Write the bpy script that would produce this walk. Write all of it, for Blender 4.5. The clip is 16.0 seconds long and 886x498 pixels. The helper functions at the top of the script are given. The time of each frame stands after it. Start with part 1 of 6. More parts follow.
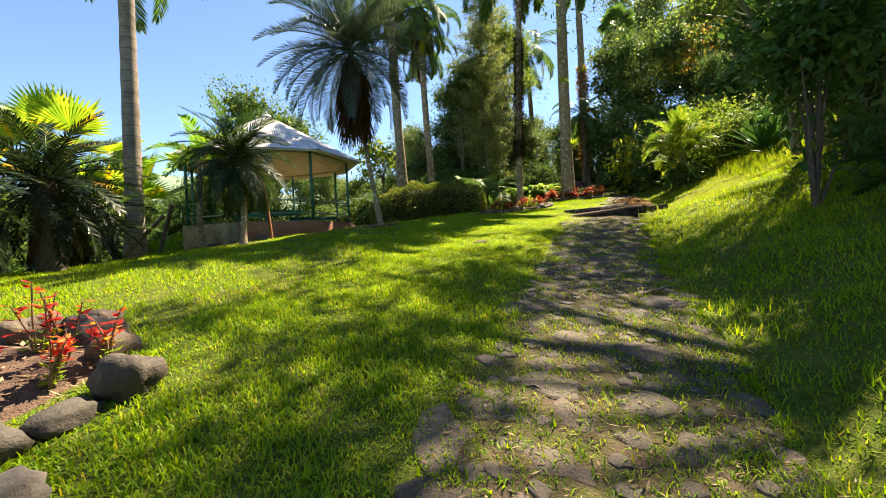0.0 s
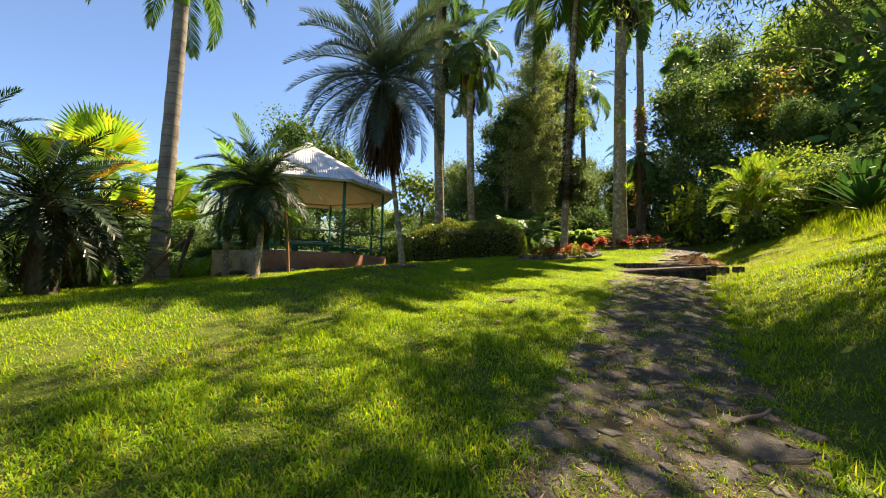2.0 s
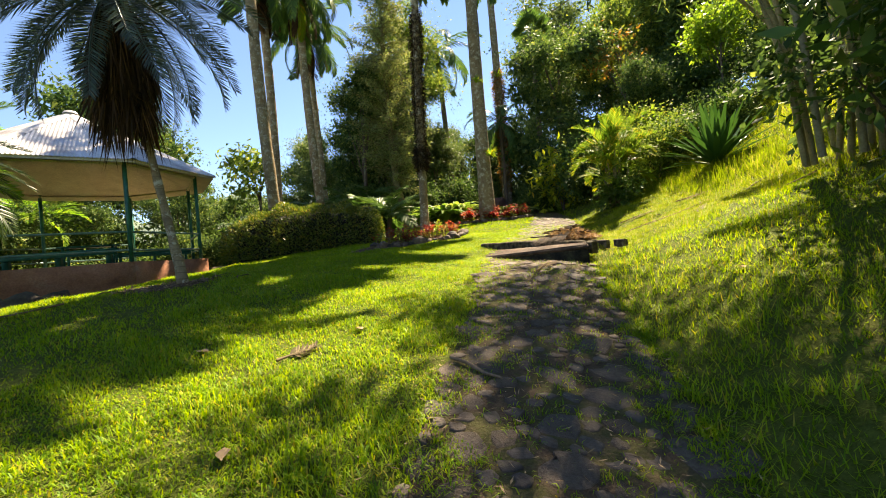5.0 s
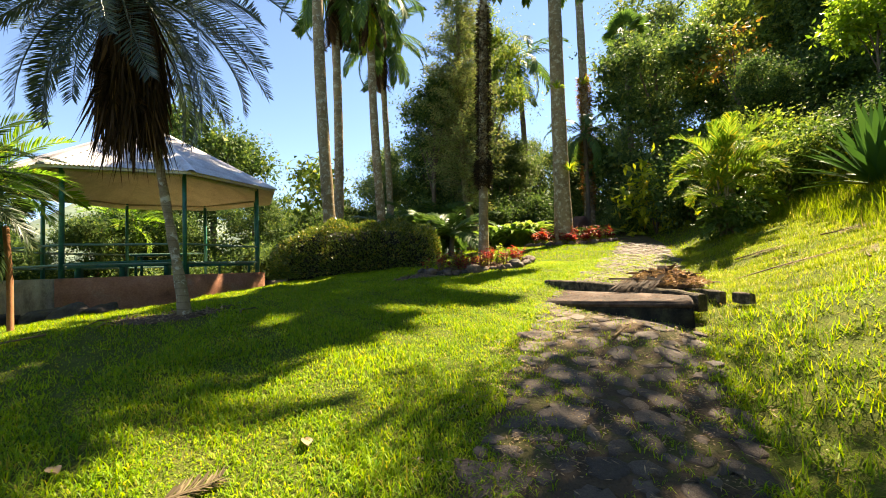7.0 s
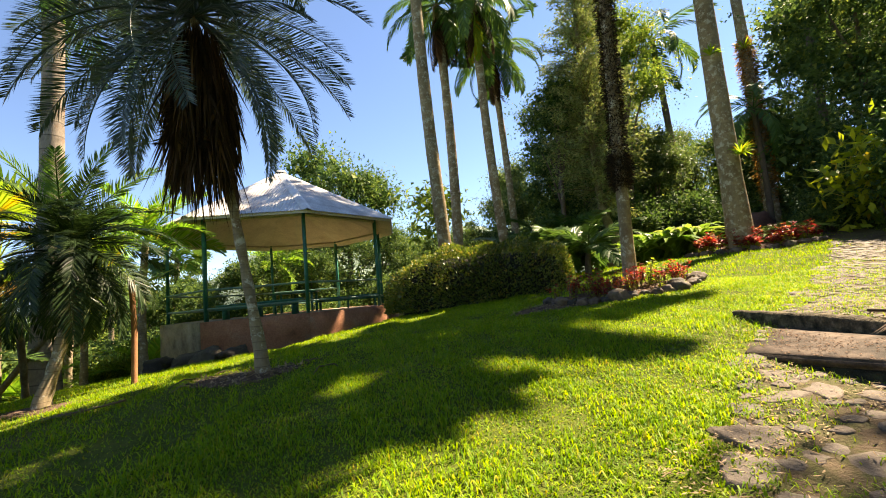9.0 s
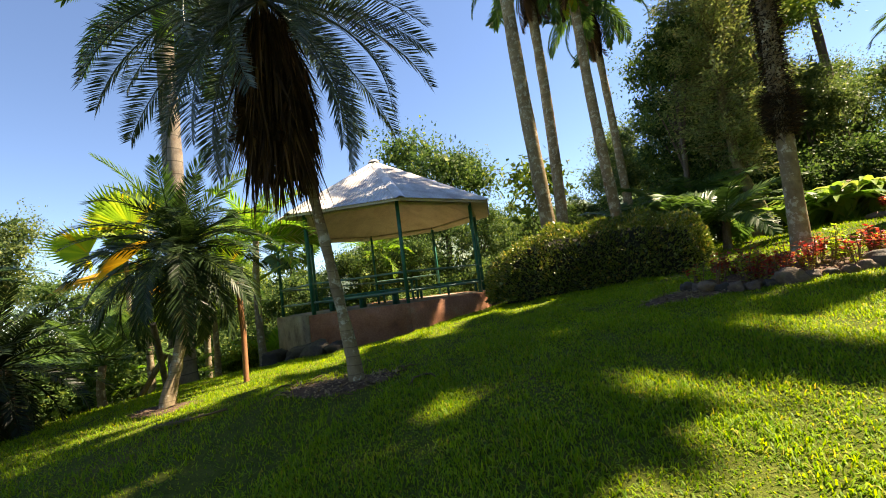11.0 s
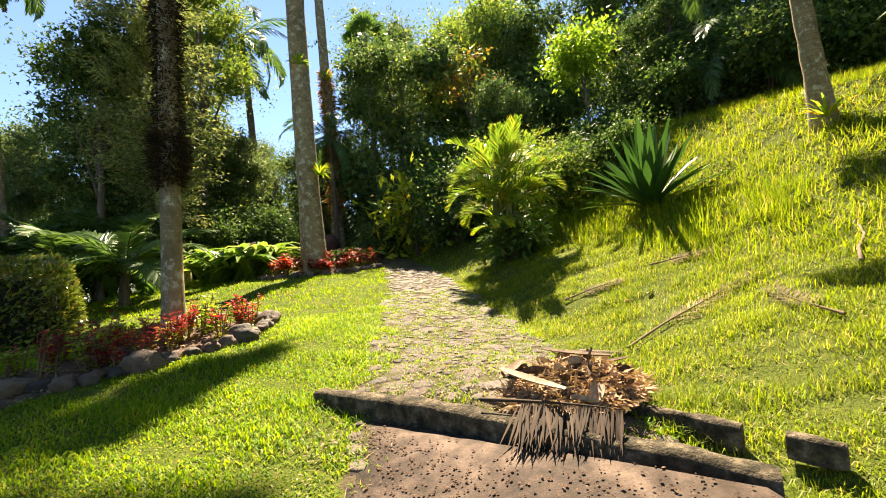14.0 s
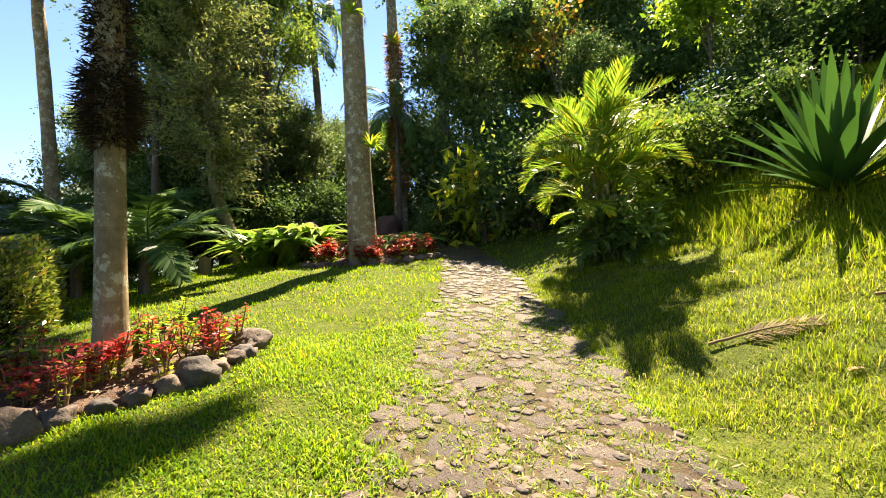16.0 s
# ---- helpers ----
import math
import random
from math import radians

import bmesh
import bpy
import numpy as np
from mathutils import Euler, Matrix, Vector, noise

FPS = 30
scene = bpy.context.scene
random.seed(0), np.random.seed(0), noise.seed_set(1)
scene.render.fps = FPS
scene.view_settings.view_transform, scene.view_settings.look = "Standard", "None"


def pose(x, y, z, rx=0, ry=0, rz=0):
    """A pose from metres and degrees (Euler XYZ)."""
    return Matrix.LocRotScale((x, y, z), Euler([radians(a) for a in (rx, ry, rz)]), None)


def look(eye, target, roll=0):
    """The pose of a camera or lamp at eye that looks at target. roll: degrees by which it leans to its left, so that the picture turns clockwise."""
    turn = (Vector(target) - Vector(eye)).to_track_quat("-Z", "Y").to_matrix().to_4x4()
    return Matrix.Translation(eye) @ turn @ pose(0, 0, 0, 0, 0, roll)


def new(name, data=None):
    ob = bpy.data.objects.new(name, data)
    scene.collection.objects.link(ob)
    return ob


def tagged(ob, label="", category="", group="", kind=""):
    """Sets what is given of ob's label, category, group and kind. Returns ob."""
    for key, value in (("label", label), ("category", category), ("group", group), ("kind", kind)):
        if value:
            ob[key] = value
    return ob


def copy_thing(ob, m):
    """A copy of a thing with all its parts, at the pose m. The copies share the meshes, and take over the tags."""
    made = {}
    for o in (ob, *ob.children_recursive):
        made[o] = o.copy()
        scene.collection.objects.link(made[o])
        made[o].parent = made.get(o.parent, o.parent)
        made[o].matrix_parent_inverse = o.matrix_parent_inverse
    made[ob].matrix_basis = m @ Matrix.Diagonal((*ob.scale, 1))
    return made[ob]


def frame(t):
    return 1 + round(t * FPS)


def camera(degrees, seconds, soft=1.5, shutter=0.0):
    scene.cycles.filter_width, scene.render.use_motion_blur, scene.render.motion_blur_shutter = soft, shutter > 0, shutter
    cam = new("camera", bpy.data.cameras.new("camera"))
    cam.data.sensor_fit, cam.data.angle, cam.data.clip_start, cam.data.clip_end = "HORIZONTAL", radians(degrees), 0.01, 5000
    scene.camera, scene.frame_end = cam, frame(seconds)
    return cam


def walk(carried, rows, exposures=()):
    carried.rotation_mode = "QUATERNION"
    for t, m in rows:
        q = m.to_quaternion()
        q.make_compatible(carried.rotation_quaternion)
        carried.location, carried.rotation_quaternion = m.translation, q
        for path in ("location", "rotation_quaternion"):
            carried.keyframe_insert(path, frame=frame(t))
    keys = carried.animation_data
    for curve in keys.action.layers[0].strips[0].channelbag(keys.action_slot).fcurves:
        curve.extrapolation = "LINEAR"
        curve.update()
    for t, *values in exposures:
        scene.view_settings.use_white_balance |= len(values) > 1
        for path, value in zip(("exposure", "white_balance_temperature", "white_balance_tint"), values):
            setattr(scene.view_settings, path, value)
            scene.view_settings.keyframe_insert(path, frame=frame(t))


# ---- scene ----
cam = camera(91.8, 16.0, soft=1.0)
PATH = [
    (0, (0.02, -0.029, 1.524), (0.015, 1.971, 1.488), -2.8),
    (0.5, (0.082, 0.236, 1.564), (0.019, 2.235, 1.551), -2.8),
    (1, (0.287, 0.525, 1.672), (0.143, 2.52, 1.682), -2.6),
    (1.5, (0.393, 0.888, 1.741), (0.181, 2.874, 1.844), -0.6),
    (2, (0.417, 1.303, 1.822), (0.207, 3.288, 1.949), 1.5),
    (2.5, (0.581, 1.753, 1.867), (0.368, 3.738, 1.997), -0.5),
    (3, (0.647, 2.264, 1.946), (0.332, 4.235, 2.079), -0.1),
    (3.5, (0.707, 2.732, 2.027), (0.385, 4.703, 2.126), -0.6),
    (4, (0.925, 3.123, 2.104), (0.658, 5.104, 2.179), -1.0),
    (4.5, (1.104, 3.516, 2.204), (1.28, 5.508, 2.217), -4.9),
    (4.7, (1.202, 3.753, 2.22), (1.541, 5.724, 2.22), -4.7),
    (6.8, (2.051, 5.458, 2.567), (2.216, 7.451, 2.621), -2.0),
    (7, (2.11, 5.631, 2.604), (2.083, 7.629, 2.686), -1.9),
    (7.5, (2.146, 5.994, 2.682), (1.816, 7.962, 2.817), -1.7),
    (8, (2.196, 6.439, 2.754), (1.846, 8.402, 2.915), -2.1),
    (8.5, (2.282, 6.916, 2.773), (1.819, 8.854, 2.95), -2.3),
    (9, (2.269, 7.346, 2.806), (1.633, 9.231, 3.014), -5.1),
    (9.2, (2.254, 7.535, 2.818), (1.555, 9.394, 3.053), -5.6),
    (11.3, (1.867, 8.262, 3.0), (0.802, 9.947, 3.158), -7.4),
    (11.5, (1.86, 8.363, 3.015), (1.024, 10.175, 3.149), -6.7),
    (11.7, (1.858, 8.449, 3.034), (1.278, 10.36, 3.142), -6.3),
    (12, (1.905, 8.546, 3.01), (1.693, 10.533, 3.09), -6.7),
    (12.5, (2.118, 8.879, 2.937), (2.488, 10.844, 2.943), -6.3),
    (13, (2.389, 9.223, 3.135), (2.992, 11.129, 3.195), -4.0),
    (13.5, (2.569, 9.549, 3.164), (3.345, 11.39, 3.242), -3.8),
    (14, (2.833, 9.888, 3.214), (3.94, 11.551, 3.291), -5.1),
    (14.5, (3.219, 10.282, 3.242), (4.358, 11.923, 3.328), -4.1),
    (15, (3.503, 10.711, 3.289), (4.565, 12.404, 3.379), -3.2),
    (15.5, (3.797, 11.139, 3.377), (4.845, 12.841, 3.448), -3.2),
    (16, (4.122, 11.639, 3.488), (4.921, 13.473, 3.497), -2.7),
]
LIGHT = [(0, 2.1, 7200, 11), (1, 2.2, 7200, 11), (1.5, 2.12, 7200, 11), (2, 1.9, 7300, 12), (3.5, 1.97, 7300, 13), (4.7, 2.08, 7500, 14), (8, 2.25, 7600, 14), (9.2, 2.1, 7600, 14), (11.3, 2.0, 7500, 14), (12.5, 2.2, 7600, 14), (14, 2.27, 7300, 15), (16, 2.36, 7000, 16)]
walk(cam, [(t, look(eye, target, roll)) for t, eye, target, roll in PATH], LIGHT)

# ---- world, sun, exposure ----
SUN_AZ, SUN_EL = 38.5, 53.0  # degrees clockwise from +y, degrees above the horizon
world = bpy.data.worlds.new("sky")
scene.world = world
world.use_nodes = True
wn = world.node_tree
sky = wn.nodes.new("ShaderNodeTexSky")
sky.sky_type, sky.sun_disc = "NISHITA", False
sky.sun_elevation, sky.sun_rotation = radians(SUN_EL), radians(SUN_AZ)
sky.air_density, sky.dust_density, sky.ozone_density = 0.75, 0.0, 5.0
wn.nodes["Background"].inputs[1].default_value = 0.075
wn.links.new(sky.outputs[0], wn.nodes["Background"].inputs[0])
sun = new("sun", bpy.data.lights.new("sun", "SUN"))
sun.data.energy, sun.data.angle, sun.data.color = 5.0, radians(0.6), (1.0, 0.89, 0.7)
saz, sel = radians(SUN_AZ), radians(SUN_EL)
SUNWARD = Vector((math.sin(saz) * math.cos(sel), math.cos(saz) * math.cos(sel), math.sin(sel)))
sun.matrix_world = look(SUNWARD * 50, (0, 0, 0))

# ---- materials ----
def mat_base(name):
    m = bpy.data.materials.new(name)
    m.use_nodes = True
    t = m.node_tree
    return m, t, t.nodes["Principled BSDF"]


def node(t, kind, **kw):
    n = t.nodes.new(kind)
    for k, v in kw.items():
        n.inputs[k].default_value = v
    return n


def ramp(t, fac, stops):
    n = t.nodes.new("ShaderNodeValToRGB")
    while len(n.color_ramp.elements) < len(stops):
        n.color_ramp.elements.new(0.5)
    for e, (p, c) in zip(n.color_ramp.elements, stops):
        e.position, e.color = p, (*c, 1)
    t.links.new(fac, n.inputs[0])
    return n.outputs[0]


def noise_at(t, scale, detail=4.0, rough=0.6, coord="Object", stretch=None):
    c = t.nodes.new("ShaderNodeTexCoord").outputs[coord]
    if stretch:
        mp = t.nodes.new("ShaderNodeMapping")
        mp.inputs["Scale"].default_value = stretch
        t.links.new(c, mp.inputs[0])
        c = mp.outputs[0]
    n = node(t, "ShaderNodeTexNoise", Scale=scale, Detail=detail, Roughness=rough)
    t.links.new(c, n.inputs["Vector"])
    return n.outputs["Fac"]


def mixc(t, fac, a, b, blend="MIX"):
    n = t.nodes.new("ShaderNodeMix")
    n.data_type, n.blend_type = "RGBA", blend
    for sock, v in ((n.inputs[0], fac), (n.inputs[6], a), (n.inputs[7], b)):
        if isinstance(v, (int, float)):
            sock.default_value = v
        elif isinstance(v, tuple):
            sock.default_value = (*v, 1)
        else:
            t.links.new(v, sock)
    return n.outputs[2]


def bump(t, bsdf, height, strength=0.4, dist=0.02):
    b = node(t, "ShaderNodeBump", Strength=strength, Distance=dist)
    t.links.new(height, b.inputs["Height"])
    t.links.new(b.outputs[0], bsdf.inputs["Normal"])


def rough_mat(name, stops, scale=3.0, fine=40.0, rough=0.85, relief=0.5, dist=0.02, coord="Object", stretch=None, metal=0.0, spec=0.3):
    """Weathered surface: a broad stain pattern tinted by fine grain."""
    m, t, b = mat_base(name)
    broad = noise_at(t, scale, 6, 0.65, coord, stretch)
    grain = noise_at(t, fine, 4, 0.6, coord)
    col = ramp(t, broad, stops)
    shade = ramp(t, grain, [(0.25, (0.55, 0.55, 0.55)), (0.75, (1.25, 1.25, 1.25))])
    col = mixc(t, 0.8, col, shade, "MULTIPLY")
    t.links.new(col, b.inputs["Base Color"])
    b.inputs["Roughness"].default_value = rough
    b.inputs["Metallic"].default_value = metal
    b.inputs["Specular IOR Level"].default_value = spec
    bump(t, b, grain, relief, dist)
    return m


def leaf_mat(name, dark, light, accent=None, accent_at=0.93, glow=0.45, rough=0.5, gloss=0.2, through_tint=(1.2, 1.25, 0.75)):
    """Leaves: colour varies leaf by leaf, and light passes through."""
    m, t, b = mat_base(name)
    geo = t.nodes.new("ShaderNodeNewGeometry")
    info = t.nodes.new("ShaderNodeObjectInfo")
    stops = [(0.0, dark), (0.85, light)]
    if accent:
        stops = [(0.0, dark), (accent_at - 0.04, light), (accent_at, accent)]
    col = ramp(t, geo.outputs["Random Per Island"], stops)
    patch = noise_at(t, 0.9, 3, 0.6)
    tint = ramp(t, patch, [(0.3, (0.75, 0.8, 0.7)), (0.7, (1.15, 1.1, 1.0))])
    col = mixc(t, 1.0, col, tint, "MULTIPLY")
    own = ramp(t, info.outputs["Random"], [(0.0, (0.82, 0.88, 0.85)), (1.0, (1.15, 1.1, 1.05))])
    col = mixc(t, 1.0, col, own, "MULTIPLY")
    t.links.new(col, b.inputs["Base Color"])
    b.inputs["Roughness"].default_value = rough
    b.inputs["Specular IOR Level"].default_value = gloss
    tr = t.nodes.new("ShaderNodeBsdfTranslucent")
    tcol = mixc(t, 1.0, col, through_tint, "MULTIPLY")
    t.links.new(tcol, tr.inputs["Color"])
    mx = node(t, "ShaderNodeMixShader", Fac=glow)
    t.links.new(b.outputs[0], mx.inputs[1])
    t.links.new(tr.outputs[0], mx.inputs[2])
    t.links.new(mx.outputs[0], t.nodes["Material Output"].inputs["Surface"])
    return m


def ringed_bark(name, pale, dark, spacing, blotch=(0.62, 0.6, 0.52), blotch_at=0.6, ring=1.0):
    """Palm bark: rings round the stem, lichen blotches over them."""
    m, t, b = mat_base(name)
    c = t.nodes.new("ShaderNodeTexCoord").outputs["Object"]
    w = node(t, "ShaderNodeTexWave", Scale=spacing, Distortion=1.2, Detail=2.0)
    w.wave_type, w.bands_direction, w.wave_profile = "BANDS", "Z", "SAW"
    t.links.new(c, w.inputs["Vector"])
    n = noise_at(t, 2.2, 5, 0.7)
    grain = noise_at(t, 25.0, 4, 0.7, stretch=(1, 1, 0.35))
    col = mixc(t, ramp(t, w.outputs["Fac"], [(0.0, (0.0, 0.0, 0.0)), (0.9, (0.15, 0.15, 0.15)), (0.97, (ring, ring, ring))]), pale, dark)
    col = mixc(t, ramp(t, n, [(0.45, (0, 0, 0)), (0.65, (0.75, 0.75, 0.75))]), col, dark)
    lich = noise_at(t, 7.0, 5, 0.75)
    rust = noise_at(t, 3.1, 4, 0.7)
    col = mixc(t, ramp(t, rust, [(0.56, (0, 0, 0)), (0.66, (0.55, 0.55, 0.55))]), col, (0.2, 0.1, 0.05))
    col = mixc(t, ramp(t, lich, [(blotch_at, (0, 0, 0)), (blotch_at + 0.06, (0.85, 0.85, 0.85))]), col, blotch)
    col = mixc(t, 0.7, col, ramp(t, grain, [(0.25, (0.6, 0.6, 0.6)), (0.75, (1.2, 1.2, 1.2))]), "MULTIPLY")
    t.links.new(col, b.inputs["Base Color"])
    b.inputs["Roughness"].default_value = 0.9
    b.inputs["Specular IOR Level"].default_value = 0.2
    bump(t, b, mixc(t, 0.5, w.outputs["Fac"], grain), 0.6, 0.02)
    return m


M = {}
# lawn soil with moss and clippings
m, t, b = mat_base("lawn_ground")
g1, g2, g3 = noise_at(t, 0.55, 5, 0.6), noise_at(t, 6.0, 5, 0.7), noise_at(t, 60.0, 3, 0.7)
c1 = ramp(t, g2, [(0.3, (0.055, 0.075, 0.012)), (0.55, (0.1, 0.125, 0.02)), (0.75, (0.145, 0.135, 0.035))])
c2 = mixc(t, ramp(t, g1, [(0.58, (0, 0, 0)), (0.72, (0.8, 0.8, 0.8))]), c1, (0.15, 0.115, 0.045))
t.links.new(mixc(t, 0.75, c2, ramp(t, g3, [(0.3, (0.45, 0.45, 0.45)), (0.7, (1.3, 1.3, 1.3))]), "MULTIPLY"), b.inputs["Base Color"])
b.inputs["Roughness"].default_value = 0.95
b.inputs["Specular IOR Level"].default_value = 0.1
bump(t, b, g3, 0.8, 0.03)
M["ground"] = m
M["grass"] = leaf_mat("grass_blades", (0.09, 0.225, 0.01), (0.3, 0.44, 0.018), (0.38, 0.36, 0.06), 0.95, 0.52, 0.5, 0.2, (1.55, 1.3, 0.5))
M["bankgrass"] = leaf_mat("bank_grass", (0.12, 0.2, 0.012), (0.31, 0.39, 0.025), (0.44, 0.37, 0.15), 0.93, 0.5, 0.5, 0.2, (1.25, 1.2, 0.6))
M["path_soil"] = rough_mat("path_soil", [(0.32, (0.045, 0.03, 0.017)), (0.46, (0.085, 0.058, 0.033)), (0.54, (0.07, 0.07, 0.018)), (0.66, (0.12, 0.083, 0.048))], 2.2, 45, 0.95, 0.9, 0.02)
# path stones: each stone takes its own tone
def stone_mat(name, a, bb, c):
    m, t, b = mat_base(name)
    info, geo = t.nodes.new("ShaderNodeObjectInfo"), t.nodes.new("ShaderNodeNewGeometry")
    add = t.nodes.new("ShaderNodeMath")
    add.operation = "ADD"
    frac = t.nodes.new("ShaderNodeMath")
    frac.operation = "FRACT"
    t.links.new(info.outputs["Random"], add.inputs[0])
    t.links.new(geo.outputs["Random Per Island"], add.inputs[1])
    t.links.new(add.outputs[0], frac.inputs[0])
    col = ramp(t, frac.outputs[0], [(0.0, a), (0.5, bb), (1.0, c)])
    n, n2 = noise_at(t, 9.0, 6, 0.7, "Generated"), noise_at(t, 70.0, 4, 0.7)
    n3 = noise_at(t, 14.0, 5, 0.7)
    col = mixc(t, 0.9, col, ramp(t, n3, [(0.3, (0.55, 0.52, 0.5)), (0.7, (1.3, 1.3, 1.3))]), "MULTIPLY")
    col = mixc(t, 0.6, col, ramp(t, n2, [(0.3, (0.6, 0.6, 0.6)), (0.7, (1.25, 1.25, 1.25))]), "MULTIPLY")
    col = mixc(t, ramp(t, n3, [(0.58, (0, 0, 0)), (0.7, (0.6, 0.6, 0.6))]), col, (0.1, 0.11, 0.04))
    t.links.new(col, b.inputs["Base Color"])
    b.inputs["Roughness"].default_value = 0.8
    bump(t, b, n3, 0.9, 0.02)
    return m


M["stone"] = stone_mat("river_stone", (0.06, 0.045, 0.035), (0.122, 0.089, 0.064), (0.086, 0.068, 0.055))
M["rock"] = stone_mat("bed_rock", (0.09, 0.06, 0.042), (0.16, 0.112, 0.076), (0.065, 0.05, 0.04))
M["dark_rock"] = stone_mat("mossy_dark_rock", (0.04, 0.033, 0.026), (0.075, 0.062, 0.048), (0.11, 0.095, 0.08))
M["red_rock"] = stone_mat("red_boulder", (0.13, 0.06, 0.045), (0.16, 0.075, 0.05), (0.12, 0.055, 0.045))
M["concrete"] = rough_mat("step_concrete", [(0.34, (0.028, 0.02, 0.013)), (0.5, (0.075, 0.052, 0.038)), (0.66, (0.14, 0.1, 0.074))], 4.5, 70, 0.9, 0.6, 0.01)
M["kerb"] = rough_mat("kerb_concrete", [(0.36, (0.02, 0.018, 0.01)), (0.5, (0.075, 0.06, 0.035)), (0.64, (0.2, 0.16, 0.105))], 9.0, 45, 0.95, 1.0, 0.03)
# mossy concrete, taken nearly black for the shade under the tread
M["riser"] = rough_mat("mossy_shaded_riser", [(0.35, (0.01, 0.009, 0.006)), (0.5, (0.03, 0.026, 0.014)), (0.66, (0.06, 0.058, 0.025))], 6.0, 50, 0.95, 1.0, 0.03)
M["mulch"] = rough_mat("mulch", [(0.3, (0.07, 0.042, 0.028)), (0.6, (0.17, 0.105, 0.07)), (0.75, (0.26, 0.185, 0.125))], 8, 60, 0.95, 1.0, 0.03)
M["chaff"] = leaf_mat("dry_chaff", (0.2, 0.125, 0.08), (0.46, 0.32, 0.22), None, 0.9, 0.15, 0.8)
M["dead"] = leaf_mat("dead_frond", (0.1, 0.07, 0.045), (0.24, 0.17, 0.11), (0.34, 0.25, 0.16), 0.85, 0.2, 0.8)
M["dark_frond"] = leaf_mat("dark_dry_frond", (0.03, 0.021, 0.016), (0.08, 0.054, 0.04), None, 0.9, 0.1, 0.8)
M["skirt"] = leaf_mat("dry_skirt", (0.035, 0.021, 0.014), (0.1, 0.055, 0.033), (0.2, 0.11, 0.06), 0.93, 0.2, 0.8)
M["wood"] = rough_mat("dry_wood", [(0.3, (0.11, 0.075, 0.05)), (0.6, (0.25, 0.18, 0.12)), (0.8, (0.34, 0.27, 0.2))], 4, 50, 0.9, 0.6, 0.01, stretch=(1, 1, 0.2))
M["stake"] = rough_mat("stake_wood", [(0.3, (0.28, 0.12, 0.05)), (0.7, (0.4, 0.19, 0.09))], 4, 50, 0.85, 0.5, 0.01)
M["royal"] = ringed_bark("royal_bark", (0.3, 0.25, 0.2), (0.11, 0.09, 0.075), 0.9, (0.5, 0.48, 0.42), 0.66)
M["pale"] = ringed_bark("pale_lichen_bark", (0.31, 0.235, 0.13), (0.14, 0.1, 0.055), 0.5, (0.5, 0.46, 0.34), 0.53, ring=0.3)
M["palm_bark"] = ringed_bark("palm_bark", (0.34, 0.27, 0.17), (0.15, 0.11, 0.07), 3.2, (0.6, 0.57, 0.47), 0.55)
M["bark"] = rough_mat("tree_bark", [(0.3, (0.07, 0.055, 0.04)), (0.55, (0.16, 0.12, 0.085)), (0.7, (0.28, 0.25, 0.19))], 3, 30, 0.95, 1.0, 0.03, stretch=(1, 1, 0.3))
M["moss_bark"] = rough_mat("mossy_bark", [(0.3, (0.09, 0.08, 0.03)), (0.55, (0.2, 0.17, 0.07)), (0.7, (0.3, 0.26, 0.14))], 4, 30, 0.95, 1.0, 0.03)
M["hair"] = leaf_mat("root_hair", (0.022, 0.016, 0.012), (0.06, 0.042, 0.03), (0.16, 0.09, 0.05), 0.93, 0.2, 0.9)
M["rust_hair"] = leaf_mat("rusty_moss", (0.1, 0.05, 0.025), (0.46, 0.21, 0.08), (0.6, 0.32, 0.12), 0.85, 0.55, 0.9)
M["bamboo"] = rough_mat("bamboo_cane", [(0.3, (0.16, 0.14, 0.07)), (0.6, (0.3, 0.26, 0.15)), (0.8, (0.4, 0.37, 0.28))], 2, 30, 0.6, 0.3, 0.01)
M["teal"] = rough_mat("teal_paint", [(0.3, (0.012, 0.12, 0.09)), (0.55, (0.025, 0.2, 0.15)), (0.75, (0.05, 0.27, 0.21))], 4, 35, 0.45, 0.25, 0.005, spec=0.5)
M["teal_rail"] = rough_mat("worn_teal_rail", [(0.3, (0.06, 0.19, 0.15)), (0.6, (0.16, 0.29, 0.24))], 5, 40, 0.4, 0.2, 0.005, spec=0.5)
M["plinth"] = rough_mat("plinth_paint", [(0.28, (0.16, 0.075, 0.05)), (0.45, (0.36, 0.16, 0.09)), (0.6, (0.42, 0.2, 0.12)), (0.75, (0.42, 0.3, 0.21))], 1.3, 25, 0.9, 0.5, 0.01)
M["plinth_bare"] = rough_mat("bare_render", [(0.3, (0.17, 0.13, 0.09)), (0.55, (0.34, 0.28, 0.2)), (0.75, (0.42, 0.37, 0.29))], 2.5, 25, 0.9, 0.5, 0.01)
M["deck"] = rough_mat("deck_concrete", [(0.3, (0.22, 0.17, 0.13)), (0.7, (0.35, 0.28, 0.22))], 3, 40, 0.9, 0.4, 0.01)
M["roof"] = rough_mat("roof_sheet", [(0.35, (0.28, 0.25, 0.24)), (0.5, (0.52, 0.5, 0.49)), (0.62, (0.66, 0.65, 0.65))], 0.9, 25, 0.4, 0.15, 0.004, metal=0.15, spec=0.5)
M["cap"] = rough_mat("ridge_cap", [(0.35, (0.42, 0.4, 0.38)), (0.65, (0.68, 0.67, 0.66))], 2.5, 25, 0.4, 0.15, 0.004, metal=0.2, spec=0.5)
M["soffit"] = rough_mat("cream_soffit", [(0.3, (0.52, 0.46, 0.31)), (0.55, (0.68, 0.61, 0.43)), (0.75, (0.73, 0.67, 0.5))], 1.6, 30, 0.8, 0.15, 0.004)
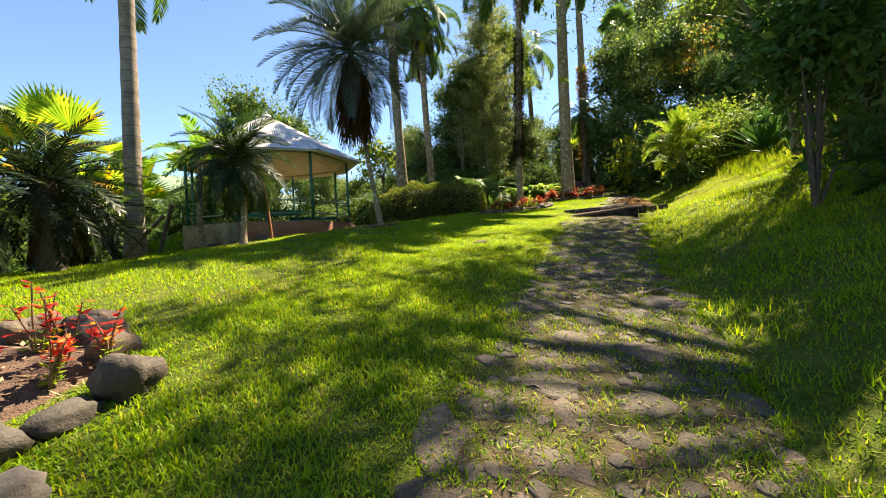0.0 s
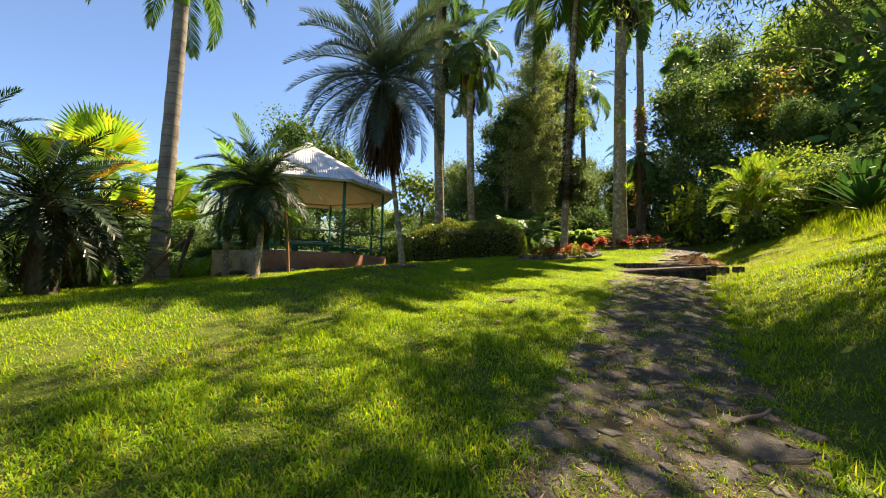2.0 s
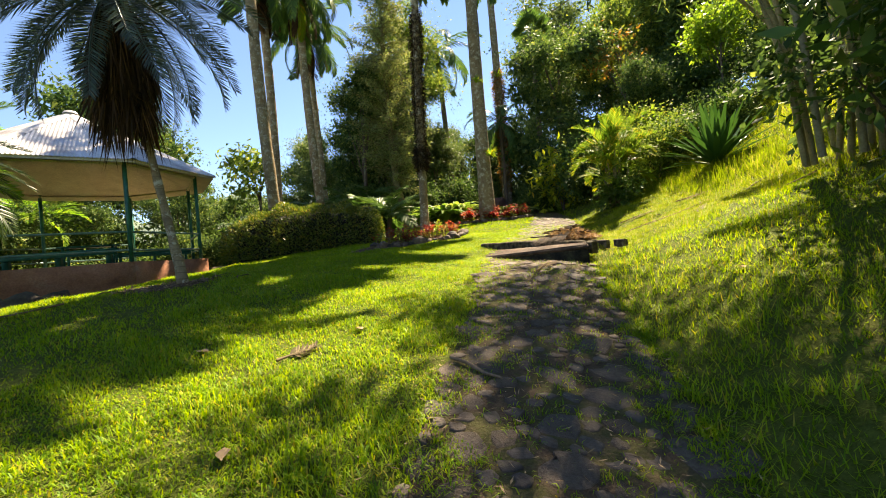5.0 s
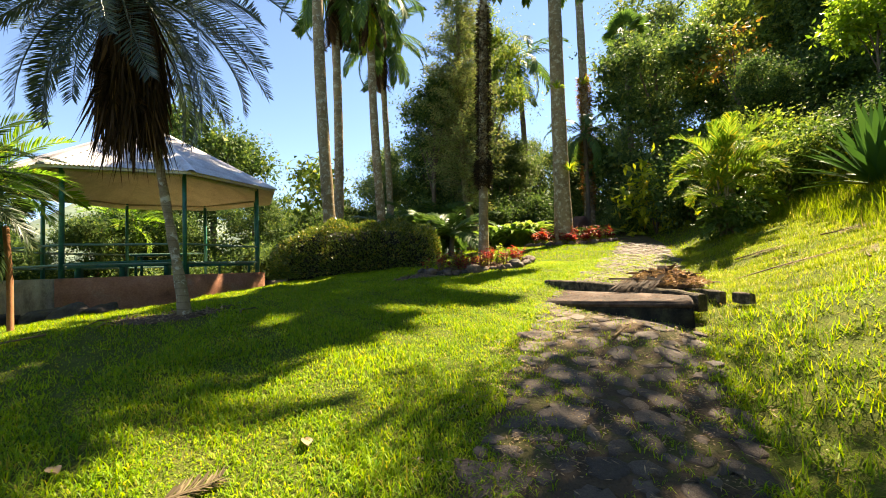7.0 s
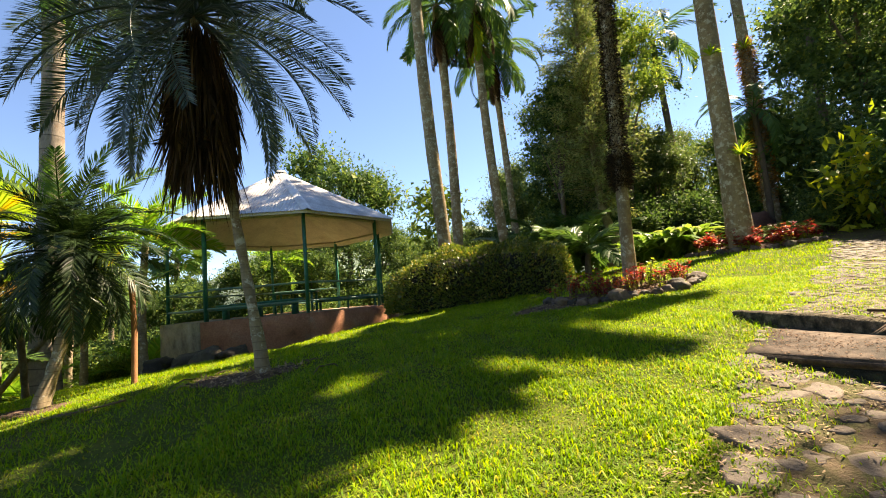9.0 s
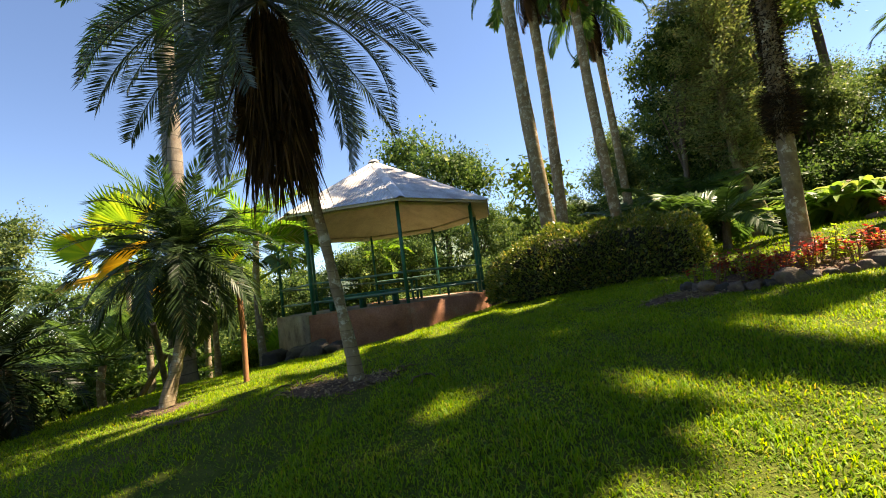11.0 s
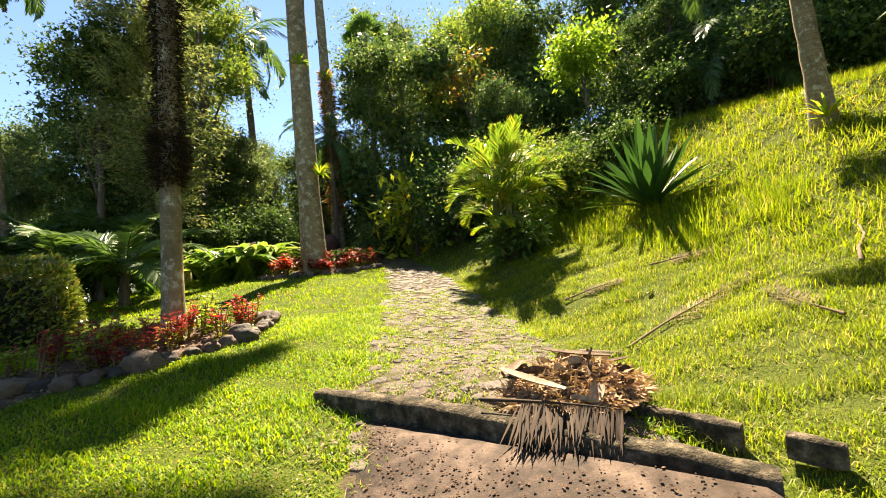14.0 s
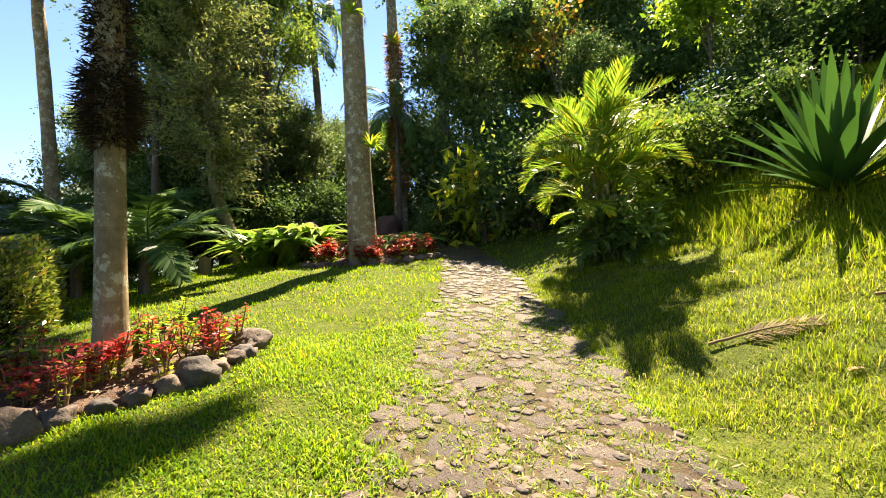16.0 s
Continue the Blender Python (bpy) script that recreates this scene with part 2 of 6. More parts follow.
M["white"] = rough_mat("white_paint", [(0.3, (0.55, 0.55, 0.52)), (0.7, (0.75, 0.75, 0.72))], 4, 40, 0.7, 0.2, 0.004)
# foliage kinds
M["palm"] = leaf_mat("palm_leaf", (0.06, 0.12, 0.04), (0.12, 0.21, 0.055), (0.2, 0.24, 0.07), 0.95, 0.4, 0.4)
M["date"] = leaf_mat("date_leaf", (0.035, 0.06, 0.05), (0.085, 0.125, 0.09), (0.15, 0.15, 0.1), 0.95, 0.25, 0.3, 0.7)
M["pygmy"] = leaf_mat("pygmy_leaf", (0.018, 0.04, 0.018), (0.05, 0.085, 0.032), (0.12, 0.14, 0.07), 0.95, 0.22, 0.4)
M["fresh"] = leaf_mat("fresh_leaf", (0.14, 0.29, 0.03), (0.27, 0.42, 0.05), (0.4, 0.38, 0.06), 0.92, 0.55, 0.4)
M["areca"] = leaf_mat("areca_leaf", (0.09, 0.18, 0.025), (0.22, 0.31, 0.045), (0.4, 0.33, 0.05), 0.85, 0.5, 0.4)
M["cycad"] = leaf_mat("cycad_leaf", (0.009, 0.019, 0.009), (0.026, 0.046, 0.018), (0.06, 0.06, 0.03), 0.95, 0.2, 0.35)
M["fan"] = leaf_mat("fan_leaf", (0.2, 0.34, 0.04), (0.4, 0.48, 0.05), (0.55, 0.4, 0.03), 0.85, 0.55, 0.4)
M["orange"] = leaf_mat("orange_leaf", (0.45, 0.26, 0.03), (0.6, 0.36, 0.04), None, 0.9, 0.5, 0.45)
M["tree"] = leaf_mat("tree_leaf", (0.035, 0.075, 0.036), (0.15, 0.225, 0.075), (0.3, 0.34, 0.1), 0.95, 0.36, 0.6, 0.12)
# lit copy of the tree leaf: sunlight put into lighter colours
M["tree_lit"] = leaf_mat("sunlit_tree_leaf", (0.08, 0.135, 0.035), (0.26, 0.34, 0.075), (0.42, 0.42, 0.1), 0.93, 0.45, 0.6, 0.12)
# distant trees: haze painted in as paler leaf colours
M["tree_far"] = leaf_mat("hazy_tree_leaf", (0.07, 0.11, 0.05), (0.17, 0.22, 0.09), (0.26, 0.28, 0.12), 0.93, 0.45, 0.5)
M["conifer"] = leaf_mat("conifer_leaf", (0.17, 0.2, 0.085), (0.36, 0.38, 0.17), (0.4, 0.34, 0.15), 0.9, 0.4, 0.6)
M["hedge"] = leaf_mat("hedge_leaf", (0.05, 0.085, 0.018), (0.24, 0.28, 0.05), (0.42, 0.3, 0.08), 0.93, 0.35, 0.28, 0.6)
M["shrub"] = leaf_mat("shrub_leaf", (0.04, 0.085, 0.03), (0.13, 0.21, 0.06), (0.19, 0.25, 0.07), 0.92, 0.38, 0.55, 0.12)
M["sapling"] = leaf_mat("sapling_leaf", (0.14, 0.25, 0.03), (0.3, 0.42, 0.05), (0.42, 0.45, 0.08), 0.92, 0.5, 0.4)
M["yellow"] = leaf_mat("yellow_shrub_leaf", (0.25, 0.33, 0.03), (0.5, 0.5, 0.04), (0.6, 0.42, 0.05), 0.9, 0.5, 0.4)
M["autumn"] = leaf_mat("autumn_leaf", (0.12, 0.17, 0.035), (0.3, 0.29, 0.05), (0.42, 0.2, 0.05), 0.75, 0.45, 0.5)
# hedge core: shade among the twigs put in as near-black colour
M["hedge_shade_core"] = rough_mat("hedge_shade_core", [(0.3, (0.012, 0.014, 0.008)), (0.7, (0.04, 0.036, 0.022))], 9, 50, 0.95, 1.0, 0.03)
M["husk"] = rough_mat("pale_husk", [(0.3, (0.22, 0.16, 0.1)), (0.6, (0.4, 0.32, 0.23)), (0.8, (0.48, 0.42, 0.33))], 5, 50, 0.85, 0.5, 0.01)
M["agave"] = leaf_mat("agave_leaf", (0.025, 0.075, 0.022), (0.06, 0.14, 0.04), None, 0.9, 0.25, 0.3)
M["red"] = leaf_mat("red_leaf", (0.42, 0.025, 0.03), (0.62, 0.06, 0.05), (0.5, 0.2, 0.05), 0.86, 0.5, 0.45)
M["pink"] = leaf_mat("dark_red_leaf", (0.2, 0.02, 0.03), (0.42, 0.04, 0.05), (0.55, 0.16, 0.08), 0.86, 0.45, 0.45)
M["lily"] = leaf_mat("strap_leaf", (0.13, 0.24, 0.045), (0.34, 0.46, 0.1), (0.45, 0.48, 0.14), 0.88, 0.45, 0.3, 0.5)
M["stem"] = rough_mat("plant_stem", [(0.3, (0.14, 0.08, 0.05)), (0.7, (0.25, 0.16, 0.09))], 5, 40, 0.8, 0.3, 0.005)
M["frond_stem"] = rough_mat("frond_stem", [(0.3, (0.12, 0.13, 0.05)), (0.7, (0.24, 0.22, 0.1))], 5, 40, 0.6, 0.3, 0.005)
m, t, b = mat_base("hill_forest")
h1, h2 = noise_at(t, 0.06, 6, 0.7), noise_at(t, 0.5, 4, 0.7)
hc = ramp(t, h1, [(0.3, (0.08, 0.13, 0.1)), (0.55, (0.14, 0.19, 0.13)), (0.7, (0.24, 0.27, 0.17))])
t.links.new(mixc(t, 0.6, hc, ramp(t, h2, [(0.3, (0.6, 0.6, 0.6)), (0.7, (1.25, 1.25, 1.25))]), "MULTIPLY"), b.inputs["Base Color"])
b.inputs["Roughness"].default_value = 1.0
M["hill"] = m

# ---- geometry helpers ----
class Geo:
    """Collects vertices and faces of one mesh."""

    def __init__(self):
        self.v, self.tri, self.quad, self.n = [], [], [], 0

    def add(self, v, faces):
        v, faces = np.asarray(v, float), np.asarray(faces, int)
        if len(faces):
            (self.tri if faces.shape[1] == 3 else self.quad).append(faces + self.n)
        self.v.append(v)
        self.n += len(v)

    def tube(self, pts, radii, sides=8, cap=True):
        pts = np.array(pts, float)
        radii = np.broadcast_to(np.array(radii, float), (len(pts),))
        tan = np.gradient(pts, axis=0)
        tan /= np.linalg.norm(tan, axis=1)[:, None] + 1e-9
        ref = np.array([1.0, 0, 0]) if abs(tan[0][0]) < 0.8 else np.array([0, 1.0, 0])
        a = np.linspace(0, 2 * np.pi, sides, endpoint=False)
        rings = []
        for p, d, r in zip(pts, tan, radii):
            u = ref - d * (ref @ d)
            u /= np.linalg.norm(u)
            w = np.cross(d, u)
            rings.append(p + r * (np.cos(a)[:, None] * u + np.sin(a)[:, None] * w))
        v = np.vstack(rings)
        i, j = np.meshgrid(np.arange(len(pts) - 1), np.arange(sides), indexing="ij")
        k = (j + 1) % sides
        f = np.stack([i * sides + j, i * sides + k, (i + 1) * sides + k, (i + 1) * sides + j], -1).reshape(-1, 4)
        self.add(v, f)
        if cap:
            for ring, q, rev in ((0, pts[0], True), (len(pts) - 1, pts[-1], False)):
                vv = np.vstack([rings[ring], q[None]])
                ff = np.array([[s, (s + 1) % sides, sides] if not rev else [(s + 1) % sides, s, sides] for s in range(sides)])
                self.add(vv, ff)
        return self

    def box(self, lo, hi, bev=0.0):
        lo, hi = np.array(lo, float), np.array(hi, float)
        bm = bmesh.new()
        bmesh.ops.create_cube(bm, size=1)
        for q in bm.verts:
            q.co = Vector(lo + (np.array(q.co) + 0.5) * (hi - lo))
        if bev:
            bmesh.ops.bevel(bm, geom=bm.edges[:], offset=bev, segments=2, affect="EDGES")
        bmesh.ops.triangulate(bm, faces=bm.faces[:])
        bm.verts.index_update()
        self.add([q.co[:] for q in bm.verts], [[q.index for q in f.verts] for f in bm.faces])
        bm.free()
        return self

    def prism(self, outline, z0, z1):
        o = np.array(outline, float)
        n = len(o)
        v = np.vstack([np.c_[o, np.full(n, z0)], np.c_[o, np.full(n, z1)], [[*o.mean(0), z0]], [[*o.mean(0), z1]]])
        f = []
        for i in range(n):
            j = (i + 1) % n
            f += [[i, j, n + j], [i, n + j, n + i], [j, i, 2 * n], [n + i, n + j, 2 * n + 1]]
        self.add(v, f)
        return self

    def leaves(self, base, along, side, length, width, fold=0.12):
        """Pointed leaves as two folded halves: arrays of base points, directions and side vectors."""
        n = len(base)
        length, width = np.broadcast_to(length, (n,))[:, None], np.broadcast_to(width, (n,))[:, None]
        nor = np.cross(along, side)
        mid = base + along * length * 0.45
        v = np.stack([base, mid + side * width / 2 + nor * width * fold, base + along * length, mid - side * width / 2 + nor * width * fold], 1).reshape(-1, 3)
        k = np.arange(n)[:, None] * 4
        self.add(v, np.vstack([np.hstack([k, k + 1, k + 2]), np.hstack([k, k + 2, k + 3])]))
        return self

    def slim_leaves(self, base, along, side, length, width):
        """Far leaves, one pointed face each."""
        n = len(base)
        length, width = np.broadcast_to(length, (n,))[:, None], np.broadcast_to(width, (n,))[:, None]
        mid = base + along * length * 0.25
        self.add(np.stack([mid + side * width / 2, base + along * length, mid - side * width / 2], 1).reshape(-1, 3), np.arange(3 * n).reshape(-1, 3))
        return self

    def mesh(self, name, mats, smooth=False):
        me = bpy.data.meshes.new(name)
        v = np.vstack(self.v)
        tri = np.vstack(self.tri) if self.tri else np.zeros((0, 3), int)
        quad = np.vstack(self.quad) if self.quad else np.zeros((0, 4), int)
        me.vertices.add(len(v))
        me.vertices.foreach_set("co", v.astype(np.float32).ravel())
        me.loops.add(tri.size + quad.size)
        me.loops.foreach_set("vertex_index", np.concatenate([tri.ravel(), quad.ravel()]).astype(np.int32))
        me.polygons.add(len(tri) + len(quad))
        start = np.concatenate([np.arange(len(tri)) * 3, tri.size + np.arange(len(quad)) * 4]).astype(np.int32)
        me.polygons.foreach_set("loop_start", start)
        if smooth:
            me.polygons.foreach_set("use_smooth", np.ones(len(tri) + len(quad), bool))
        me.update(calc_edges=True)
        me.validate()
        me.materials.append(mats)
        return me


def part(name, geo, mat, parent=None, label="", smooth=False):
    data = geo.mesh(name, mat, smooth) if isinstance(geo, Geo) else geo
    ob = new(name, data)
    if parent is not None:
        ob.parent = parent
    if label:
        tagged(ob, label)
    return ob


def thing(name, x, y, z=None, turn=0.0, label="", category="", group="", kind=""):
    if z is None:
        z = gz(x, y)
    ob = new(name)
    ob.empty_display_size = 0.2
    ob.matrix_basis = pose(x, y, z, 0, 0, turn)
    return tagged(ob, label, category, group, kind)


rng = np.random.default_rng(7)


def unit(v):
    return v / (np.linalg.norm(v, axis=-1, keepdims=True) + 1e-9)


def rand_dirs(n, r=rng):
    return unit(r.normal(size=(n, 3)))

# ---- lie of the land ----
CENTRE = [(-0.9, -4.0, 0.8), (-0.1, -0.6, 0.8), (0.70, 1.8, 0.8), (1.28, 3.3, 0.8), (2.1, 5.7, 0.79), (3.1, 8.2, 0.8), (4.0, 10.8, 0.84), (4.7, 12.2, 0.95),
          (5.6, 13.8, 1.0), (6.6, 15.8, 0.85), (8.1, 19.0, 0.7), (9.2, 22.0, 0.65), (10.2, 26.0, 0.6), (11.5, 34.0, 0.6)]


def catmull(pts, n):
    pts = np.array(pts, float)
    ext = np.vstack([2 * pts[0] - pts[1], pts, 2 * pts[-1] - pts[-2]])
    out = []
    for i in range(1, len(ext) - 2):
        a, b, c, d = ext[i - 1:i + 3]
        for u in np.linspace(0, 1, n, endpoint=False):
            out.append(0.5 * (2 * b + (c - a) * u + (2 * a - 5 * b + 4 * c - d) * u * u + (3 * b - a - 3 * c + d) * u ** 3))
    return np.array(out + [pts[-1]])


LINE = catmull(CENTRE, 12)
TANGENT = np.gradient(LINE[:, :2], axis=0)
TANGENT /= np.linalg.norm(TANGENT, axis=1)[:, None]


def path_uv(x, y):
    """Offset to the right of the path's middle line, and the half width there, for arrays of places."""
    x, y = np.atleast_1d(x).astype(float), np.atleast_1d(y).astype(float)
    off, half = np.empty(x.size), np.empty(x.size)
    for i in range(0, x.size, 4000):
        dx = x[i:i + 4000, None] - LINE[None, :, 0]
        dy = y[i:i + 4000, None] - LINE[None, :, 1]
        k = np.argmin(dx * dx + dy * dy, axis=1)
        r = np.arange(k.size)
        off[i:i + 4000] = dx[r, k] * TANGENT[k, 1] - dy[r, k] * TANGENT[k, 0]
        half[i:i + 4000] = LINE[k, 2]
    return off, half


def beside(x, y):
    off, half = path_uv(x, y)
    return off - half


def ground_z(x, y):
    """Height of the ground: a lawn that rises ahead and falls to the left, a bank right of the path."""
    x, y = np.atleast_1d(x).astype(float), np.atleast_1d(y).astype(float)
    side = beside(x, y)
    d = np.maximum(0.0, side - 0.15)
    px = x - np.maximum(0, side) * 0.8
    u, v = np.clip(px, -16, 9) + 0.15 * np.clip(px + 16, -40, 0), np.clip(y, -4, 27) + 0.1 * np.clip(y - 27, 0, 60)
    z = 0.13126 - 0.10473 * u + 0.20311 * v - 0.0068 * u * u + 0.01053 * u * v - 0.00376 * v * v
    z += 0.12 * np.exp(-((x + 10) ** 2 + (y - 13.5) ** 2) / 16) + 0.1 * np.exp(-((x + 1.7) ** 2 + (y - 11.75) ** 2) / 3)
    z -= 0.15 * np.exp(-((x + 6) ** 2 + (y - 17) ** 2) / 6)
    e = np.minimum(d, 7.0)
    z += 0.2 * e + 0.052 * e * e + 0.35 * (d - e) + 0.22 * (1 - np.exp(-(d / 0.8) ** 2))
    z += 0.02 * np.sin(1.7 * x + 0.6) * np.sin(1.3 * y) + 0.012 * np.sin(3.9 * x + y)
    q = (x - 4.5) * 0.924 + (y - 12.1) * 0.383
    z += 0.27 / (1.0 + np.exp(-14 * np.clip(q, -3, 3))) * np.exp(-((x - 5.2) ** 2 + (y - 12.0) ** 2) / 1.8)
    z += 0.16 * np.exp(-((x - 4.5) ** 2 + (y - 10.0) ** 2) / 1.0)
    return z


def gz(x, y):
    return float(ground_z(x, y)[0])

# ---- ground ----
def spread(lo, hi, step, far, n):
    core = np.arange(lo, hi + step / 2, step)
    out = np.geomspace(step * 2, far, n)
    return np.concatenate([lo - np.cumsum(out)[::-1] * 1.0, core, hi + np.cumsum(out)])


gx, gy = spread(-13, 14, 0.2, 300, 16), spread(-4, 30, 0.2, 300, 16)
GX, GY = np.meshgrid(gx, gy, indexing="ij")
GZ = ground_z(GX.ravel(), GY.ravel())
far_d = np.hypot(GX.ravel() - 0, GY.ravel() - 12)
GZ = np.where(far_d > 60, GZ + (np.clip(GZ, -2.5, 14) - GZ) * np.clip((far_d - 60) / 60, 0, 1), GZ)
nx, ny = len(gx), len(gy)
ii, jj = np.meshgrid(np.arange(nx - 1), np.arange(ny - 1), indexing="ij")
g = Geo()
g.add(np.c_[GX.ravel(), GY.ravel(), GZ], np.stack([ii * ny + jj, (ii + 1) * ny + jj, (ii + 1) * ny + jj + 1, ii * ny + jj + 1], -1).reshape(-1, 4))
tagged(part("ground", g, M["ground"], smooth=True), "sloping garden ground of grass, moss and bare soil patches", "ground", kind="structure")

# far wooded hills
g = Geo()
hx = np.linspace(-260, 330, 90)
hy = np.linspace(0, 1, 14)
HX, HY = np.meshgrid(hx, hy, indexing="ij")
ridge = 58 + 12 * np.sin(HX * 0.021 + 1.0) + 7 * np.sin(HX * 0.053) + 3.5 * np.sin(HX * 0.16 + 2) + 1.3 * np.sin(HX * 0.41)
HZ = -6 + ridge * np.sin(HY * np.pi / 2) + 1.5 * np.sin(HX * 0.3 + HY * 17) * (HY > 0) * (HY < 1)
k, j = np.meshgrid(np.arange(89), np.arange(13), indexing="ij")
g.add(np.c_[HX.ravel(), (190 + 150 * HY).ravel(), HZ.ravel()], np.stack([k * 14 + j, (k + 1) * 14 + j, (k + 1) * 14 + j + 1, k * 14 + j + 1], -1).reshape(-1, 4))
tagged(part("backdrop", g, M["hill"], smooth=True), "hazy wooded hills far beyond the garden", "hill", kind="structure")

# ---- path bed ----
g = Geo()
rows_ = []
NA = 13
for i, (p, tn) in enumerate(zip(LINE, TANGENT)):
    w = p[2] * (1.0 + 0.07 * math.sin(i * 1.9) + 0.05 * math.sin(i * 0.7 + 1))
    nrm = np.array([tn[1], -tn[0]])
    for a in np.linspace(-1, 1, NA):
        q = p[:2] + nrm * a * (w + 0.12)
        rows_.append((q[0], q[1], ground_z(q[0], q[1])[0] + 0.014 - 0.035 * (abs(a) > 0.99)))
n = len(LINE)
k, j = np.meshgrid(np.arange(n - 1), np.arange(NA - 1), indexing="ij")
g.add(rows_, np.stack([k * NA + j, k * NA + j + 1, (k + 1) * NA + j + 1, (k + 1) * NA + j], -1).reshape(-1, 4))
path = tagged(part("path", g, M["path_soil"], smooth=True), "trodden earth garden path set with worn river stones", "path", kind="structure")

# ---- steps up to the higher path ----
def slab_geo(top, thick, bev=0.02):
    bm = bmesh.new()
    up = [bm.verts.new(p) for p in top]
    dn = [bm.verts.new((p[0], p[1], p[2] - thick)) for p in top]
    bm.faces.new(up)
    bm.faces.new(dn[::-1])
    for i in range(len(top)):
        j = (i + 1) % len(top)
        bm.faces.new((up[j], up[i], dn[i], dn[j]))
    bmesh.ops.recalc_face_normals(bm, faces=bm.faces[:])
    bmesh.ops.bevel(bm, geom=bm.edges[:], offset=bev, segments=2, affect="EDGES")
    bmesh.ops.triangulate(bm, faces=bm.faces[:])
    bmesh.ops.subdivide_edges(bm, edges=[e for e in bm.edges if e.calc_length() > 0.3], cuts=3, use_grid_fill=True)
    bmesh.ops.triangulate(bm, faces=bm.faces[:])
    for q in bm.verts:
        q.co += noise.noise_vector(q.co * 4) * 0.012
    bm.verts.index_update()
    g = Geo()
    g.add([q.co[:] for q in bm.verts], [[q.index for q in f.verts] for f in bm.faces])
    bm.free()
    return g


SLAB = [(3.47, 11.97, 2.04), (4.67, 10.19, 2.15), (4.92, 10.72, 2.18), (4.02, 12.98, 2.15)]
st_ = tagged(new("step_slab"), "worn brown concrete step slab across the stone path", "step")
st_.location = (4.2, 11.4, 1.8)
part("tread", slab_geo([(p[0] - 4.2, p[1] - 11.4, p[2] - 1.8) for p in SLAB], 0.07), M["concrete"], st_, "stained brown concrete tread")
mid = np.mean([p[:2] for p in SLAB], 0)
# riser block wears the mossy colour with shade painted in
part("riser", slab_geo([(mid[0] + (p[0] - mid[0]) * 0.993 - 4.2, mid[1] + (p[1] - mid[1]) * 0.993 - 11.4, p[2] - 0.06 - 1.8) for p in SLAB], 0.32), M["riser"], st_, "mossy concrete riser with shade put into its dark colour")


def kerb(name, pts, w, h, label):
    pts = np.array(pts, float)
    tan = np.gradient(pts[:, :2], axis=0)
    tan /= np.linalg.norm(tan, axis=1)[:, None]
    nr = np.c_[-tan[:, 1], tan[:, 0]]
    prof = [(-0.5, -1), (-0.5, -0.12), (-0.36, 0), (0.36, 0), (0.5, -0.12), (0.5, -1)]
    g = Geo()
    v = []
    for i, (p, m_) in enumerate(zip(pts, nr)):
        for a, c in prof:
            wob = noise.noise(Vector((p[0] * 7, p[1] * 7, a * 3))) * 0.02
            q = p[:2] + m_ * a * w * (1 + wob * 4)
            v.append((q[0], q[1], p[2] + c * h + wob))
    n, s = len(pts), len(prof)
    k, j = np.meshgrid(np.arange(n - 1), np.arange(s - 1), indexing="ij")
    g.add(v, np.stack([k * s + j, k * s + j + 1, (k + 1) * s + j + 1, (k + 1) * s + j], -1).reshape(-1, 4))
    g.add(v[:s], [[0, 5, 4], [0, 4, 3], [0, 3, 2], [0, 2, 1]])
    g.add(v[-s:], [[0, 4, 5], [0, 3, 4], [0, 2, 3], [0, 1, 2]])
    return tagged(part(name, g, M["kerb"]), label, "kerb")


kerb("kerb", catmull([(3.88, 13.45, 2.30), (4.30, 12.55, 2.29), (4.55, 11.9, 2.27), (4.82, 11.3, 2.23), (5.06, 10.72, 2.18)], 10), 0.15, 0.2, "long mossy concrete kerb at the head of the steps")
kerb("kerb", catmull([(5.25, 11.95, 2.2), (5.4, 11.5, 2.2), (5.5, 11.05, 2.18)], 8), 0.09, 0.16, "short weathered kerb beside the heap of husks")
kerb("kerb", catmull([(5.52, 10.85, 2.18), (5.57, 10.62, 2.18)], 5), 0.08, 0.12, "broken concrete block sunk in the grass bank")

# ---- gazebo ----
GC, GR, G0 = (-7.843, 19.836), 3.573, -42.2
DECK, TOP, APEX = 2.618, 5.382, 7.62
gaz = thing("gazebo", GC[0], GC[1], DECK, 0, "octagonal garden pavilion with corrugated roof, teal posts and terracotta plinth", "gazebo")


def gpt(k, r=GR, z=0.0):
    a = radians(G0 + 45 * k)
    return (r * math.cos(a), r * math.sin(a), z)


for k in range(8):
    a, b2 = gpt(k, GR + 0.16), gpt(k + 1, GR + 0.16)
    c, d = gpt(k, GR - 0.1), gpt(k + 1, GR - 0.1)
    part("plinth_wall", slab_geo([(*a[:2], 0), (*b2[:2], 0), (*d[:2], 0), (*c[:2], 0)], 1.75, 0.015),
         M["plinth_bare"] if k in (5, 6) else M["plinth"], gaz, "stained bare render plinth wall" if k in (5, 6) else "stained terracotta plinth wall")
part("deck", Geo().prism([gpt(k, GR - 0.11)[:2] for k in range(8)], -0.12, -0.005), M["deck"], gaz, "bare concrete deck")
g = Geo()
g.box((-0.045, -0.045, 0), (0.045, 0.045, TOP - DECK + 0.1), 0.006)
post_me = g.mesh("post", M["teal"])
for k in range(8):
    p = gpt(k, GR - 0.06)
    ob = part("post", post_me, None, gaz)
    ob.matrix_basis = pose(p[0], p[1], 0, 0, 0, G0 + 45 * k)
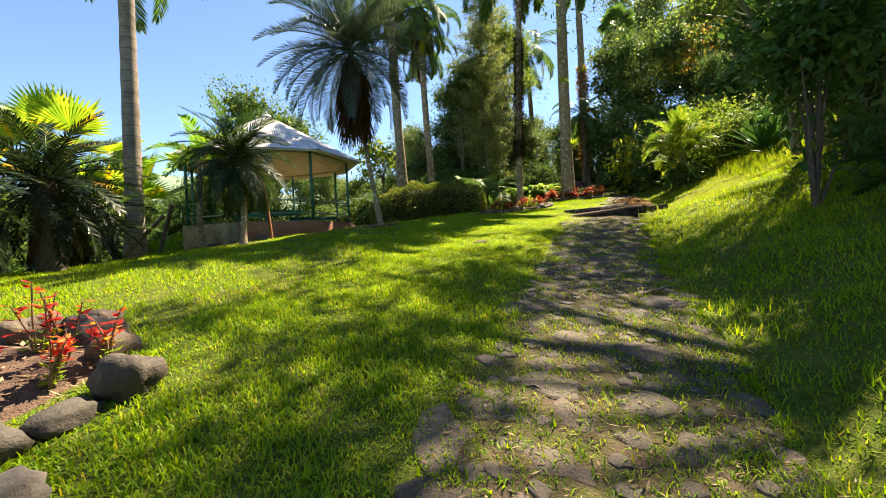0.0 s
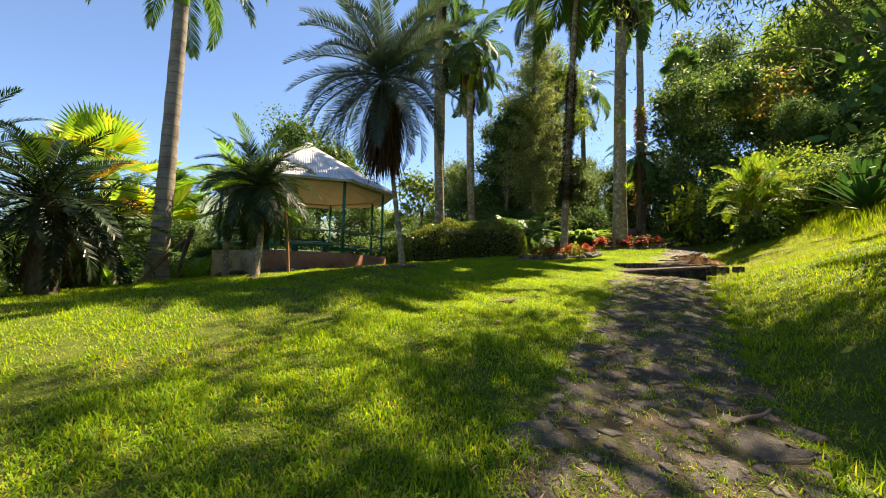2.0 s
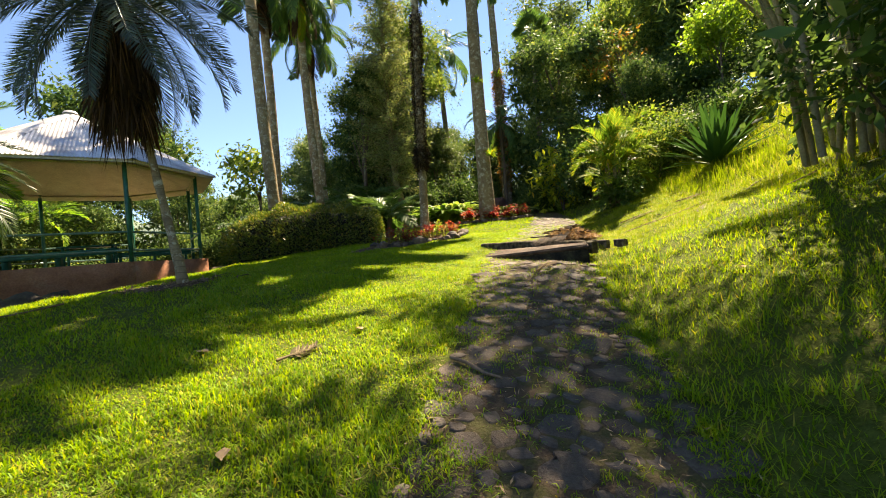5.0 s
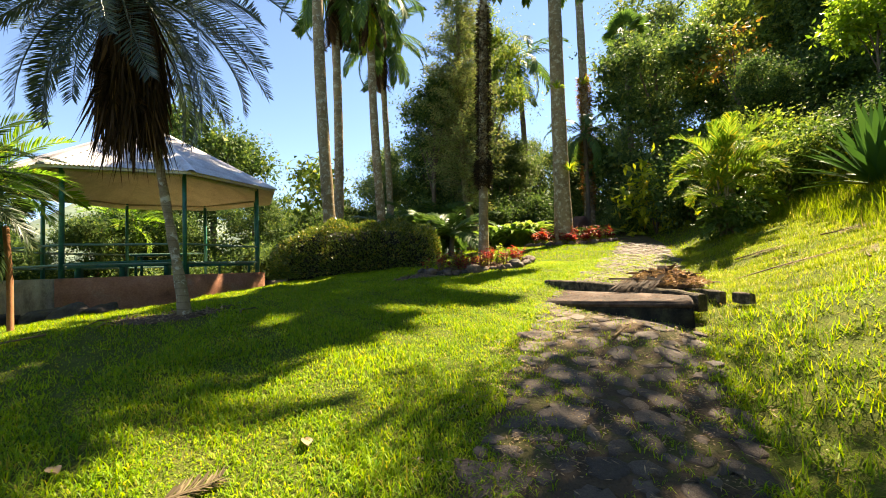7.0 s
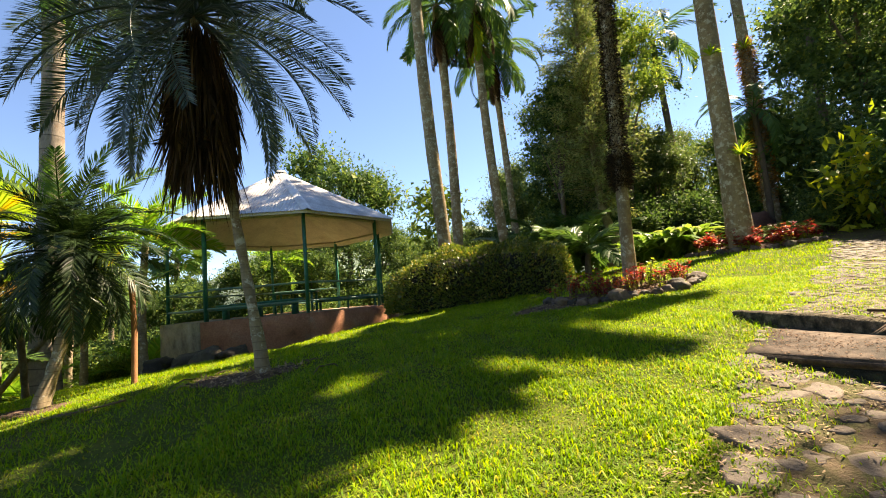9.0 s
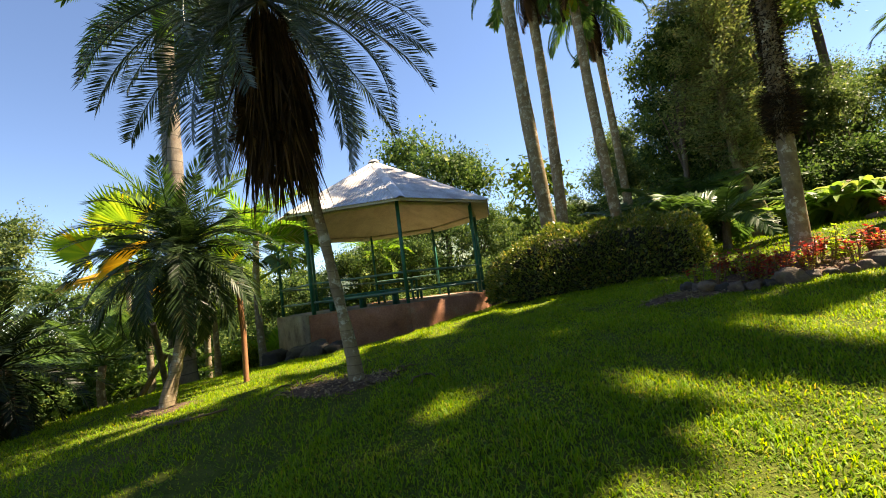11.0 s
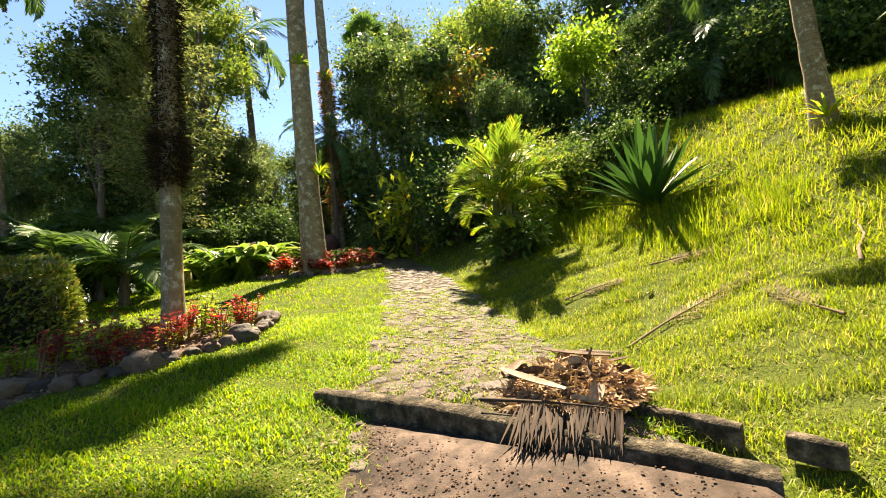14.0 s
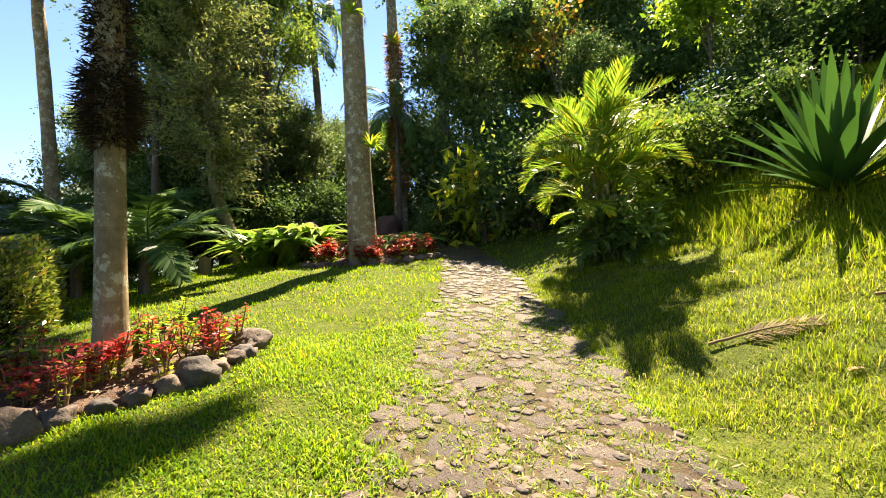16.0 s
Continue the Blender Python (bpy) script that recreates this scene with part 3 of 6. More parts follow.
for k in range(8):
    if k == 2:
        continue
    for z in (0.34, 0.86):
        a, b2 = np.array(gpt(k, GR - 0.06, z)), np.array(gpt(k + 1, GR - 0.06, z))
        part("rail", Geo().tube([a, a + (b2 - a) * 0.5 + np.array([0, 0, -0.008]), b2], 0.03, 8), M["teal_rail"], gaz, smooth=True)
# roof: one corrugated panel for each side, caps on the ridges, cream soffit below
EAVE_R, EAVE_Z, AP = GR + 0.55, TOP - DECK + 0.0, APEX - DECK
for k in range(8):
    a, b2, ap = np.array(gpt(k, EAVE_R, EAVE_Z)), np.array(gpt(k + 1, EAVE_R, EAVE_Z)), np.array((0, 0, AP))
    nrm = np.cross(b2 - a, ap - a)
    nrm /= np.linalg.norm(nrm)
    wid = np.linalg.norm(b2 - a)
    NS = int(wid / 0.09) * 4
    g = Geo()
    v = []
    for s in range(NS + 1):
        u = s / NS
        wave = 0.014 * math.sin(u * wid / 0.09 * 2 * math.pi)
        edge = a + (b2 - a) * u
        mid_u = 1 - abs(2 * u - 1)
        topp = edge + (ap - (a + b2) / 2) * mid_u
        for w in (0.0, 1.0):
            q = edge + (topp - edge) * w + nrm * (wave + 0.03)
            v.append(q)
    kk = np.arange(NS)[:, None] * 2
    g.add(v, np.hstack([kk, kk + 2, kk + 3, kk + 1]))
    sheet = part("roof_panel", g, M["roof"], gaz, "weathered grey corrugated roof sheet")
    # ridge cap
    r1, r2 = np.array(gpt(k, EAVE_R + 0.01, EAVE_Z)), ap
    side = np.cross(r2 - r1, (0, 0, 1.0))
    side /= np.linalg.norm(side)
    upv = np.cross(side, r2 - r1)
    upv /= np.linalg.norm(upv)
    if upv[2] < 0:
        upv = -upv
    v = []
    for s in range(9):
        c = r1 + (r2 - r1) * s / 8
        v += [c + side * 0.15 + upv * 0.008, c + side * 0.05 + upv * 0.06, c + upv * 0.075, c - side * 0.05 + upv * 0.06, c - side * 0.15 + upv * 0.008]
    q, j = np.meshgrid(np.arange(8), np.arange(4), indexing="ij")
    g = Geo()
    g.add(v, np.stack([q * 5 + j, q * 5 + j + 1, (q + 1) * 5 + j + 1, (q + 1) * 5 + j], -1).reshape(-1, 4))
    part("ridge_cap", g, M["cap"], sheet, "pale sheet-metal ridge cap")
    # soffit panel, slightly sagging inward
    c1, c2 = np.array(gpt(k, EAVE_R - 0.03, EAVE_Z - 0.05)), np.array(gpt(k + 1, EAVE_R - 0.03, EAVE_Z - 0.05))
    i1, i2 = np.array(gpt(k, GR - 0.3, EAVE_Z + 0.12)), np.array(gpt(k + 1, GR - 0.3, EAVE_Z + 0.12))
    z0 = np.array((0, 0, AP - 0.75))
    g = Geo()
    g.add([c1, c2, i2, i1, z0], [[0, 2, 1], [0, 3, 2], [3, 4, 2]])
    g.add(np.array([c1, c2, c2 + (0, 0, 0.08), c1 + (0, 0, 0.08)]), [[0, 1, 2, 3]])
    part("soffit_panel", g, M["soffit"], sheet, "cream painted soffit panel")
    # eave beam
    part("eave_beam", Geo().tube([np.array(gpt(k, GR - 0.06, EAVE_Z + 0.02)), np.array(gpt(k + 1, GR - 0.06, EAVE_Z + 0.02))], 0.05, 4), M["soffit"], gaz)
part("finial", Geo().tube([(0, 0, AP + 0.02), (0, 0, AP + 0.1), (0, 0, AP + 0.14)], [0.22, 0.16, 0.02], 8), M["cap"], gaz, "low metal roof cap")
stp = thing("entrance_step", -4.35, 21.9, gz(-4.35, 21.9), -20, "low concrete step beside the pavilion entrance", "step")
part("tread", Geo().box((-0.3, -0.5, -0.2), (0.35, 0.5, 0.22), 0.02), M["deck"], stp)


def bench(x, y, z, turn, length):
    b_ = thing("bench", x, y, z, turn, "long teal painted bench on the pavilion deck", "bench", "benches in the pavilion")
    seat = part("seat", Geo().box((-length / 2, -0.17, 0.40), (length / 2, 0.17, 0.45), 0.008), M["teal"], b_)
    part("apron", Geo().box((-length / 2 + 0.03, -0.16, 0.28), (length / 2 - 0.03, -0.13, 0.398), 0.005), M["teal"], seat)
    for s in (-0.42, 0.0, 0.42):
        part("leg", Geo().box((s * length - 0.04, -0.12, 0), (s * length + 0.04, 0.12, 0.398), 0.006), M["teal"], b_)


bench(-7.3, 17.9, DECK, 2, 3.0)
bench(-6.5, 21.6, DECK, 30, 2.4)
table = thing("garden_table", -7.9, 20.4, DECK, 20, "teal painted table standing on the pavilion deck", "table")
part("tabletop", Geo().box((-0.8, -0.4, 0.68), (0.8, 0.4, 0.73), 0.01), M["teal"], table)
for sx in (-0.65, 0.65):
    for sy in (-0.3, 0.3):
        part("leg", Geo().box((sx - 0.035, sy - 0.035, 0), (sx + 0.035, sy + 0.035, 0.678), 0.005), M["teal"], table)

# ---- palms ----
def frond_geo(length, pitch, droop, n, leaf_len, leaf_w, vee=0.35, forward=55, hang=0.25, stem=0.02, bare=0.12, seed=0, plump=0.7, curl=0.0):
    r = np.random.default_rng(seed)
    s = np.linspace(0, 1, 15)
    pit = np.radians(pitch - droop * s ** 1.3)
    step = length / 14
    pts = np.zeros((15, 3))
    for i in range(1, 15):
        pm = (pit[i] + pit[i - 1]) / 2
        pts[i] = pts[i - 1] + step * np.array([math.cos(pm), curl * s[i] * 0.4, math.sin(pm)])
    g = Geo()
    g.tube(pts, stem * (1 - 0.85 * s), 4, False)
    u = np.linspace(bare, 0.995, n)
    base = np.stack([np.interp(u, s, pts[:, k]) for k in range(3)], 1)
    pu = np.interp(u, s, pit)
    tan = np.stack([np.cos(pu), np.zeros(n), np.sin(pu)], 1)
    nor = np.stack([-np.sin(pu), np.zeros(n), np.cos(pu)], 1)
    size = leaf_len * np.clip(np.sin(np.pi * (0.14 + 0.8 * u)), 0.12, 1) ** plump
    for sd in (-1, 1):
        f = np.radians(forward + r.normal(0, 5, n)) * (1 - 0.35 * u)
        lat = np.array([0, sd, 0.0])
        al = tan * np.cos(f)[:, None] + lat * np.sin(f)[:, None] + nor * (vee + r.normal(0, 0.08, n))[:, None]
        al = unit(al)
        al[:, 2] -= hang * (0.6 + 0.4 * u) + r.normal(0, 0.05, n)
        al = unit(al)
        wv = unit(np.cross(al, np.cross(tan, lat) + 0.2 * r.normal(size=(n, 3))))
        L = size * r.uniform(0.88, 1.1, n)
        mid = base + al * (L * 0.5)[:, None]
        tip = mid + unit(al - np.array([0, 0, hang * 0.8]))* (L * 0.5)[:, None]
        w2 = wv * leaf_w / 2
        v = np.stack([base + w2 * 0.35, mid + w2, tip, mid - w2, base - w2 * 0.35], 1).reshape(-1, 3)
        k = np.arange(n)[:, None] * 5
        g.add(v, np.vstack([np.hstack([k, k + 1, k + 4]), np.hstack([k + 1, k + 3, k + 4]), np.hstack([k + 1, k + 2, k + 3])]))
    return g


def fan_geo(stalk, pitch, radius, n, arc=150, seed=0, droop=0.2):
    r = np.random.default_rng(seed)
    p = radians(pitch)
    hub = np.array([math.cos(p) * stalk, 0, math.sin(p) * stalk])
    g = Geo()
    g.tube([(0, 0, 0), hub * 0.5 + np.array([0, 0, 0.02]), hub], [0.02, 0.015, 0.012], 4, False)
    fw, lat, nor = hub / stalk, np.array([0, 1.0, 0]), np.array([-math.sin(p), 0, math.cos(p)])
    ang = np.radians(np.linspace(-arc, arc, n))
    for a in ang:
        d = fw * math.cos(a) + lat * math.sin(a) + nor * 0.12
        L = radius * (0.75 + 0.25 * math.cos(a * 0.7)) * r.uniform(0.93, 1.05)
        wv = (-fw * math.sin(a) + lat * math.cos(a)) * L * math.radians(arc * 2 / n) * 0.42
        m1, tip = hub + d * L * 0.6, hub + d * L + np.array([0, 0, -droop * L])
        g.add([hub, m1 + wv, tip, m1 - wv, m1 + nor * 0.03 * L], [[0, 1, 4], [0, 4, 3], [1, 2, 4], [4, 2, 3]])
    return g


def trunk_pts(top, sway=0.05, n=14, seed=0):
    r = np.random.default_rng(seed)
    s = np.linspace(0, 1, n)
    ph = r.uniform(0, 6, 2)
    x = np.array(top, float)[None] * s[:, None]
    x[:, 0] += sway * np.sin(s * np.pi) * math.sin(ph[0])
    x[:, 1] += sway * np.sin(s * np.pi) * math.sin(ph[1])
    return x, s


def put_fronds(palm, top, meshes, n, pitches, name="frond", jitter=8, start=0.0, mat_label=""):
    for i in range(n):
        me = meshes[i % len(meshes)]
        ob = part(name, me, None, palm, mat_label)
        az = start + i * 137.5 + rng.normal(0, jitter)
        tilt = pitches[0] + (pitches[1] - pitches[0]) * (i / max(1, n - 1)) + rng.normal(0, 5)
        ob.matrix_basis = pose(top[0], top[1], top[2], 0, 0, az) @ pose(0, 0, 0, rng.normal(0, 14), -tilt, 0)


def palm(name, x, y, top, r0, r1, bark, fronds, n, pitches, label, z=None, flare=1.35, skirt=None, group="", sway=0.05, shaft=None, seed=0, category="palm tree", boots=None):
    p_ = thing(name, x, y, z, 0, label, category, group)
    pts, s = trunk_pts(top, sway, 18, seed)
    rad = r0 + (r1 - r0) * s + r0 * (flare - 1) * np.exp(-s * 14) + 0.008 * np.sin(s * 60)
    pts[0, 2] -= 0.25
    part("trunk", Geo().tube(pts, rad, 14, False), M[bark], p_, smooth=True)
    if shaft:
        sp = np.array(top, float)
        part("crownshaft", Geo().tube([sp - (0, 0, 0.1), sp + (0, 0, shaft * 0.4), sp + (0, 0, shaft)], [r1 * 1.05, r1 * 1.15, r1 * 0.4], 12), M["fresh"], p_, "smooth green crownshaft", True)
        top = sp + (0, 0, shaft * 0.9)
    put_fronds(p_, top, fronds, n, pitches)
    if skirt:
        put_fronds(p_, np.array(top) - (0, 0, 0.2), skirt[0], skirt[1], skirt[2], "dead_frond", mat_label="dry brown hanging frond")
    return p_


def fr(mat, variants, **kw):
    out = []
    for i in range(variants):
        k = dict(kw)
        k["seed"] = i + 11
        k["pitch"] = kw.get("pitch", 0) + i * 4 - 4
        k["droop"] = kw.get("droop", 60) * (1 + 0.18 * (i - 1))
        out.append(frond_geo(**k).mesh("frond", M[mat]))
    return out


# feather palm with a brown skirt on the lawn
date_f = fr("date", 3, length=2.4, pitch=0, droop=62, n=112, leaf_len=0.42, leaf_w=0.016, vee=0.45, forward=62, hang=0.12, stem=0.022)
date_d = fr("skirt", 3, length=1.75, pitch=0, droop=20, n=50, leaf_len=0.34, leaf_w=0.03, vee=0.0, forward=35, hang=0.5, stem=0.02)
dp = palm("date_palm", -1.66, 11.72, (-0.55, -0.38, 4.65), 0.064, 0.052, "palm_bark", date_f, 60, (76, -38), "slender feather palm with a thick brown skirt of dead fronds", sway=0.08, flare=1.7,
          skirt=(date_d, 34, (-74, -87)))
g = Geo()
a = np.linspace(0, 2 * np.pi, 14, endpoint=False)
for i in range(2000):
    th, h = rng.uniform(0, 6.28), rng.uniform(-1.75, 0.1)
    rr = 0.08 + 0.33 * math.sin(min(1, (0.25 - h) / 1.7) * 2.2) * rng.uniform(0.3, 1.0)
    q = np.array([-0.5 + rr * math.cos(th), -0.35 + rr * math.sin(th), 4.45 + h])
    d = unit(np.array([0.12 * math.cos(th), 0.12 * math.sin(th), -1.0]) + rng.normal(0, 0.12, 3))
    g.leaves(q[None], d[None], unit(np.cross(d, rand_dirs(1)[0]))[None], rng.uniform(0.4, 0.95), rng.uniform(0.015, 0.04))
part("skirt", g, M["skirt"], dp, "matted dry brown leaf skirt")

# tall royal palm beyond the lawn
royal_f = fr("palm", 3, length=3.4, pitch=0, droop=95, n=75, leaf_len=0.75, leaf_w=0.04, vee=0.1, forward=60, hang=0.45, stem=0.04)
palm("royal_palm", -10.0, 13.9, (0.15, 0.1, 9.4), 0.28, 0.22, "royal", royal_f, 15, (70, -15), "tall royal palm with grey ringed trunk", flare=1.45, shaft=1.5, sway=0.08)

# small leaning palm with staked prop
pyg_f = fr("pygmy", 3, length=1.75, pitch=0, droop=85, n=64, leaf_len=0.38, leaf_w=0.02, vee=0.25, forward=60, hang=0.3, stem=0.016)
pyg_d = fr("dead", 2, length=1.0, pitch=0, droop=20, n=36, leaf_len=0.25, leaf_w=0.02, vee=0.0, forward=35, hang=0.5, stem=0.014)
pp = palm("pygmy_palm", -5.3, 11.35, (-0.35, 0.55, 2.35), 0.085, 0.075, "palm_bark", pyg_f, 54, (70, -50), "small leaning palm with dense dark arching fronds", flare=1.8, sway=0.12, skirt=(pyg_d, 12, (-60, -80)), seed=3)
put_fronds(pp, (-0.35, 0.55, 2.4), fr("palm", 2, length=1.9, pitch=0, droop=55, n=56, leaf_len=0.34, leaf_w=0.024, vee=0.3, forward=55, hang=0.15), 7, (86, 55), "young_frond", mat_label="bright young frond")
st = thing("stake", -4.95, 12.45, None, 0, "thin brown wooden stake propping the small palm", "stake")
part("pole", Geo().tube([(0, 0, -0.1), (-0.12, 0.1, 0.8), (-0.25, 0.15, 1.7)], 0.045, 8), M["stake"], st, smooth=True)
for dx, dy, tx, ty in ((-8.6, 12.9, 0.9, -0.6), (-9.9, 12.8, 1.3, 0.5)):
    pr = thing("leaning_pole", dx, dy, None, 0, "dark leaning pole by the royal palm", "pole")
    part("pole", Geo().tube([(0, 0, -0.1), (tx * 0.5, ty * 0.5, 0.75), (tx, ty, 1.5)], 0.06, 7), M["bark"], pr, smooth=True)
# fresh green palms behind the small palm
fresh_f = fr("fresh", 3, length=2.0, pitch=0, droop=70, n=50, leaf_len=0.5, leaf_w=0.04, vee=0.35, forward=58, hang=0.15, stem=0.02)
palm("feather_palm", -8.6, 15.3, (0.1, 0, 3.4), 0.1, 0.08, "palm_bark", fresh_f, 14, (80, 0), "bright green feather palm behind the lawn", seed=5)
palm("feather_palm", -12.5, 24.5, (0.3, 0, 5.0), 0.12, 0.1, "palm_bark", fresh_f, 16, (75, -10), "bright green feather palm behind the pavilion", seed=6)
palm("feather_palm", -14.5, 17.0, (0.2, 0.1, 4.4), 0.12, 0.09, "palm_bark", fr("palm", 2, length=2.8, pitch=0, droop=80, n=60, leaf_len=0.6, leaf_w=0.035, vee=0.3, forward=58, hang=0.2), 18, (70, -20), "green feather palm in the lower garden", seed=7)
# fan palms
fan_y = [fan_geo(1.3, 0, 1.25, 26, 95, i, 0.05).mesh("fan_leaf", M["fan"]) for i in range(3)]
fan_o = [fan_geo(1.2, 0, 1.1, 24, 90, i + 5, 0.2).mesh("fan_leaf", M["orange"]) for i in range(2)]
fan_g = [fan_geo(0.9, 0, 0.8, 22, 140, i + 8, 0.25).mesh("fan_leaf", M["palm"]) for i in range(3)]
yf = palm("fan_palm", -12.4, 14.2, (0, 0, 4.0), 0.1, 0.08, "palm_bark", fan_y, 9, (80, 15), "fan palm with large glowing yellow-green leaves", seed=8)
put_fronds(yf, (0, 0, 3.9), fan_o, 4, (0, -25), "dead_leaf", start=-40, mat_label="orange withered fan leaf")
palm("fan_palm", -11.4, 15.6, (0, 0, 2.2), 0.1, 0.08, "palm_bark", fan_y, 8, (60, -5), "low fan palm with bright green leaves", seed=9)
for x, y, h in ((-23, 24, 9.5), (-17, 23, 7.0), (-26, 19, 8.0)):
    palm("fan_palm", x, y, (0.2, 0, h), 0.15, 0.11, "palm_bark", fan_g, 26, (85, -45), "tall slender fan palm in the distance", seed=int(h * 3))
# twin tall trunks behind the hedge
tall_f = fr("palm", 3, length=2.8, pitch=0, droop=105, n=60, leaf_len=0.62, leaf_w=0.045, vee=0.05, forward=58, hang=0.45, stem=0.03)
tall_y = fr("fan", 2, length=2.2, pitch=0, droop=60, n=50, leaf_len=0.5, leaf_w=0.04, vee=0.0, forward=50, hang=0.6, stem=0.03)
tall_d = fr("skirt", 2, length=2.2, pitch=0, droop=40, n=44, leaf_len=0.5, leaf_w=0.04, vee=0.0, forward=40, hang=0.6, stem=0.03)
for x, y, top, r0, sk, sd in ((-1.55, 19.2, (-0.3, -0.1, 12.6), 0.2, 3, 21), (-2.1, 21.8, (0.0, 0.2, 11.2), 0.19, 10, 22), (-0.3, 21.9, (-0.35, 0, 10.6), 0.175, 6, 23), (-0.5, 25.5, (-0.3, 0, 10.6), 0.16, 10, 26)):
    tp = palm("tall_palm", x, y, top, r0, r0 * 0.8, "pale", tall_f, 20, (65, -35), "tall pale-barked palm with drooping ragged fronds", seed=sd, flare=1.2, group="palms behind the hedge", skirt=(tall_d, sk, (-55, -80)), sway=0.12)
    if sd == 23:
        put_fronds(tp, np.array(top) - (0, 0, 0.3), tall_y, 3, (-50, -72), "yellow_frond", start=150, mat_label="yellowing hanging frond")
# palms beside the far path
crown_f = fr("palm", 3, length=3.3, pitch=0, droop=85, n=64, leaf_len=0.8, leaf_w=0.06, vee=0.15, forward=60, hang=0.35, stem=0.04)
big = palm("tall_palm", 6.5, 21.95, (0.08, 0.0, 12.8), 0.31, 0.23, "pale", tall_d, 18, (-40, -80), "stout pale palm trunk with lichen blotches in a flower bed", flare=1.35, sway=0.05, seed=31)
wide_f = fr("palm", 3, length=3.7, pitch=0, droop=75, n=64, leaf_len=0.9, leaf_w=0.09, vee=0.15, forward=60, hang=0.35, stem=0.04)
put_fronds(big, (0.08, 0, 13.0), wide_f, 30, (70, -15))
slim = palm("tall_palm", 9.93, 29.3, (-0.1, 0, 17.5), 0.27, 0.18, "pale", tall_d, 7, (-45, -80), "slim palm trunk wrapped in rusty moss", flare=1.3, sway=0.05, seed=32)
put_fronds(slim, (-0.1, 0, 17.6), crown_f, 5, (80, 15))
palm("tall_palm", 7.4, 33.0, (-0.4, 0, 12.0), 0.2, 0.15, "bark", fr("palm", 3, length=3.6, pitch=0, droop=110, n=60, leaf_len=0.8, leaf_w=0.05, vee=0.0, forward=58, hang=0.6, stem=0.03), 16, (60, -50), "far palm with long drooping fronds", seed=33)
palm("fan_palm", 14.2, 33.5, (0.0, 0, 12.6), 0.2, 0.15, "bark", fan_g, 30, (85, -70), "tall dark fan palm above the wood", seed=34)
palm("feather_palm", 9.6, 28.6, (0.1, 0.2, 5.6), 0.12, 0.1, "bark", tall_f, 12, (70, -40), "feather palm at the edge of the wood", seed=35)
# tree-fern-like palm fronds behind the hedge
fern_f = fr("palm", 3, length=1.9, pitch=0, droop=60, n=45, leaf_len=0.5, leaf_w=0.06, vee=0.1, forward=62, hang=0.2, stem=0.02)
for i, (x, y, h) in enumerate(((0.9, 22.2, 1.2), (2.2, 21.2, 0.9), (-0.6, 24.2, 1.6), (-3.6, 24.5, 1.5), (1.4, 25.2, 1.7))):
    palm("tree_fern", x, y, (0.1, 0, h), 0.1, 0.08, "bark", fern_f, 13, (50, 0), "green fern with wide arching fronds behind the hedge", seed=40 + i, category="fern", group="ferns behind the hedge")

# hanging root hair on trunks
def hairs(g, centre_line, z0, z1, rad, n, length, width=0.012, outward=0.7):
    zs = rng.uniform(z0, z1, n)
    cx = np.interp(zs, centre_line[:, 2], centre_line[:, 0])
    cy = np.interp(zs, centre_line[:, 2], centre_line[:, 1])
    th = rng.uniform(0, 2 * np.pi, n)
    out = np.stack([np.cos(th), np.sin(th), np.zeros(n)], 1)
    rr = np.interp(zs, np.linspace(z0, z1, len(rad)), rad)
    base = np.stack([cx, cy, zs], 1) + out * (rr * rng.uniform(0.25, 0.95, n))[:, None]
    al = unit(out * outward + rng.normal(0, 0.45, (n, 3)) + np.array([0, 0, -0.25]))
    sd = unit(np.cross(al, rand_dirs(n)))
    g.leaves(base, al, sd, rng.uniform(0.4, 1.0, n) * length, width)
    return g


ht = thing("epiphyte_tree", 2.95, 16.15, None, 0, "pale lichen-blotched palm trunk wrapped in black root hair", "palm tree")
tp, s = trunk_pts((0.4, 0.0, 10.0), 0.05, 22, 4)
tp[0, 2] -= 0.2
part("trunk", Geo().tube(tp, 0.118 - 0.03 * s + 0.05 * np.exp(-s * 30), 14, False), M["pale"], ht, smooth=True)
g = Geo()
hairs(g, tp, 1.95, 2.6, [0.12, 0.21, 0.23, 0.17], 3600, 0.17)
hairs(g, tp, 2.5, 6.5, [0.18, 0.15, 0.2, 0.15, 0.2, 0.16], 8000, 0.12, 0.018)
hairs(g, tp, 6.5, 9.9, [0.15, 0.2, 0.14], 1600, 0.12, 0.02)
part("root_hair", g, M["hair"], ht, "black fibrous epiphyte roots")
put_fronds(ht, (0.4, 0.0, 10.0), crown_f, 28, (70, -5))
g = Geo()
pts_, s_ = trunk_pts((-0.1, 0, 17.5), 0.05, 20, 32)
hairs(g, pts_, 1.6, 9.0, [0.24, 0.36, 0.28, 0.38, 0.28, 0.36, 0.26], 6500, 0.3, 0.035)
part("moss", g, M["rust_hair"], slim, "rust-brown hanging moss")
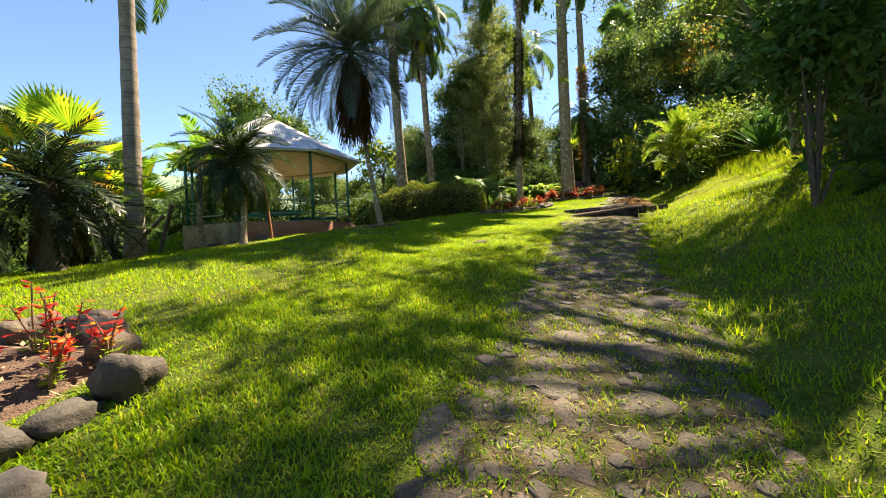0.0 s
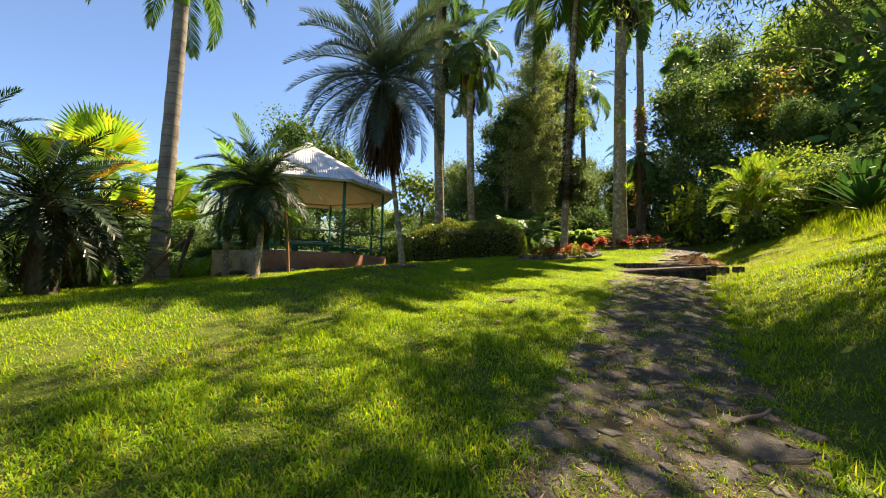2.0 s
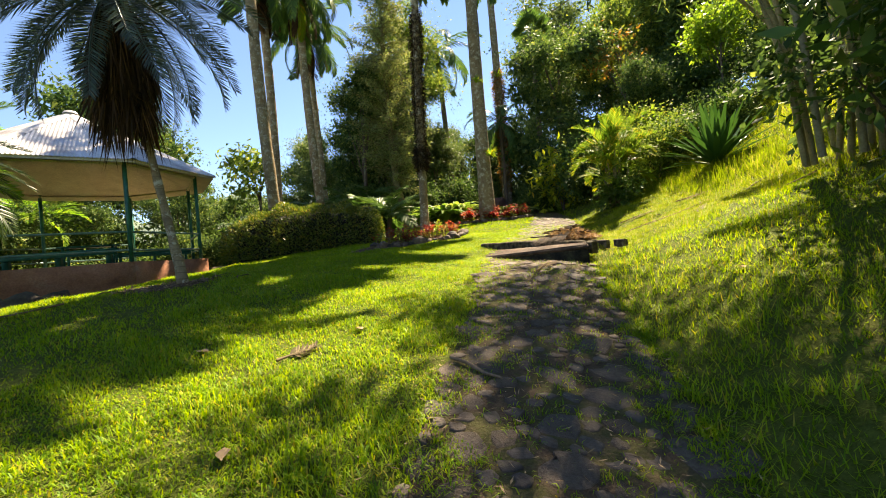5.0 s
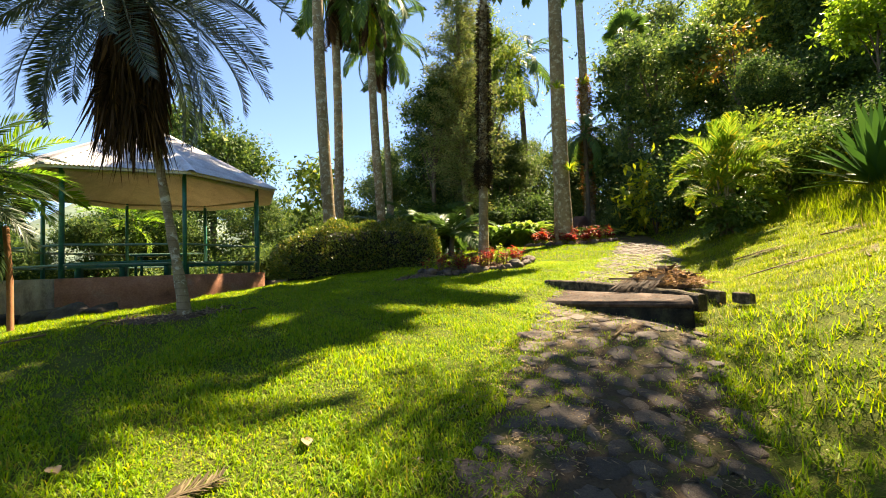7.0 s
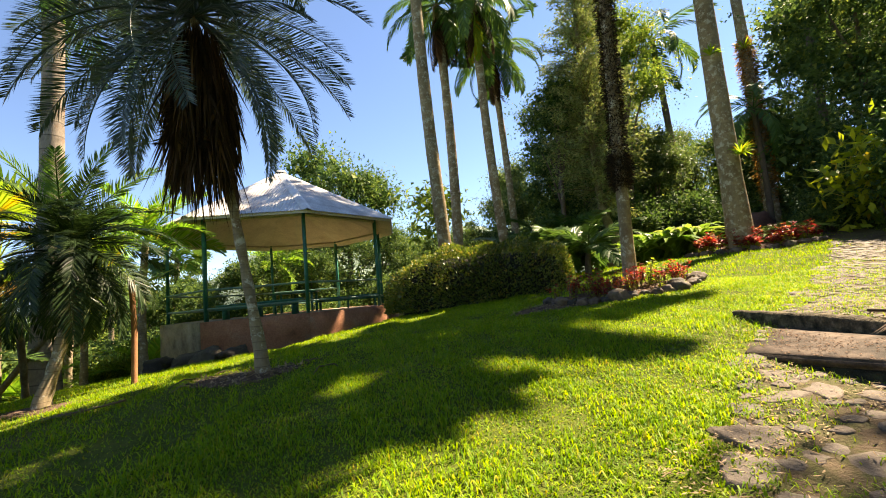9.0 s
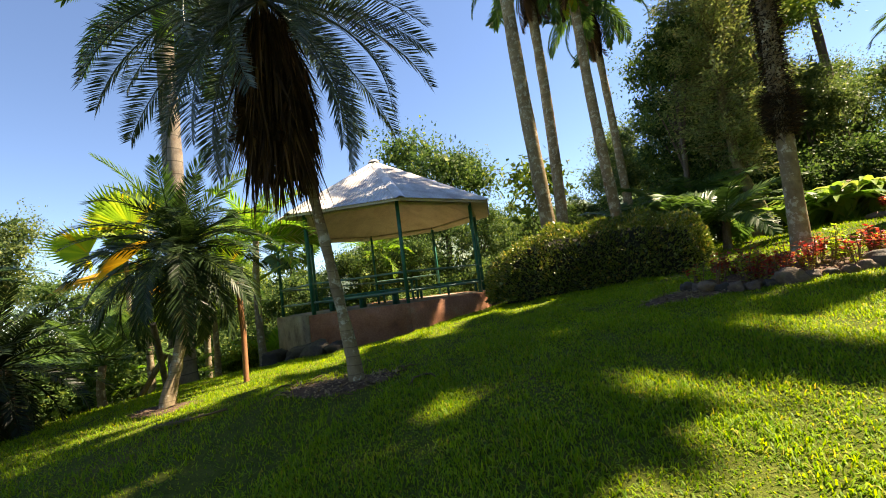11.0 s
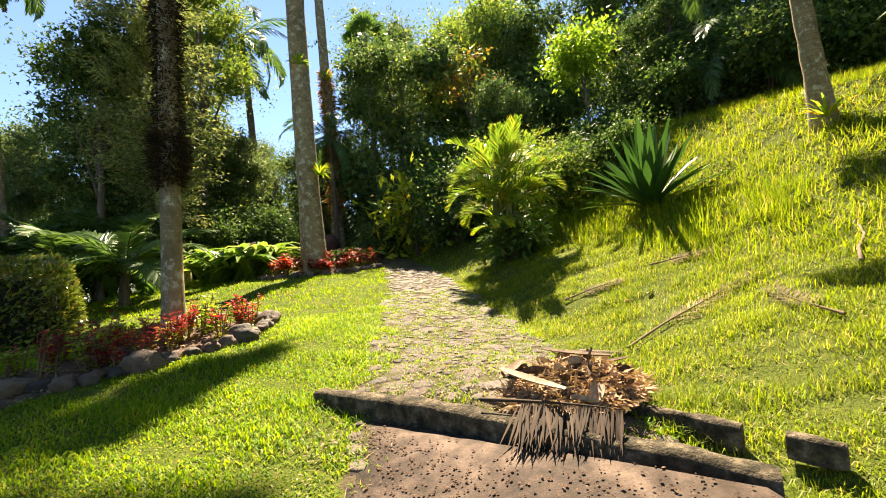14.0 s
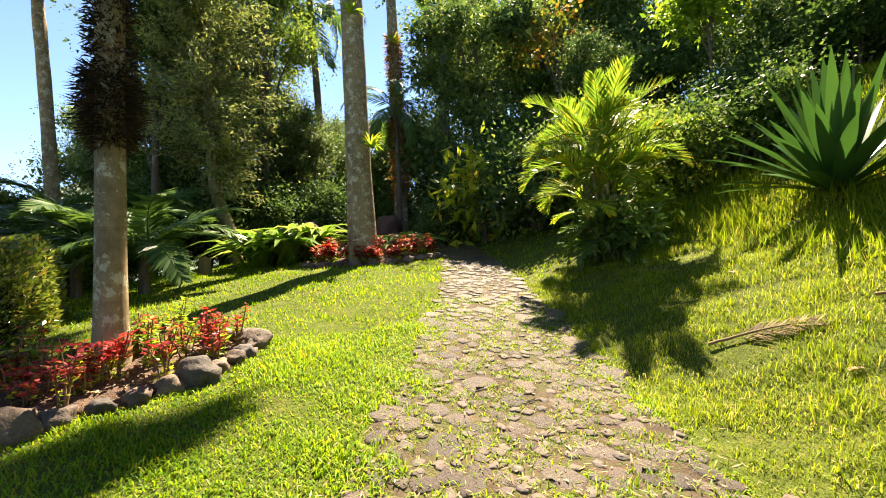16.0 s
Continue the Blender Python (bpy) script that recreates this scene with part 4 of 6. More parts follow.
# bromeliads on trunks
def bromeliad(parent_xyz, size, n=44, label="spiky yellow-green bromeliad on a palm trunk"):
    b_ = thing("bromeliad", *parent_xyz, 0, label, "plant")
    g = Geo()
    for i in range(n):
        th, el = rng.uniform(0, 6.28), rng.uniform(0.05, 1.3)
        d = np.array([math.cos(th) * math.cos(el), math.sin(th) * math.cos(el), math.sin(el)])
        L = size * rng.uniform(0.7, 1.1)
        sd = unit(np.cross(d, (0, 0, 1.0)))
        mid, tip = d * L * 0.55, d * L + np.array([0, 0, -0.25 * L])
        g.add([sd * 0.02, mid + sd * 0.022, tip, mid - sd * 0.022, -sd * 0.02], [[0, 1, 4], [1, 3, 4], [1, 2, 3]])
    part("foliage", g, M["fan"], b_)


bromeliad((6.75, 21.65, 6.05), 0.55)
bromeliad((9.8, 29.0, 12.4), 0.7)
bromeliad((6.4, 21.7, 9.2), 0.45)

# ---- leafy trees and shrubs ----
def crown_geo(blobs, n, leaf, seed=0, inner=0.35, droop=0.25, aspect=0.45, far=False):
    """Leaves gathered in twig clusters over lumpy blobs: rows of (x, y, z, rx, ry, rz)."""
    r = np.random.default_rng(seed)
    blobs = np.array(blobs, float)
    vol = (blobs[:, 3] * blobs[:, 4] + blobs[:, 4] * blobs[:, 5])
    per = 9
    m_ = max(1, n // per)
    pick = r.choice(len(blobs), m_, p=vol / vol.sum())
    d = rand_dirs(m_, r)
    rad = (inner + (1 - inner) * r.uniform(0, 1, m_) ** 0.5) * (1 + (0.38 if far else 0.22) * r.normal(size=m_))
    c = blobs[pick, :3] + d * blobs[pick, 3:] * rad[:, None]
    cc = np.repeat(c, per, 0) + r.normal(0, leaf * 1.15, (m_ * per, 3))
    al = unit(np.repeat(d, per, 0) * 0.6 + r.normal(0, 0.7, (m_ * per, 3)) - np.array([0, 0, droop]))
    sd = unit(np.cross(al, np.array([0, 0, 1.0]) + r.normal(0, 0.55, (m_ * per, 3))))
    L = leaf * r.uniform(0.65, 1.3, m_ * per)
    g = Geo()
    (g.slim_leaves if far else g.leaves)(cc, al, sd, L, L * aspect * (1.15 if far else 1.0))
    if far:
        q = n // 8
        pick = r.choice(len(blobs), q, p=vol / vol.sum())
        c = blobs[pick, :3] + rand_dirs(q, r) * blobs[pick, 3:] * (0.75 * r.uniform(0, 1, q) ** 0.5)[:, None]
        al = rand_dirs(q, r)
        g.slim_leaves(c, al, unit(np.cross(al, rand_dirs(q, r))), leaf * 2.4, leaf * 1.3)
    return g


def lumps(r, n, spread_r, h0, h1, size):
    out = []
    for i in range(n):
        a, q = r.uniform(0, 6.28), spread_r * math.sqrt(r.uniform(0, 1))
        z = r.uniform(h0, h1)
        k = size * r.uniform(0.5, 1.3)
        out.append((q * math.cos(a), q * math.sin(a), z, k * r.uniform(0.9, 1.3), k * r.uniform(0.9, 1.3), k * r.uniform(0.6, 0.9)))
    return out


def make_tree(name, x, y, height, spread_r, leafmat, label, leaves=5200, leaf=0.3, trunk=0.18, bark="bark", clear=0.35, seed=0, n_lumps=11, group="", size=None, category="tree", z=None):
    r = np.random.default_rng(seed)
    tr_ = thing(name, x, y, z, 0, label, category, group)
    bl = lumps(r, n_lumps, spread_r * 0.75, height * (clear + 0.1), height * 0.9, size or spread_r * 0.48)
    pts, s = trunk_pts((r.normal(0, 0.3), r.normal(0, 0.3), height * 0.82), 0.2, 9, seed)
    pts[0, 2] -= 0.3
    g = Geo().tube(pts, trunk * (1 - 0.8 * s) + trunk * 0.35 * np.exp(-s * 20), 9, False)
    for b_ in bl[:7]:
        k = int(np.clip(b_[2] / height * 8 * 0.75, 1, 7))
        a, e = pts[k], np.array(b_[:3])
        g.tube([a, a + (e - a) * 0.5 + np.array([0, 0, 0.1 * height * 0.3]), e], [trunk * 0.4, trunk * 0.25, trunk * 0.08], 5, False)
    part("trunk", g, M[bark], tr_, smooth=True)
    part("crown", crown_geo(bl, leaves, leaf, seed, far=leaves > 9000), M[leafmat], tr_)
    return tr_


def scaled(x, y, turn, sc, z=None):
    return pose(x, y, gz(x, y) if z is None else z, 0, 0, turn) @ Matrix.Diagonal((sc, sc, sc * 1.05, 1))


# prototypes stand in the wood themselves; the rest are copies of them
wood = [make_tree("forest_tree", 13.5, 29.0, 11.0, 3.4, "tree", "dense dark green broadleaf tree at the edge of the wood", 21000, 0.21, 0.22, seed=1, group="trees of the wood", clear=0.06, n_lumps=26, size=1.25),
        make_tree("forest_tree", 20.0, 33.0, 9.8, 3.6, "tree_lit", "tall broadleaf tree in the wood, crown in sunlit leaf colours", 21000, 0.21, 0.24, seed=2, group="trees of the wood", clear=0.08, n_lumps=26, size=1.3),
        make_tree("forest_tree", 22.8, 28.6, 9.5, 3.2, "tree", "dense dark green broadleaf tree on the hillside", 19000, 0.2, 0.2, seed=3, group="trees of the wood", clear=0.04, n_lumps=24, size=1.2),
        make_tree("forest_tree", 2.8, 34.0, 13.5, 3.6, "tree_far", "tall broadleaf tree beyond the garden", 19000, 0.21, 0.22, seed=4, group="trees of the wood", clear=0.1, n_lumps=26, size=1.3)]
woodland = [(10.6, 33.5, 0.62, 0), (6.0, 31.5, 0.5, 3), (12.5, 38, 0.72, 1), (17.0, 35.0, 0.95, 0), (21.5, 31.0, 1.1, 1), (22.0, 25.0, 0.6, 2),
            (25.0, 21.5, 1.1, 0), (23.0, 17.5, 0.9, 2), (26.5, 15.0, 1.0, 1), (22.0, 12.5, 0.75, 2), (22.5, 8.5, 0.8, 0), (26.0, 10.0, 1.1, 0), (19.0, 5.0, 0.8, 2),
            (16.0, 1.0, 0.9, 0), (13.0, -3.0, 0.9, 2), (1.2, 30.0, 0.6, 0), (-1.5, 33.0, 0.55, 3), (4.8, 38.0, 0.85, 3), (-3.0, 41.0, 0.75, 3), (8.5, 42.0, 0.68, 3),
            (15.6, 23.4, 0.42, 0), (18.2, 17.6, 0.5, 2), (29.0, 27.0, 1.3, 0), (27, 36, 1.4, 1), (20.0, 42.0, 1.3, 3),
            (-11.6, 30.4, 1.12, 0), (-8.6, 31.6, 0.72, 2), (-14.6, 29.5, 0.85, 1), (-18.0, 31.0, 0.8, 0), (-6.0, 30.5, 0.55, 2), (-4.2, 28.0, 0.42, 2), (-11.5, 26.6, 0.5, 0), (-15.5, 25.6, 0.55, 2), (-20.0, 26.0, 0.6, 2),
            (-23.0, 20.0, 0.5, 2), (-20.0, 15.0, 0.5, 0), (-18.0, 10.5, 0.45, 2), (-17.0, 5.0, 0.6, 0), (-27.0, 14.0, 0.7, 3), (-26, 26, 0.8, 1), (-14, -2, 0.8, 0), (-6, -10, 0.9, 1), (4, -11, 0.9, 0), (-13, 20.5, 0.35, 2), (-16.0, 21.0, 0.45, 0), (-8.0, 28.0, 0.5, 0), (-2.5, 29.5, 0.45, 2), (-29, 20, 0.8, 1), (-21, 7, 0.6, 0), (-33, 30, 1.0, 1), (-14.6, 21.4, 0.55, 2), (-12.6, 23.4, 0.5, 0), (-17.0, 24.0, 0.7, 2),
            (3.4, 29.6, 0.62, 0), (5.4, 33.2, 0.75, 2), (8.6, 36.5, 0.6, 0), (2.2, 33.0, 0.7, 2), (-0.6, 36.0, 0.62, 0)]
for i, (x, y, sc, k) in enumerate(woodland):
    copy_thing(wood[k], scaled(x, y, i * 77.0, sc))
# thick dark undergrowth along the foot of the wood
def make_shrub(name, x, y, w, h, leafmat, label, leaves=2600, leaf=0.16, seed=0, group="", category="shrub", z=None, n_l=8, aspect=0.45):
    r = np.random.default_rng(seed)
    s_ = thing(name, x, y, z, 0, label, category, group)
    bl = lumps(r, n_l, w * 0.55, h * 0.25, h * 0.8, min(w, h) * 0.42)
    g = Geo()
    for b_ in bl:
        g.tube([(0, 0, -0.1), (b_[0] * 0.4, b_[1] * 0.4, b_[2] * 0.5), b_[:3]], [0.03, 0.022, 0.008], 5, False)
    part("stem", g, M["bark"], s_)
    part("crown", crown_geo(bl, leaves, leaf, seed + 50, aspect=aspect, far=leaves > 5000), M[leafmat], s_)
    return s_


sh = [make_shrub("shrub", 12.3, 23.0, 2.2, 2.6, "shrub", "dark leafy shrub at the foot of the wood", 8000, 0.17, 1, "undergrowth of the wood"),
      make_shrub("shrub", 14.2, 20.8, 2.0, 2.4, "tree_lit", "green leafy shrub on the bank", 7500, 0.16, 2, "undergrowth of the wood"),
      make_shrub("shrub", 11.6, 26.2, 2.2, 3.0, "tree", "dark leafy shrub in the shade of the wood", 8000, 0.17, 3, "undergrowth of the wood")]
under = [(12.2, 20.4, 0.7, 0), (11.4, 21.6, 0.9, 2), (12.8, 18.7, 0.6, 1), (13.6, 17.0, 0.55, 0), (15.0, 18.2, 0.6, 2), (16.6, 16.6, 0.7, 0), (17.6, 14.6, 0.8, 2), (18.0, 12.2, 0.8, 0), (18.2, 9.8, 0.8, 2),
         (19.2, 19.2, 1.0, 2), (12.8, 30.5, 1.0, 2), (9.0, 34, 1.2, 0), (6.5, 29.5, 0.9, 2), (4.9, 29.0, 0.9, 0), (2.6, 28.6, 0.9, 2), (0.6, 27.5, 0.8, 0), (-2.0, 27.0, 0.8, 2), (-4.5, 26.0, 0.85, 0),
         (-6.8, 26.0, 0.9, 2), (-9.0, 25.6, 0.9, 0), (-11.0, 24.0, 0.9, 2), (-12.8, 22.0, 0.9, 0), (-13.6, 19.0, 0.8, 2), (-15.5, 13.5, 0.9, 0), (-14.8, 11.0, 0.7, 2), (-12.2, 17.0, 0.5, 1), (-20, 18, 0.9, 0), (-18, 22, 1.1, 2),
         (-16.5, 8.0, 0.9, 2), (-13.0, 3.0, 1.0, 0), (7.2, 30.0, 0.8, 0), (10.4, 30.5, 0.8, 2), (3.6, 31.0, 1.2, 0), (-3.0, 30.0, 1.0, 1), (0.2, 24.2, 0.5, 1), (-3.4, 22.6, 0.5, 2),
         (14.5, 25.5, 1.1, 0), (16.5, 24.0, 1.1, 2), (19, 24.5, 1.2, 0), (21, 16.0, 1.1, 2), (20.5, 11, 1.0, 0), (18.5, 7.0, 0.9, 0), (15.8, 5.5, 0.9, 2), (9.9, 24.9, 0.5, 2), (-14.5, 23.5, 1.0, 0), (-10.0, 22.8, 0.6, 1), (-16.5, 18.5, 1.0, 2), (-8.5, 24.0, 0.7, 0), (-5.5, 24.4, 0.6, 2), (-18.5, 13.5, 1.1, 0), (-19.0, 16.0, 1.2, 2), (-22, 11, 1.2, 0), (-16, 6, 1.0, 0), (-1.0, 28.5, 1.0, 0), (1.6, 29.5, 1.1, 2)]
for i, (x, y, sc, k) in enumerate(under):
    copy_thing(sh[k], scaled(x, y, i * 53.0, sc))

# conifer with a leaning mossy stem
cf = thing("conifer", 3.5, 26.5, None, 0, "slender light green conifer with a crooked mossy stem", "tree")
cpts = np.array([(0.1, 0, -0.2), (-0.1, 0, 1.0), (-0.45, 0, 2.4), (-0.55, 0.1, 5.0), (-0.6, 0.1, 9.0), (-0.55, 0.1, 13.0), (-0.55, 0.1, 16.0)])
cpts = catmull(cpts, 4)
part("trunk", Geo().tube(cpts, np.linspace(0.24, 0.03, len(cpts)), 9, False), M["moss_bark"], cf, smooth=True)
g, gb = Geo(), Geo()
for i in range(330):
    z = 2.2 + 13.2 * rng.uniform(0, 1) ** 1.05
    c = np.array([np.interp(z, cpts[:, 2], cpts[:, 0]), np.interp(z, cpts[:, 2], cpts[:, 1]), z])
    L = (0.3 + 1.75 * min(1, (16.3 - z) / 9) * min(1.0, 0.45 + (z - 2) * 0.28)) * rng.uniform(0.6, 1.1)
    th = rng.uniform(0, 6.28)
    d = np.array([math.cos(th), math.sin(th), rng.uniform(-0.25, 0.35)])
    e = c + d * L
    gb.tube([c, c + d * L * 0.5 + (0, 0, 0.05), e], [0.025, 0.016, 0.006], 4, False)
    n = int(34 + 40 * L)
    u = rng.uniform(0.2, 1.05, n)
    q = c + d * L * u[:, None] + rng.normal(0, 0.11, (n, 3))
    al = unit(d[None] * 0.8 + rng.normal(0, 0.6, (n, 3)) - np.array([0, 0, 0.15]))
    g.leaves(q, al, unit(np.cross(al, rand_dirs(n))), rng.uniform(0.1, 0.22, n), 0.05)
part("branch_work", gb, M["moss_bark"], cf)
part("foliage", g, M["conifer"], cf)
make_tree("slender_tree", 1.2, 27.0, 9.5, 1.6, "tree", "slim dark tree beyond the hedge", 9500, 0.14, 0.14, "bark", 0.5, 61)
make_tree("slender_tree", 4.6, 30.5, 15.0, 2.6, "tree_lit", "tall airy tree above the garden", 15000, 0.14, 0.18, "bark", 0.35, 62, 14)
make_tree("young_tree", -3.2, 24.0, 5.2, 1.1, "tree_lit", "young broad-leaved tree between the pavilion and hedge", 900, 0.3, 0.06, "bark", 0.45, 63, 8, size=0.35)
stump = thing("tree_stump", 3.0, 23.2, None, 0, "short pale cut stump in the lawn", "stump")
part("trunk", Geo().tube([(0, 0, -0.1), (0, 0, 0.25), (0.02, 0, 0.42)], [0.17, 0.14, 0.13], 12), M["wood"], stump)

# ---- clipped hedge ----
hd = thing("hedge", -0.45, 18.3, None, 4, "rounded clipped hedge with small sunlit leaves", "hedge")
r = np.random.default_rng(5)
g, n = Geo(), 26000
u = rand_dirs(n, r)
u[:, 2] = np.abs(u[:, 2]) * 1.0 - 0.12
p4 = (np.abs(u[:, 0]) ** 4 + np.abs(u[:, 1]) ** 4 + np.abs(u[:, 2]) ** 4) ** 0.25
q = u / p4[:, None]
lump = 1 + 0.05 * np.sin(q[:, 0] * 9 + 1) * np.sin(q[:, 1] * 3) + 0.04 * np.sin(q[:, 0] * 17)
pos = q * np.array([2.35, 0.95, 1.3]) * lump[:, None] * (1 - 0.16 * r.uniform(0, 1, n) ** 2)[:, None] + np.array([0, 0, 0.12])
pos[:, 2] -= 0.1 * np.abs(pos[:, 0] + 0.4) * (pos[:, 0] < -1)
pos[:, 2] = np.maximum(pos[:, 2], -0.1)
al = unit(q * 0.7 + r.normal(0, 0.6, (n, 3)) + np.array([0, 0, 0.25]))
g.leaves(pos, al, unit(np.cross(al, rand_dirs(n, r))), r.uniform(0.05, 0.11, n), r.uniform(0.03, 0.05, n))
part("foliage", g, M["hedge"], hd)
# closed core whose dark colour makes the leaf gaps read as shade
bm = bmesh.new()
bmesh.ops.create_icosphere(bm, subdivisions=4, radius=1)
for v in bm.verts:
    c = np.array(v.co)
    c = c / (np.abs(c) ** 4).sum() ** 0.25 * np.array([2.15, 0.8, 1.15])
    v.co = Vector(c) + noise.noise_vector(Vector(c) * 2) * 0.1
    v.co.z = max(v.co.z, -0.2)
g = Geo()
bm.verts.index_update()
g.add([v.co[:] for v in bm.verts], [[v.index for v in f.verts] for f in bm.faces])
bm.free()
part("inner_bush", g, M["hedge_shade_core"], hd, "solid dark core standing for the shaded twigs inside the hedge", True)

# ---- cycads ----
cyc_f = fr("cycad", 3, length=1.75, pitch=0, droop=62, n=46, leaf_len=0.27, leaf_w=0.03, vee=0.3, forward=66, hang=0.15, stem=0.022, plump=0.35)
cyc_d = fr("skirt", 2, length=1.4, pitch=0, droop=25, n=50, leaf_len=0.2, leaf_w=0.02, vee=0, forward=40, hang=0.5, stem=0.02)
for i, (x, y, h) in enumerate(((-7.7, 8.4, 1.75), (-8.9, 10.3, 1.2), (-9.6, 7.8, 1.9), (-7.6, 5.8, 1.5))):
    palm("cycad", x, y, (0, 0, h), 0.24, 0.22, "bark", cyc_f, 44, (75, -50), "dark spiky cycad with a crown of stiff fronds", flare=1.1, seed=70 + i, category="cycad", group="cycads by the lawn", skirt=(cyc_d, 16, (-45, -80)))
grey_f = fr("palm", 2, length=2.2, pitch=0, droop=60, n=60, leaf_len=0.45, leaf_w=0.03, vee=0.3, forward=60, hang=0.15)
palm("feather_palm", -12.0, 10.0, (0, 0, 3.4), 0.12, 0.1, "palm_bark", grey_f, 22, (75, -30), "grey-green feather palm behind the cycads", seed=81)
palm("feather_palm", -10.6, 12.4, (0.1, 0, 1.0), 0.09, 0.08, "pale", grey_f, 12, (70, 10), "low green palm beside the royal palm", seed=82)
for i, (x, y) in enumerate(((-11.5, 17.5), (-13.5, 15.3), (-12.5, 19.5))):
    palm("feather_palm", x, y, (0, 0, 0.4), 0.08, 0.07, "palm_bark", fresh_f, 10, (70, 15), "low bright green palm in the lower garden", seed=90 + i)

# ---- planted bank: areca clump, agave, saplings ----
ar = thing("areca_palm", 9.75, 17.4, None, 0, "bushy areca palm clump with yellow-green arching fronds", "palm tree")
ar_f = fr("areca", 3, length=1.5, pitch=0, droop=95, n=52, leaf_len=0.4, leaf_w=0.026, vee=0.45, forward=52, hang=0.12, stem=0.018, bare=0.25)
ar_y = fr("fan", 2, length=1.25, pitch=0, droop=80, n=44, leaf_len=0.34, leaf_w=0.024, vee=0.3, forward=50, hang=0.25, stem=0.016, bare=0.25)
ar_s = fr("palm", 3, length=0.85, pitch=0, droop=80, n=36, leaf_len=0.28, leaf_w=0.03, vee=0.35, forward=58, hang=0.15, stem=0.014, bare=0.2)
for i in range(13):
    th, q = rng.uniform(0, 6.28), rng.uniform(0, 0.25)
    b_ = np.array([q * math.cos(th), q * math.sin(th), -0.05])
    t_ = b_ + np.array([0.2 * math.cos(th), 0.2 * math.sin(th), rng.uniform(0.5, 2.1)])
    part("cane", Geo().tube([b_, (b_ + t_) / 2, t_], [0.03, 0.028, 0.022], 7), M["bamboo"], ar, smooth=True)
    put_fronds(ar, t_, ar_f, 3, (86, 42), start=math.degrees(th))
    put_fronds(ar, t_ * (1, 1, 0.8), ar_y, 1, (30, 10), "yellow_frond", start=math.degrees(th) + 60, mat_label="yellowing arching frond")
put_fronds(ar, (0, 0, 0.35), ar_s, 20, (60, -15))
make_shrub("fern_clump", 9.65, 17.2, 0.7, 0.9, "palm", "dense green ferns round the foot of the palm clump", 1500, 0.16, 71, category="fern", n_l=6)
ag = thing("agave", 11.3, 14.8, None, 0, "large agave rosette with long dark green sword leaves", "agave")
for i in range(64):
    el = radians(14 + 72 * (i / 64) ** 0.85)
    az = i * 137.5
    L = rng.uniform(1.45, 2.05) * (0.85 if el < 0.4 else 1)
    g = Geo()
    v = []
    for u in np.linspace(0, 1, 8):
        w = 0.098 * (0.55 + 1.2 * u - 1.75 * u ** 2.4 + 0.02)
        x = L * u * math.cos(el) + 0.05
        z = L * u * math.sin(el) - 0.22 * L * u * u * math.cos(el)
        v += [(x, -w, z + 0.3 * w), (x, 0, z), (x, w, z + 0.3 * w)]
    k, j = np.meshgrid(np.arange(7), np.arange(2), indexing="ij")
    g.add(v, np.stack([k * 3 + j, k * 3 + j + 1, (k + 1) * 3 + j + 1, (k + 1) * 3 + j], -1).reshape(-1, 4))
    ob = part("leaf", g, M["agave"], ag, smooth=True)
    ob.matrix_basis = pose(0, 0, 0.05, 0, 0, az)
sp = make_tree("sapling", 17.0, 20.1, 4.6, 1.35, "sapling", "young tree with glossy sunlit lance leaves", 2600, 0.24, 0.06, "bark", 0.42, 72, 10, size=0.5)
yb = make_shrub("yellow_shrub", 10.7, 23.4, 1.3, 3.6, "yellow", "shrub with large yellow-green lobed leaves", 500, 0.42, 73, n_l=7)
make_shrub("shrub", 11.6, 22.6, 1.4, 2.8, "tree", "dark leafy shrub behind the areca palm", 3800, 0.17, 74)
make_shrub("bright_shrub", 12.6, 20.6, 1.2, 3.2, "sapling", "tall shrub with bright yellow-green sprays", 1500, 0.22, 75, n_l=6)
make_shrub("shrub", 11.9, 18.2, 1.3, 2.2, "tree_lit", "leafy green shrub beside the areca palm", 3200, 0.15, 76)
make_shrub("shrub", 12.9, 17.2, 1.3, 1.9, "shrub", "low leafy shrub by the agave", 2200, 0.14, 77)
make_tree("colourful_tree", 16.4, 26.6, 8.2, 1.7, "autumn", "tree with yellow and orange autumn-tinted leaves", 1000, 0.3, 0.1, "bark", 0.45, 78, 8, size=0.7)
# drooping palm and trunk on the upper bank
lean = palm("coconut_palm", 12.7, 12.3, (-0.3, 0.2, 5.2), 0.17, 0.13, "palm_bark", royal_f, 14, (55, -30), "palm on the grassy bank with long drooping fronds", seed=83, flare=1.4)
palm("coconut_palm", 18.9, 15.5, (-0.2, 0.1, 1.5), 0.18, 0.15, "palm_bark", royal_f, 16, (55, -25), "palm with long drooping feather fronds above the bank", seed=84)
bromeliad((12.5, 12.2, gz(12.5, 12.2) + 0.2), 0.6, 24, "yellow-green bromeliad at the foot of a palm")

# ---- bamboo arching over the lower path ----
bam = thing("bamboo_clump", 8.6, 8.6, None, 0, "huge dark bamboo clump with canes arching over the path", "bamboo")
gc, tips = Geo(), []
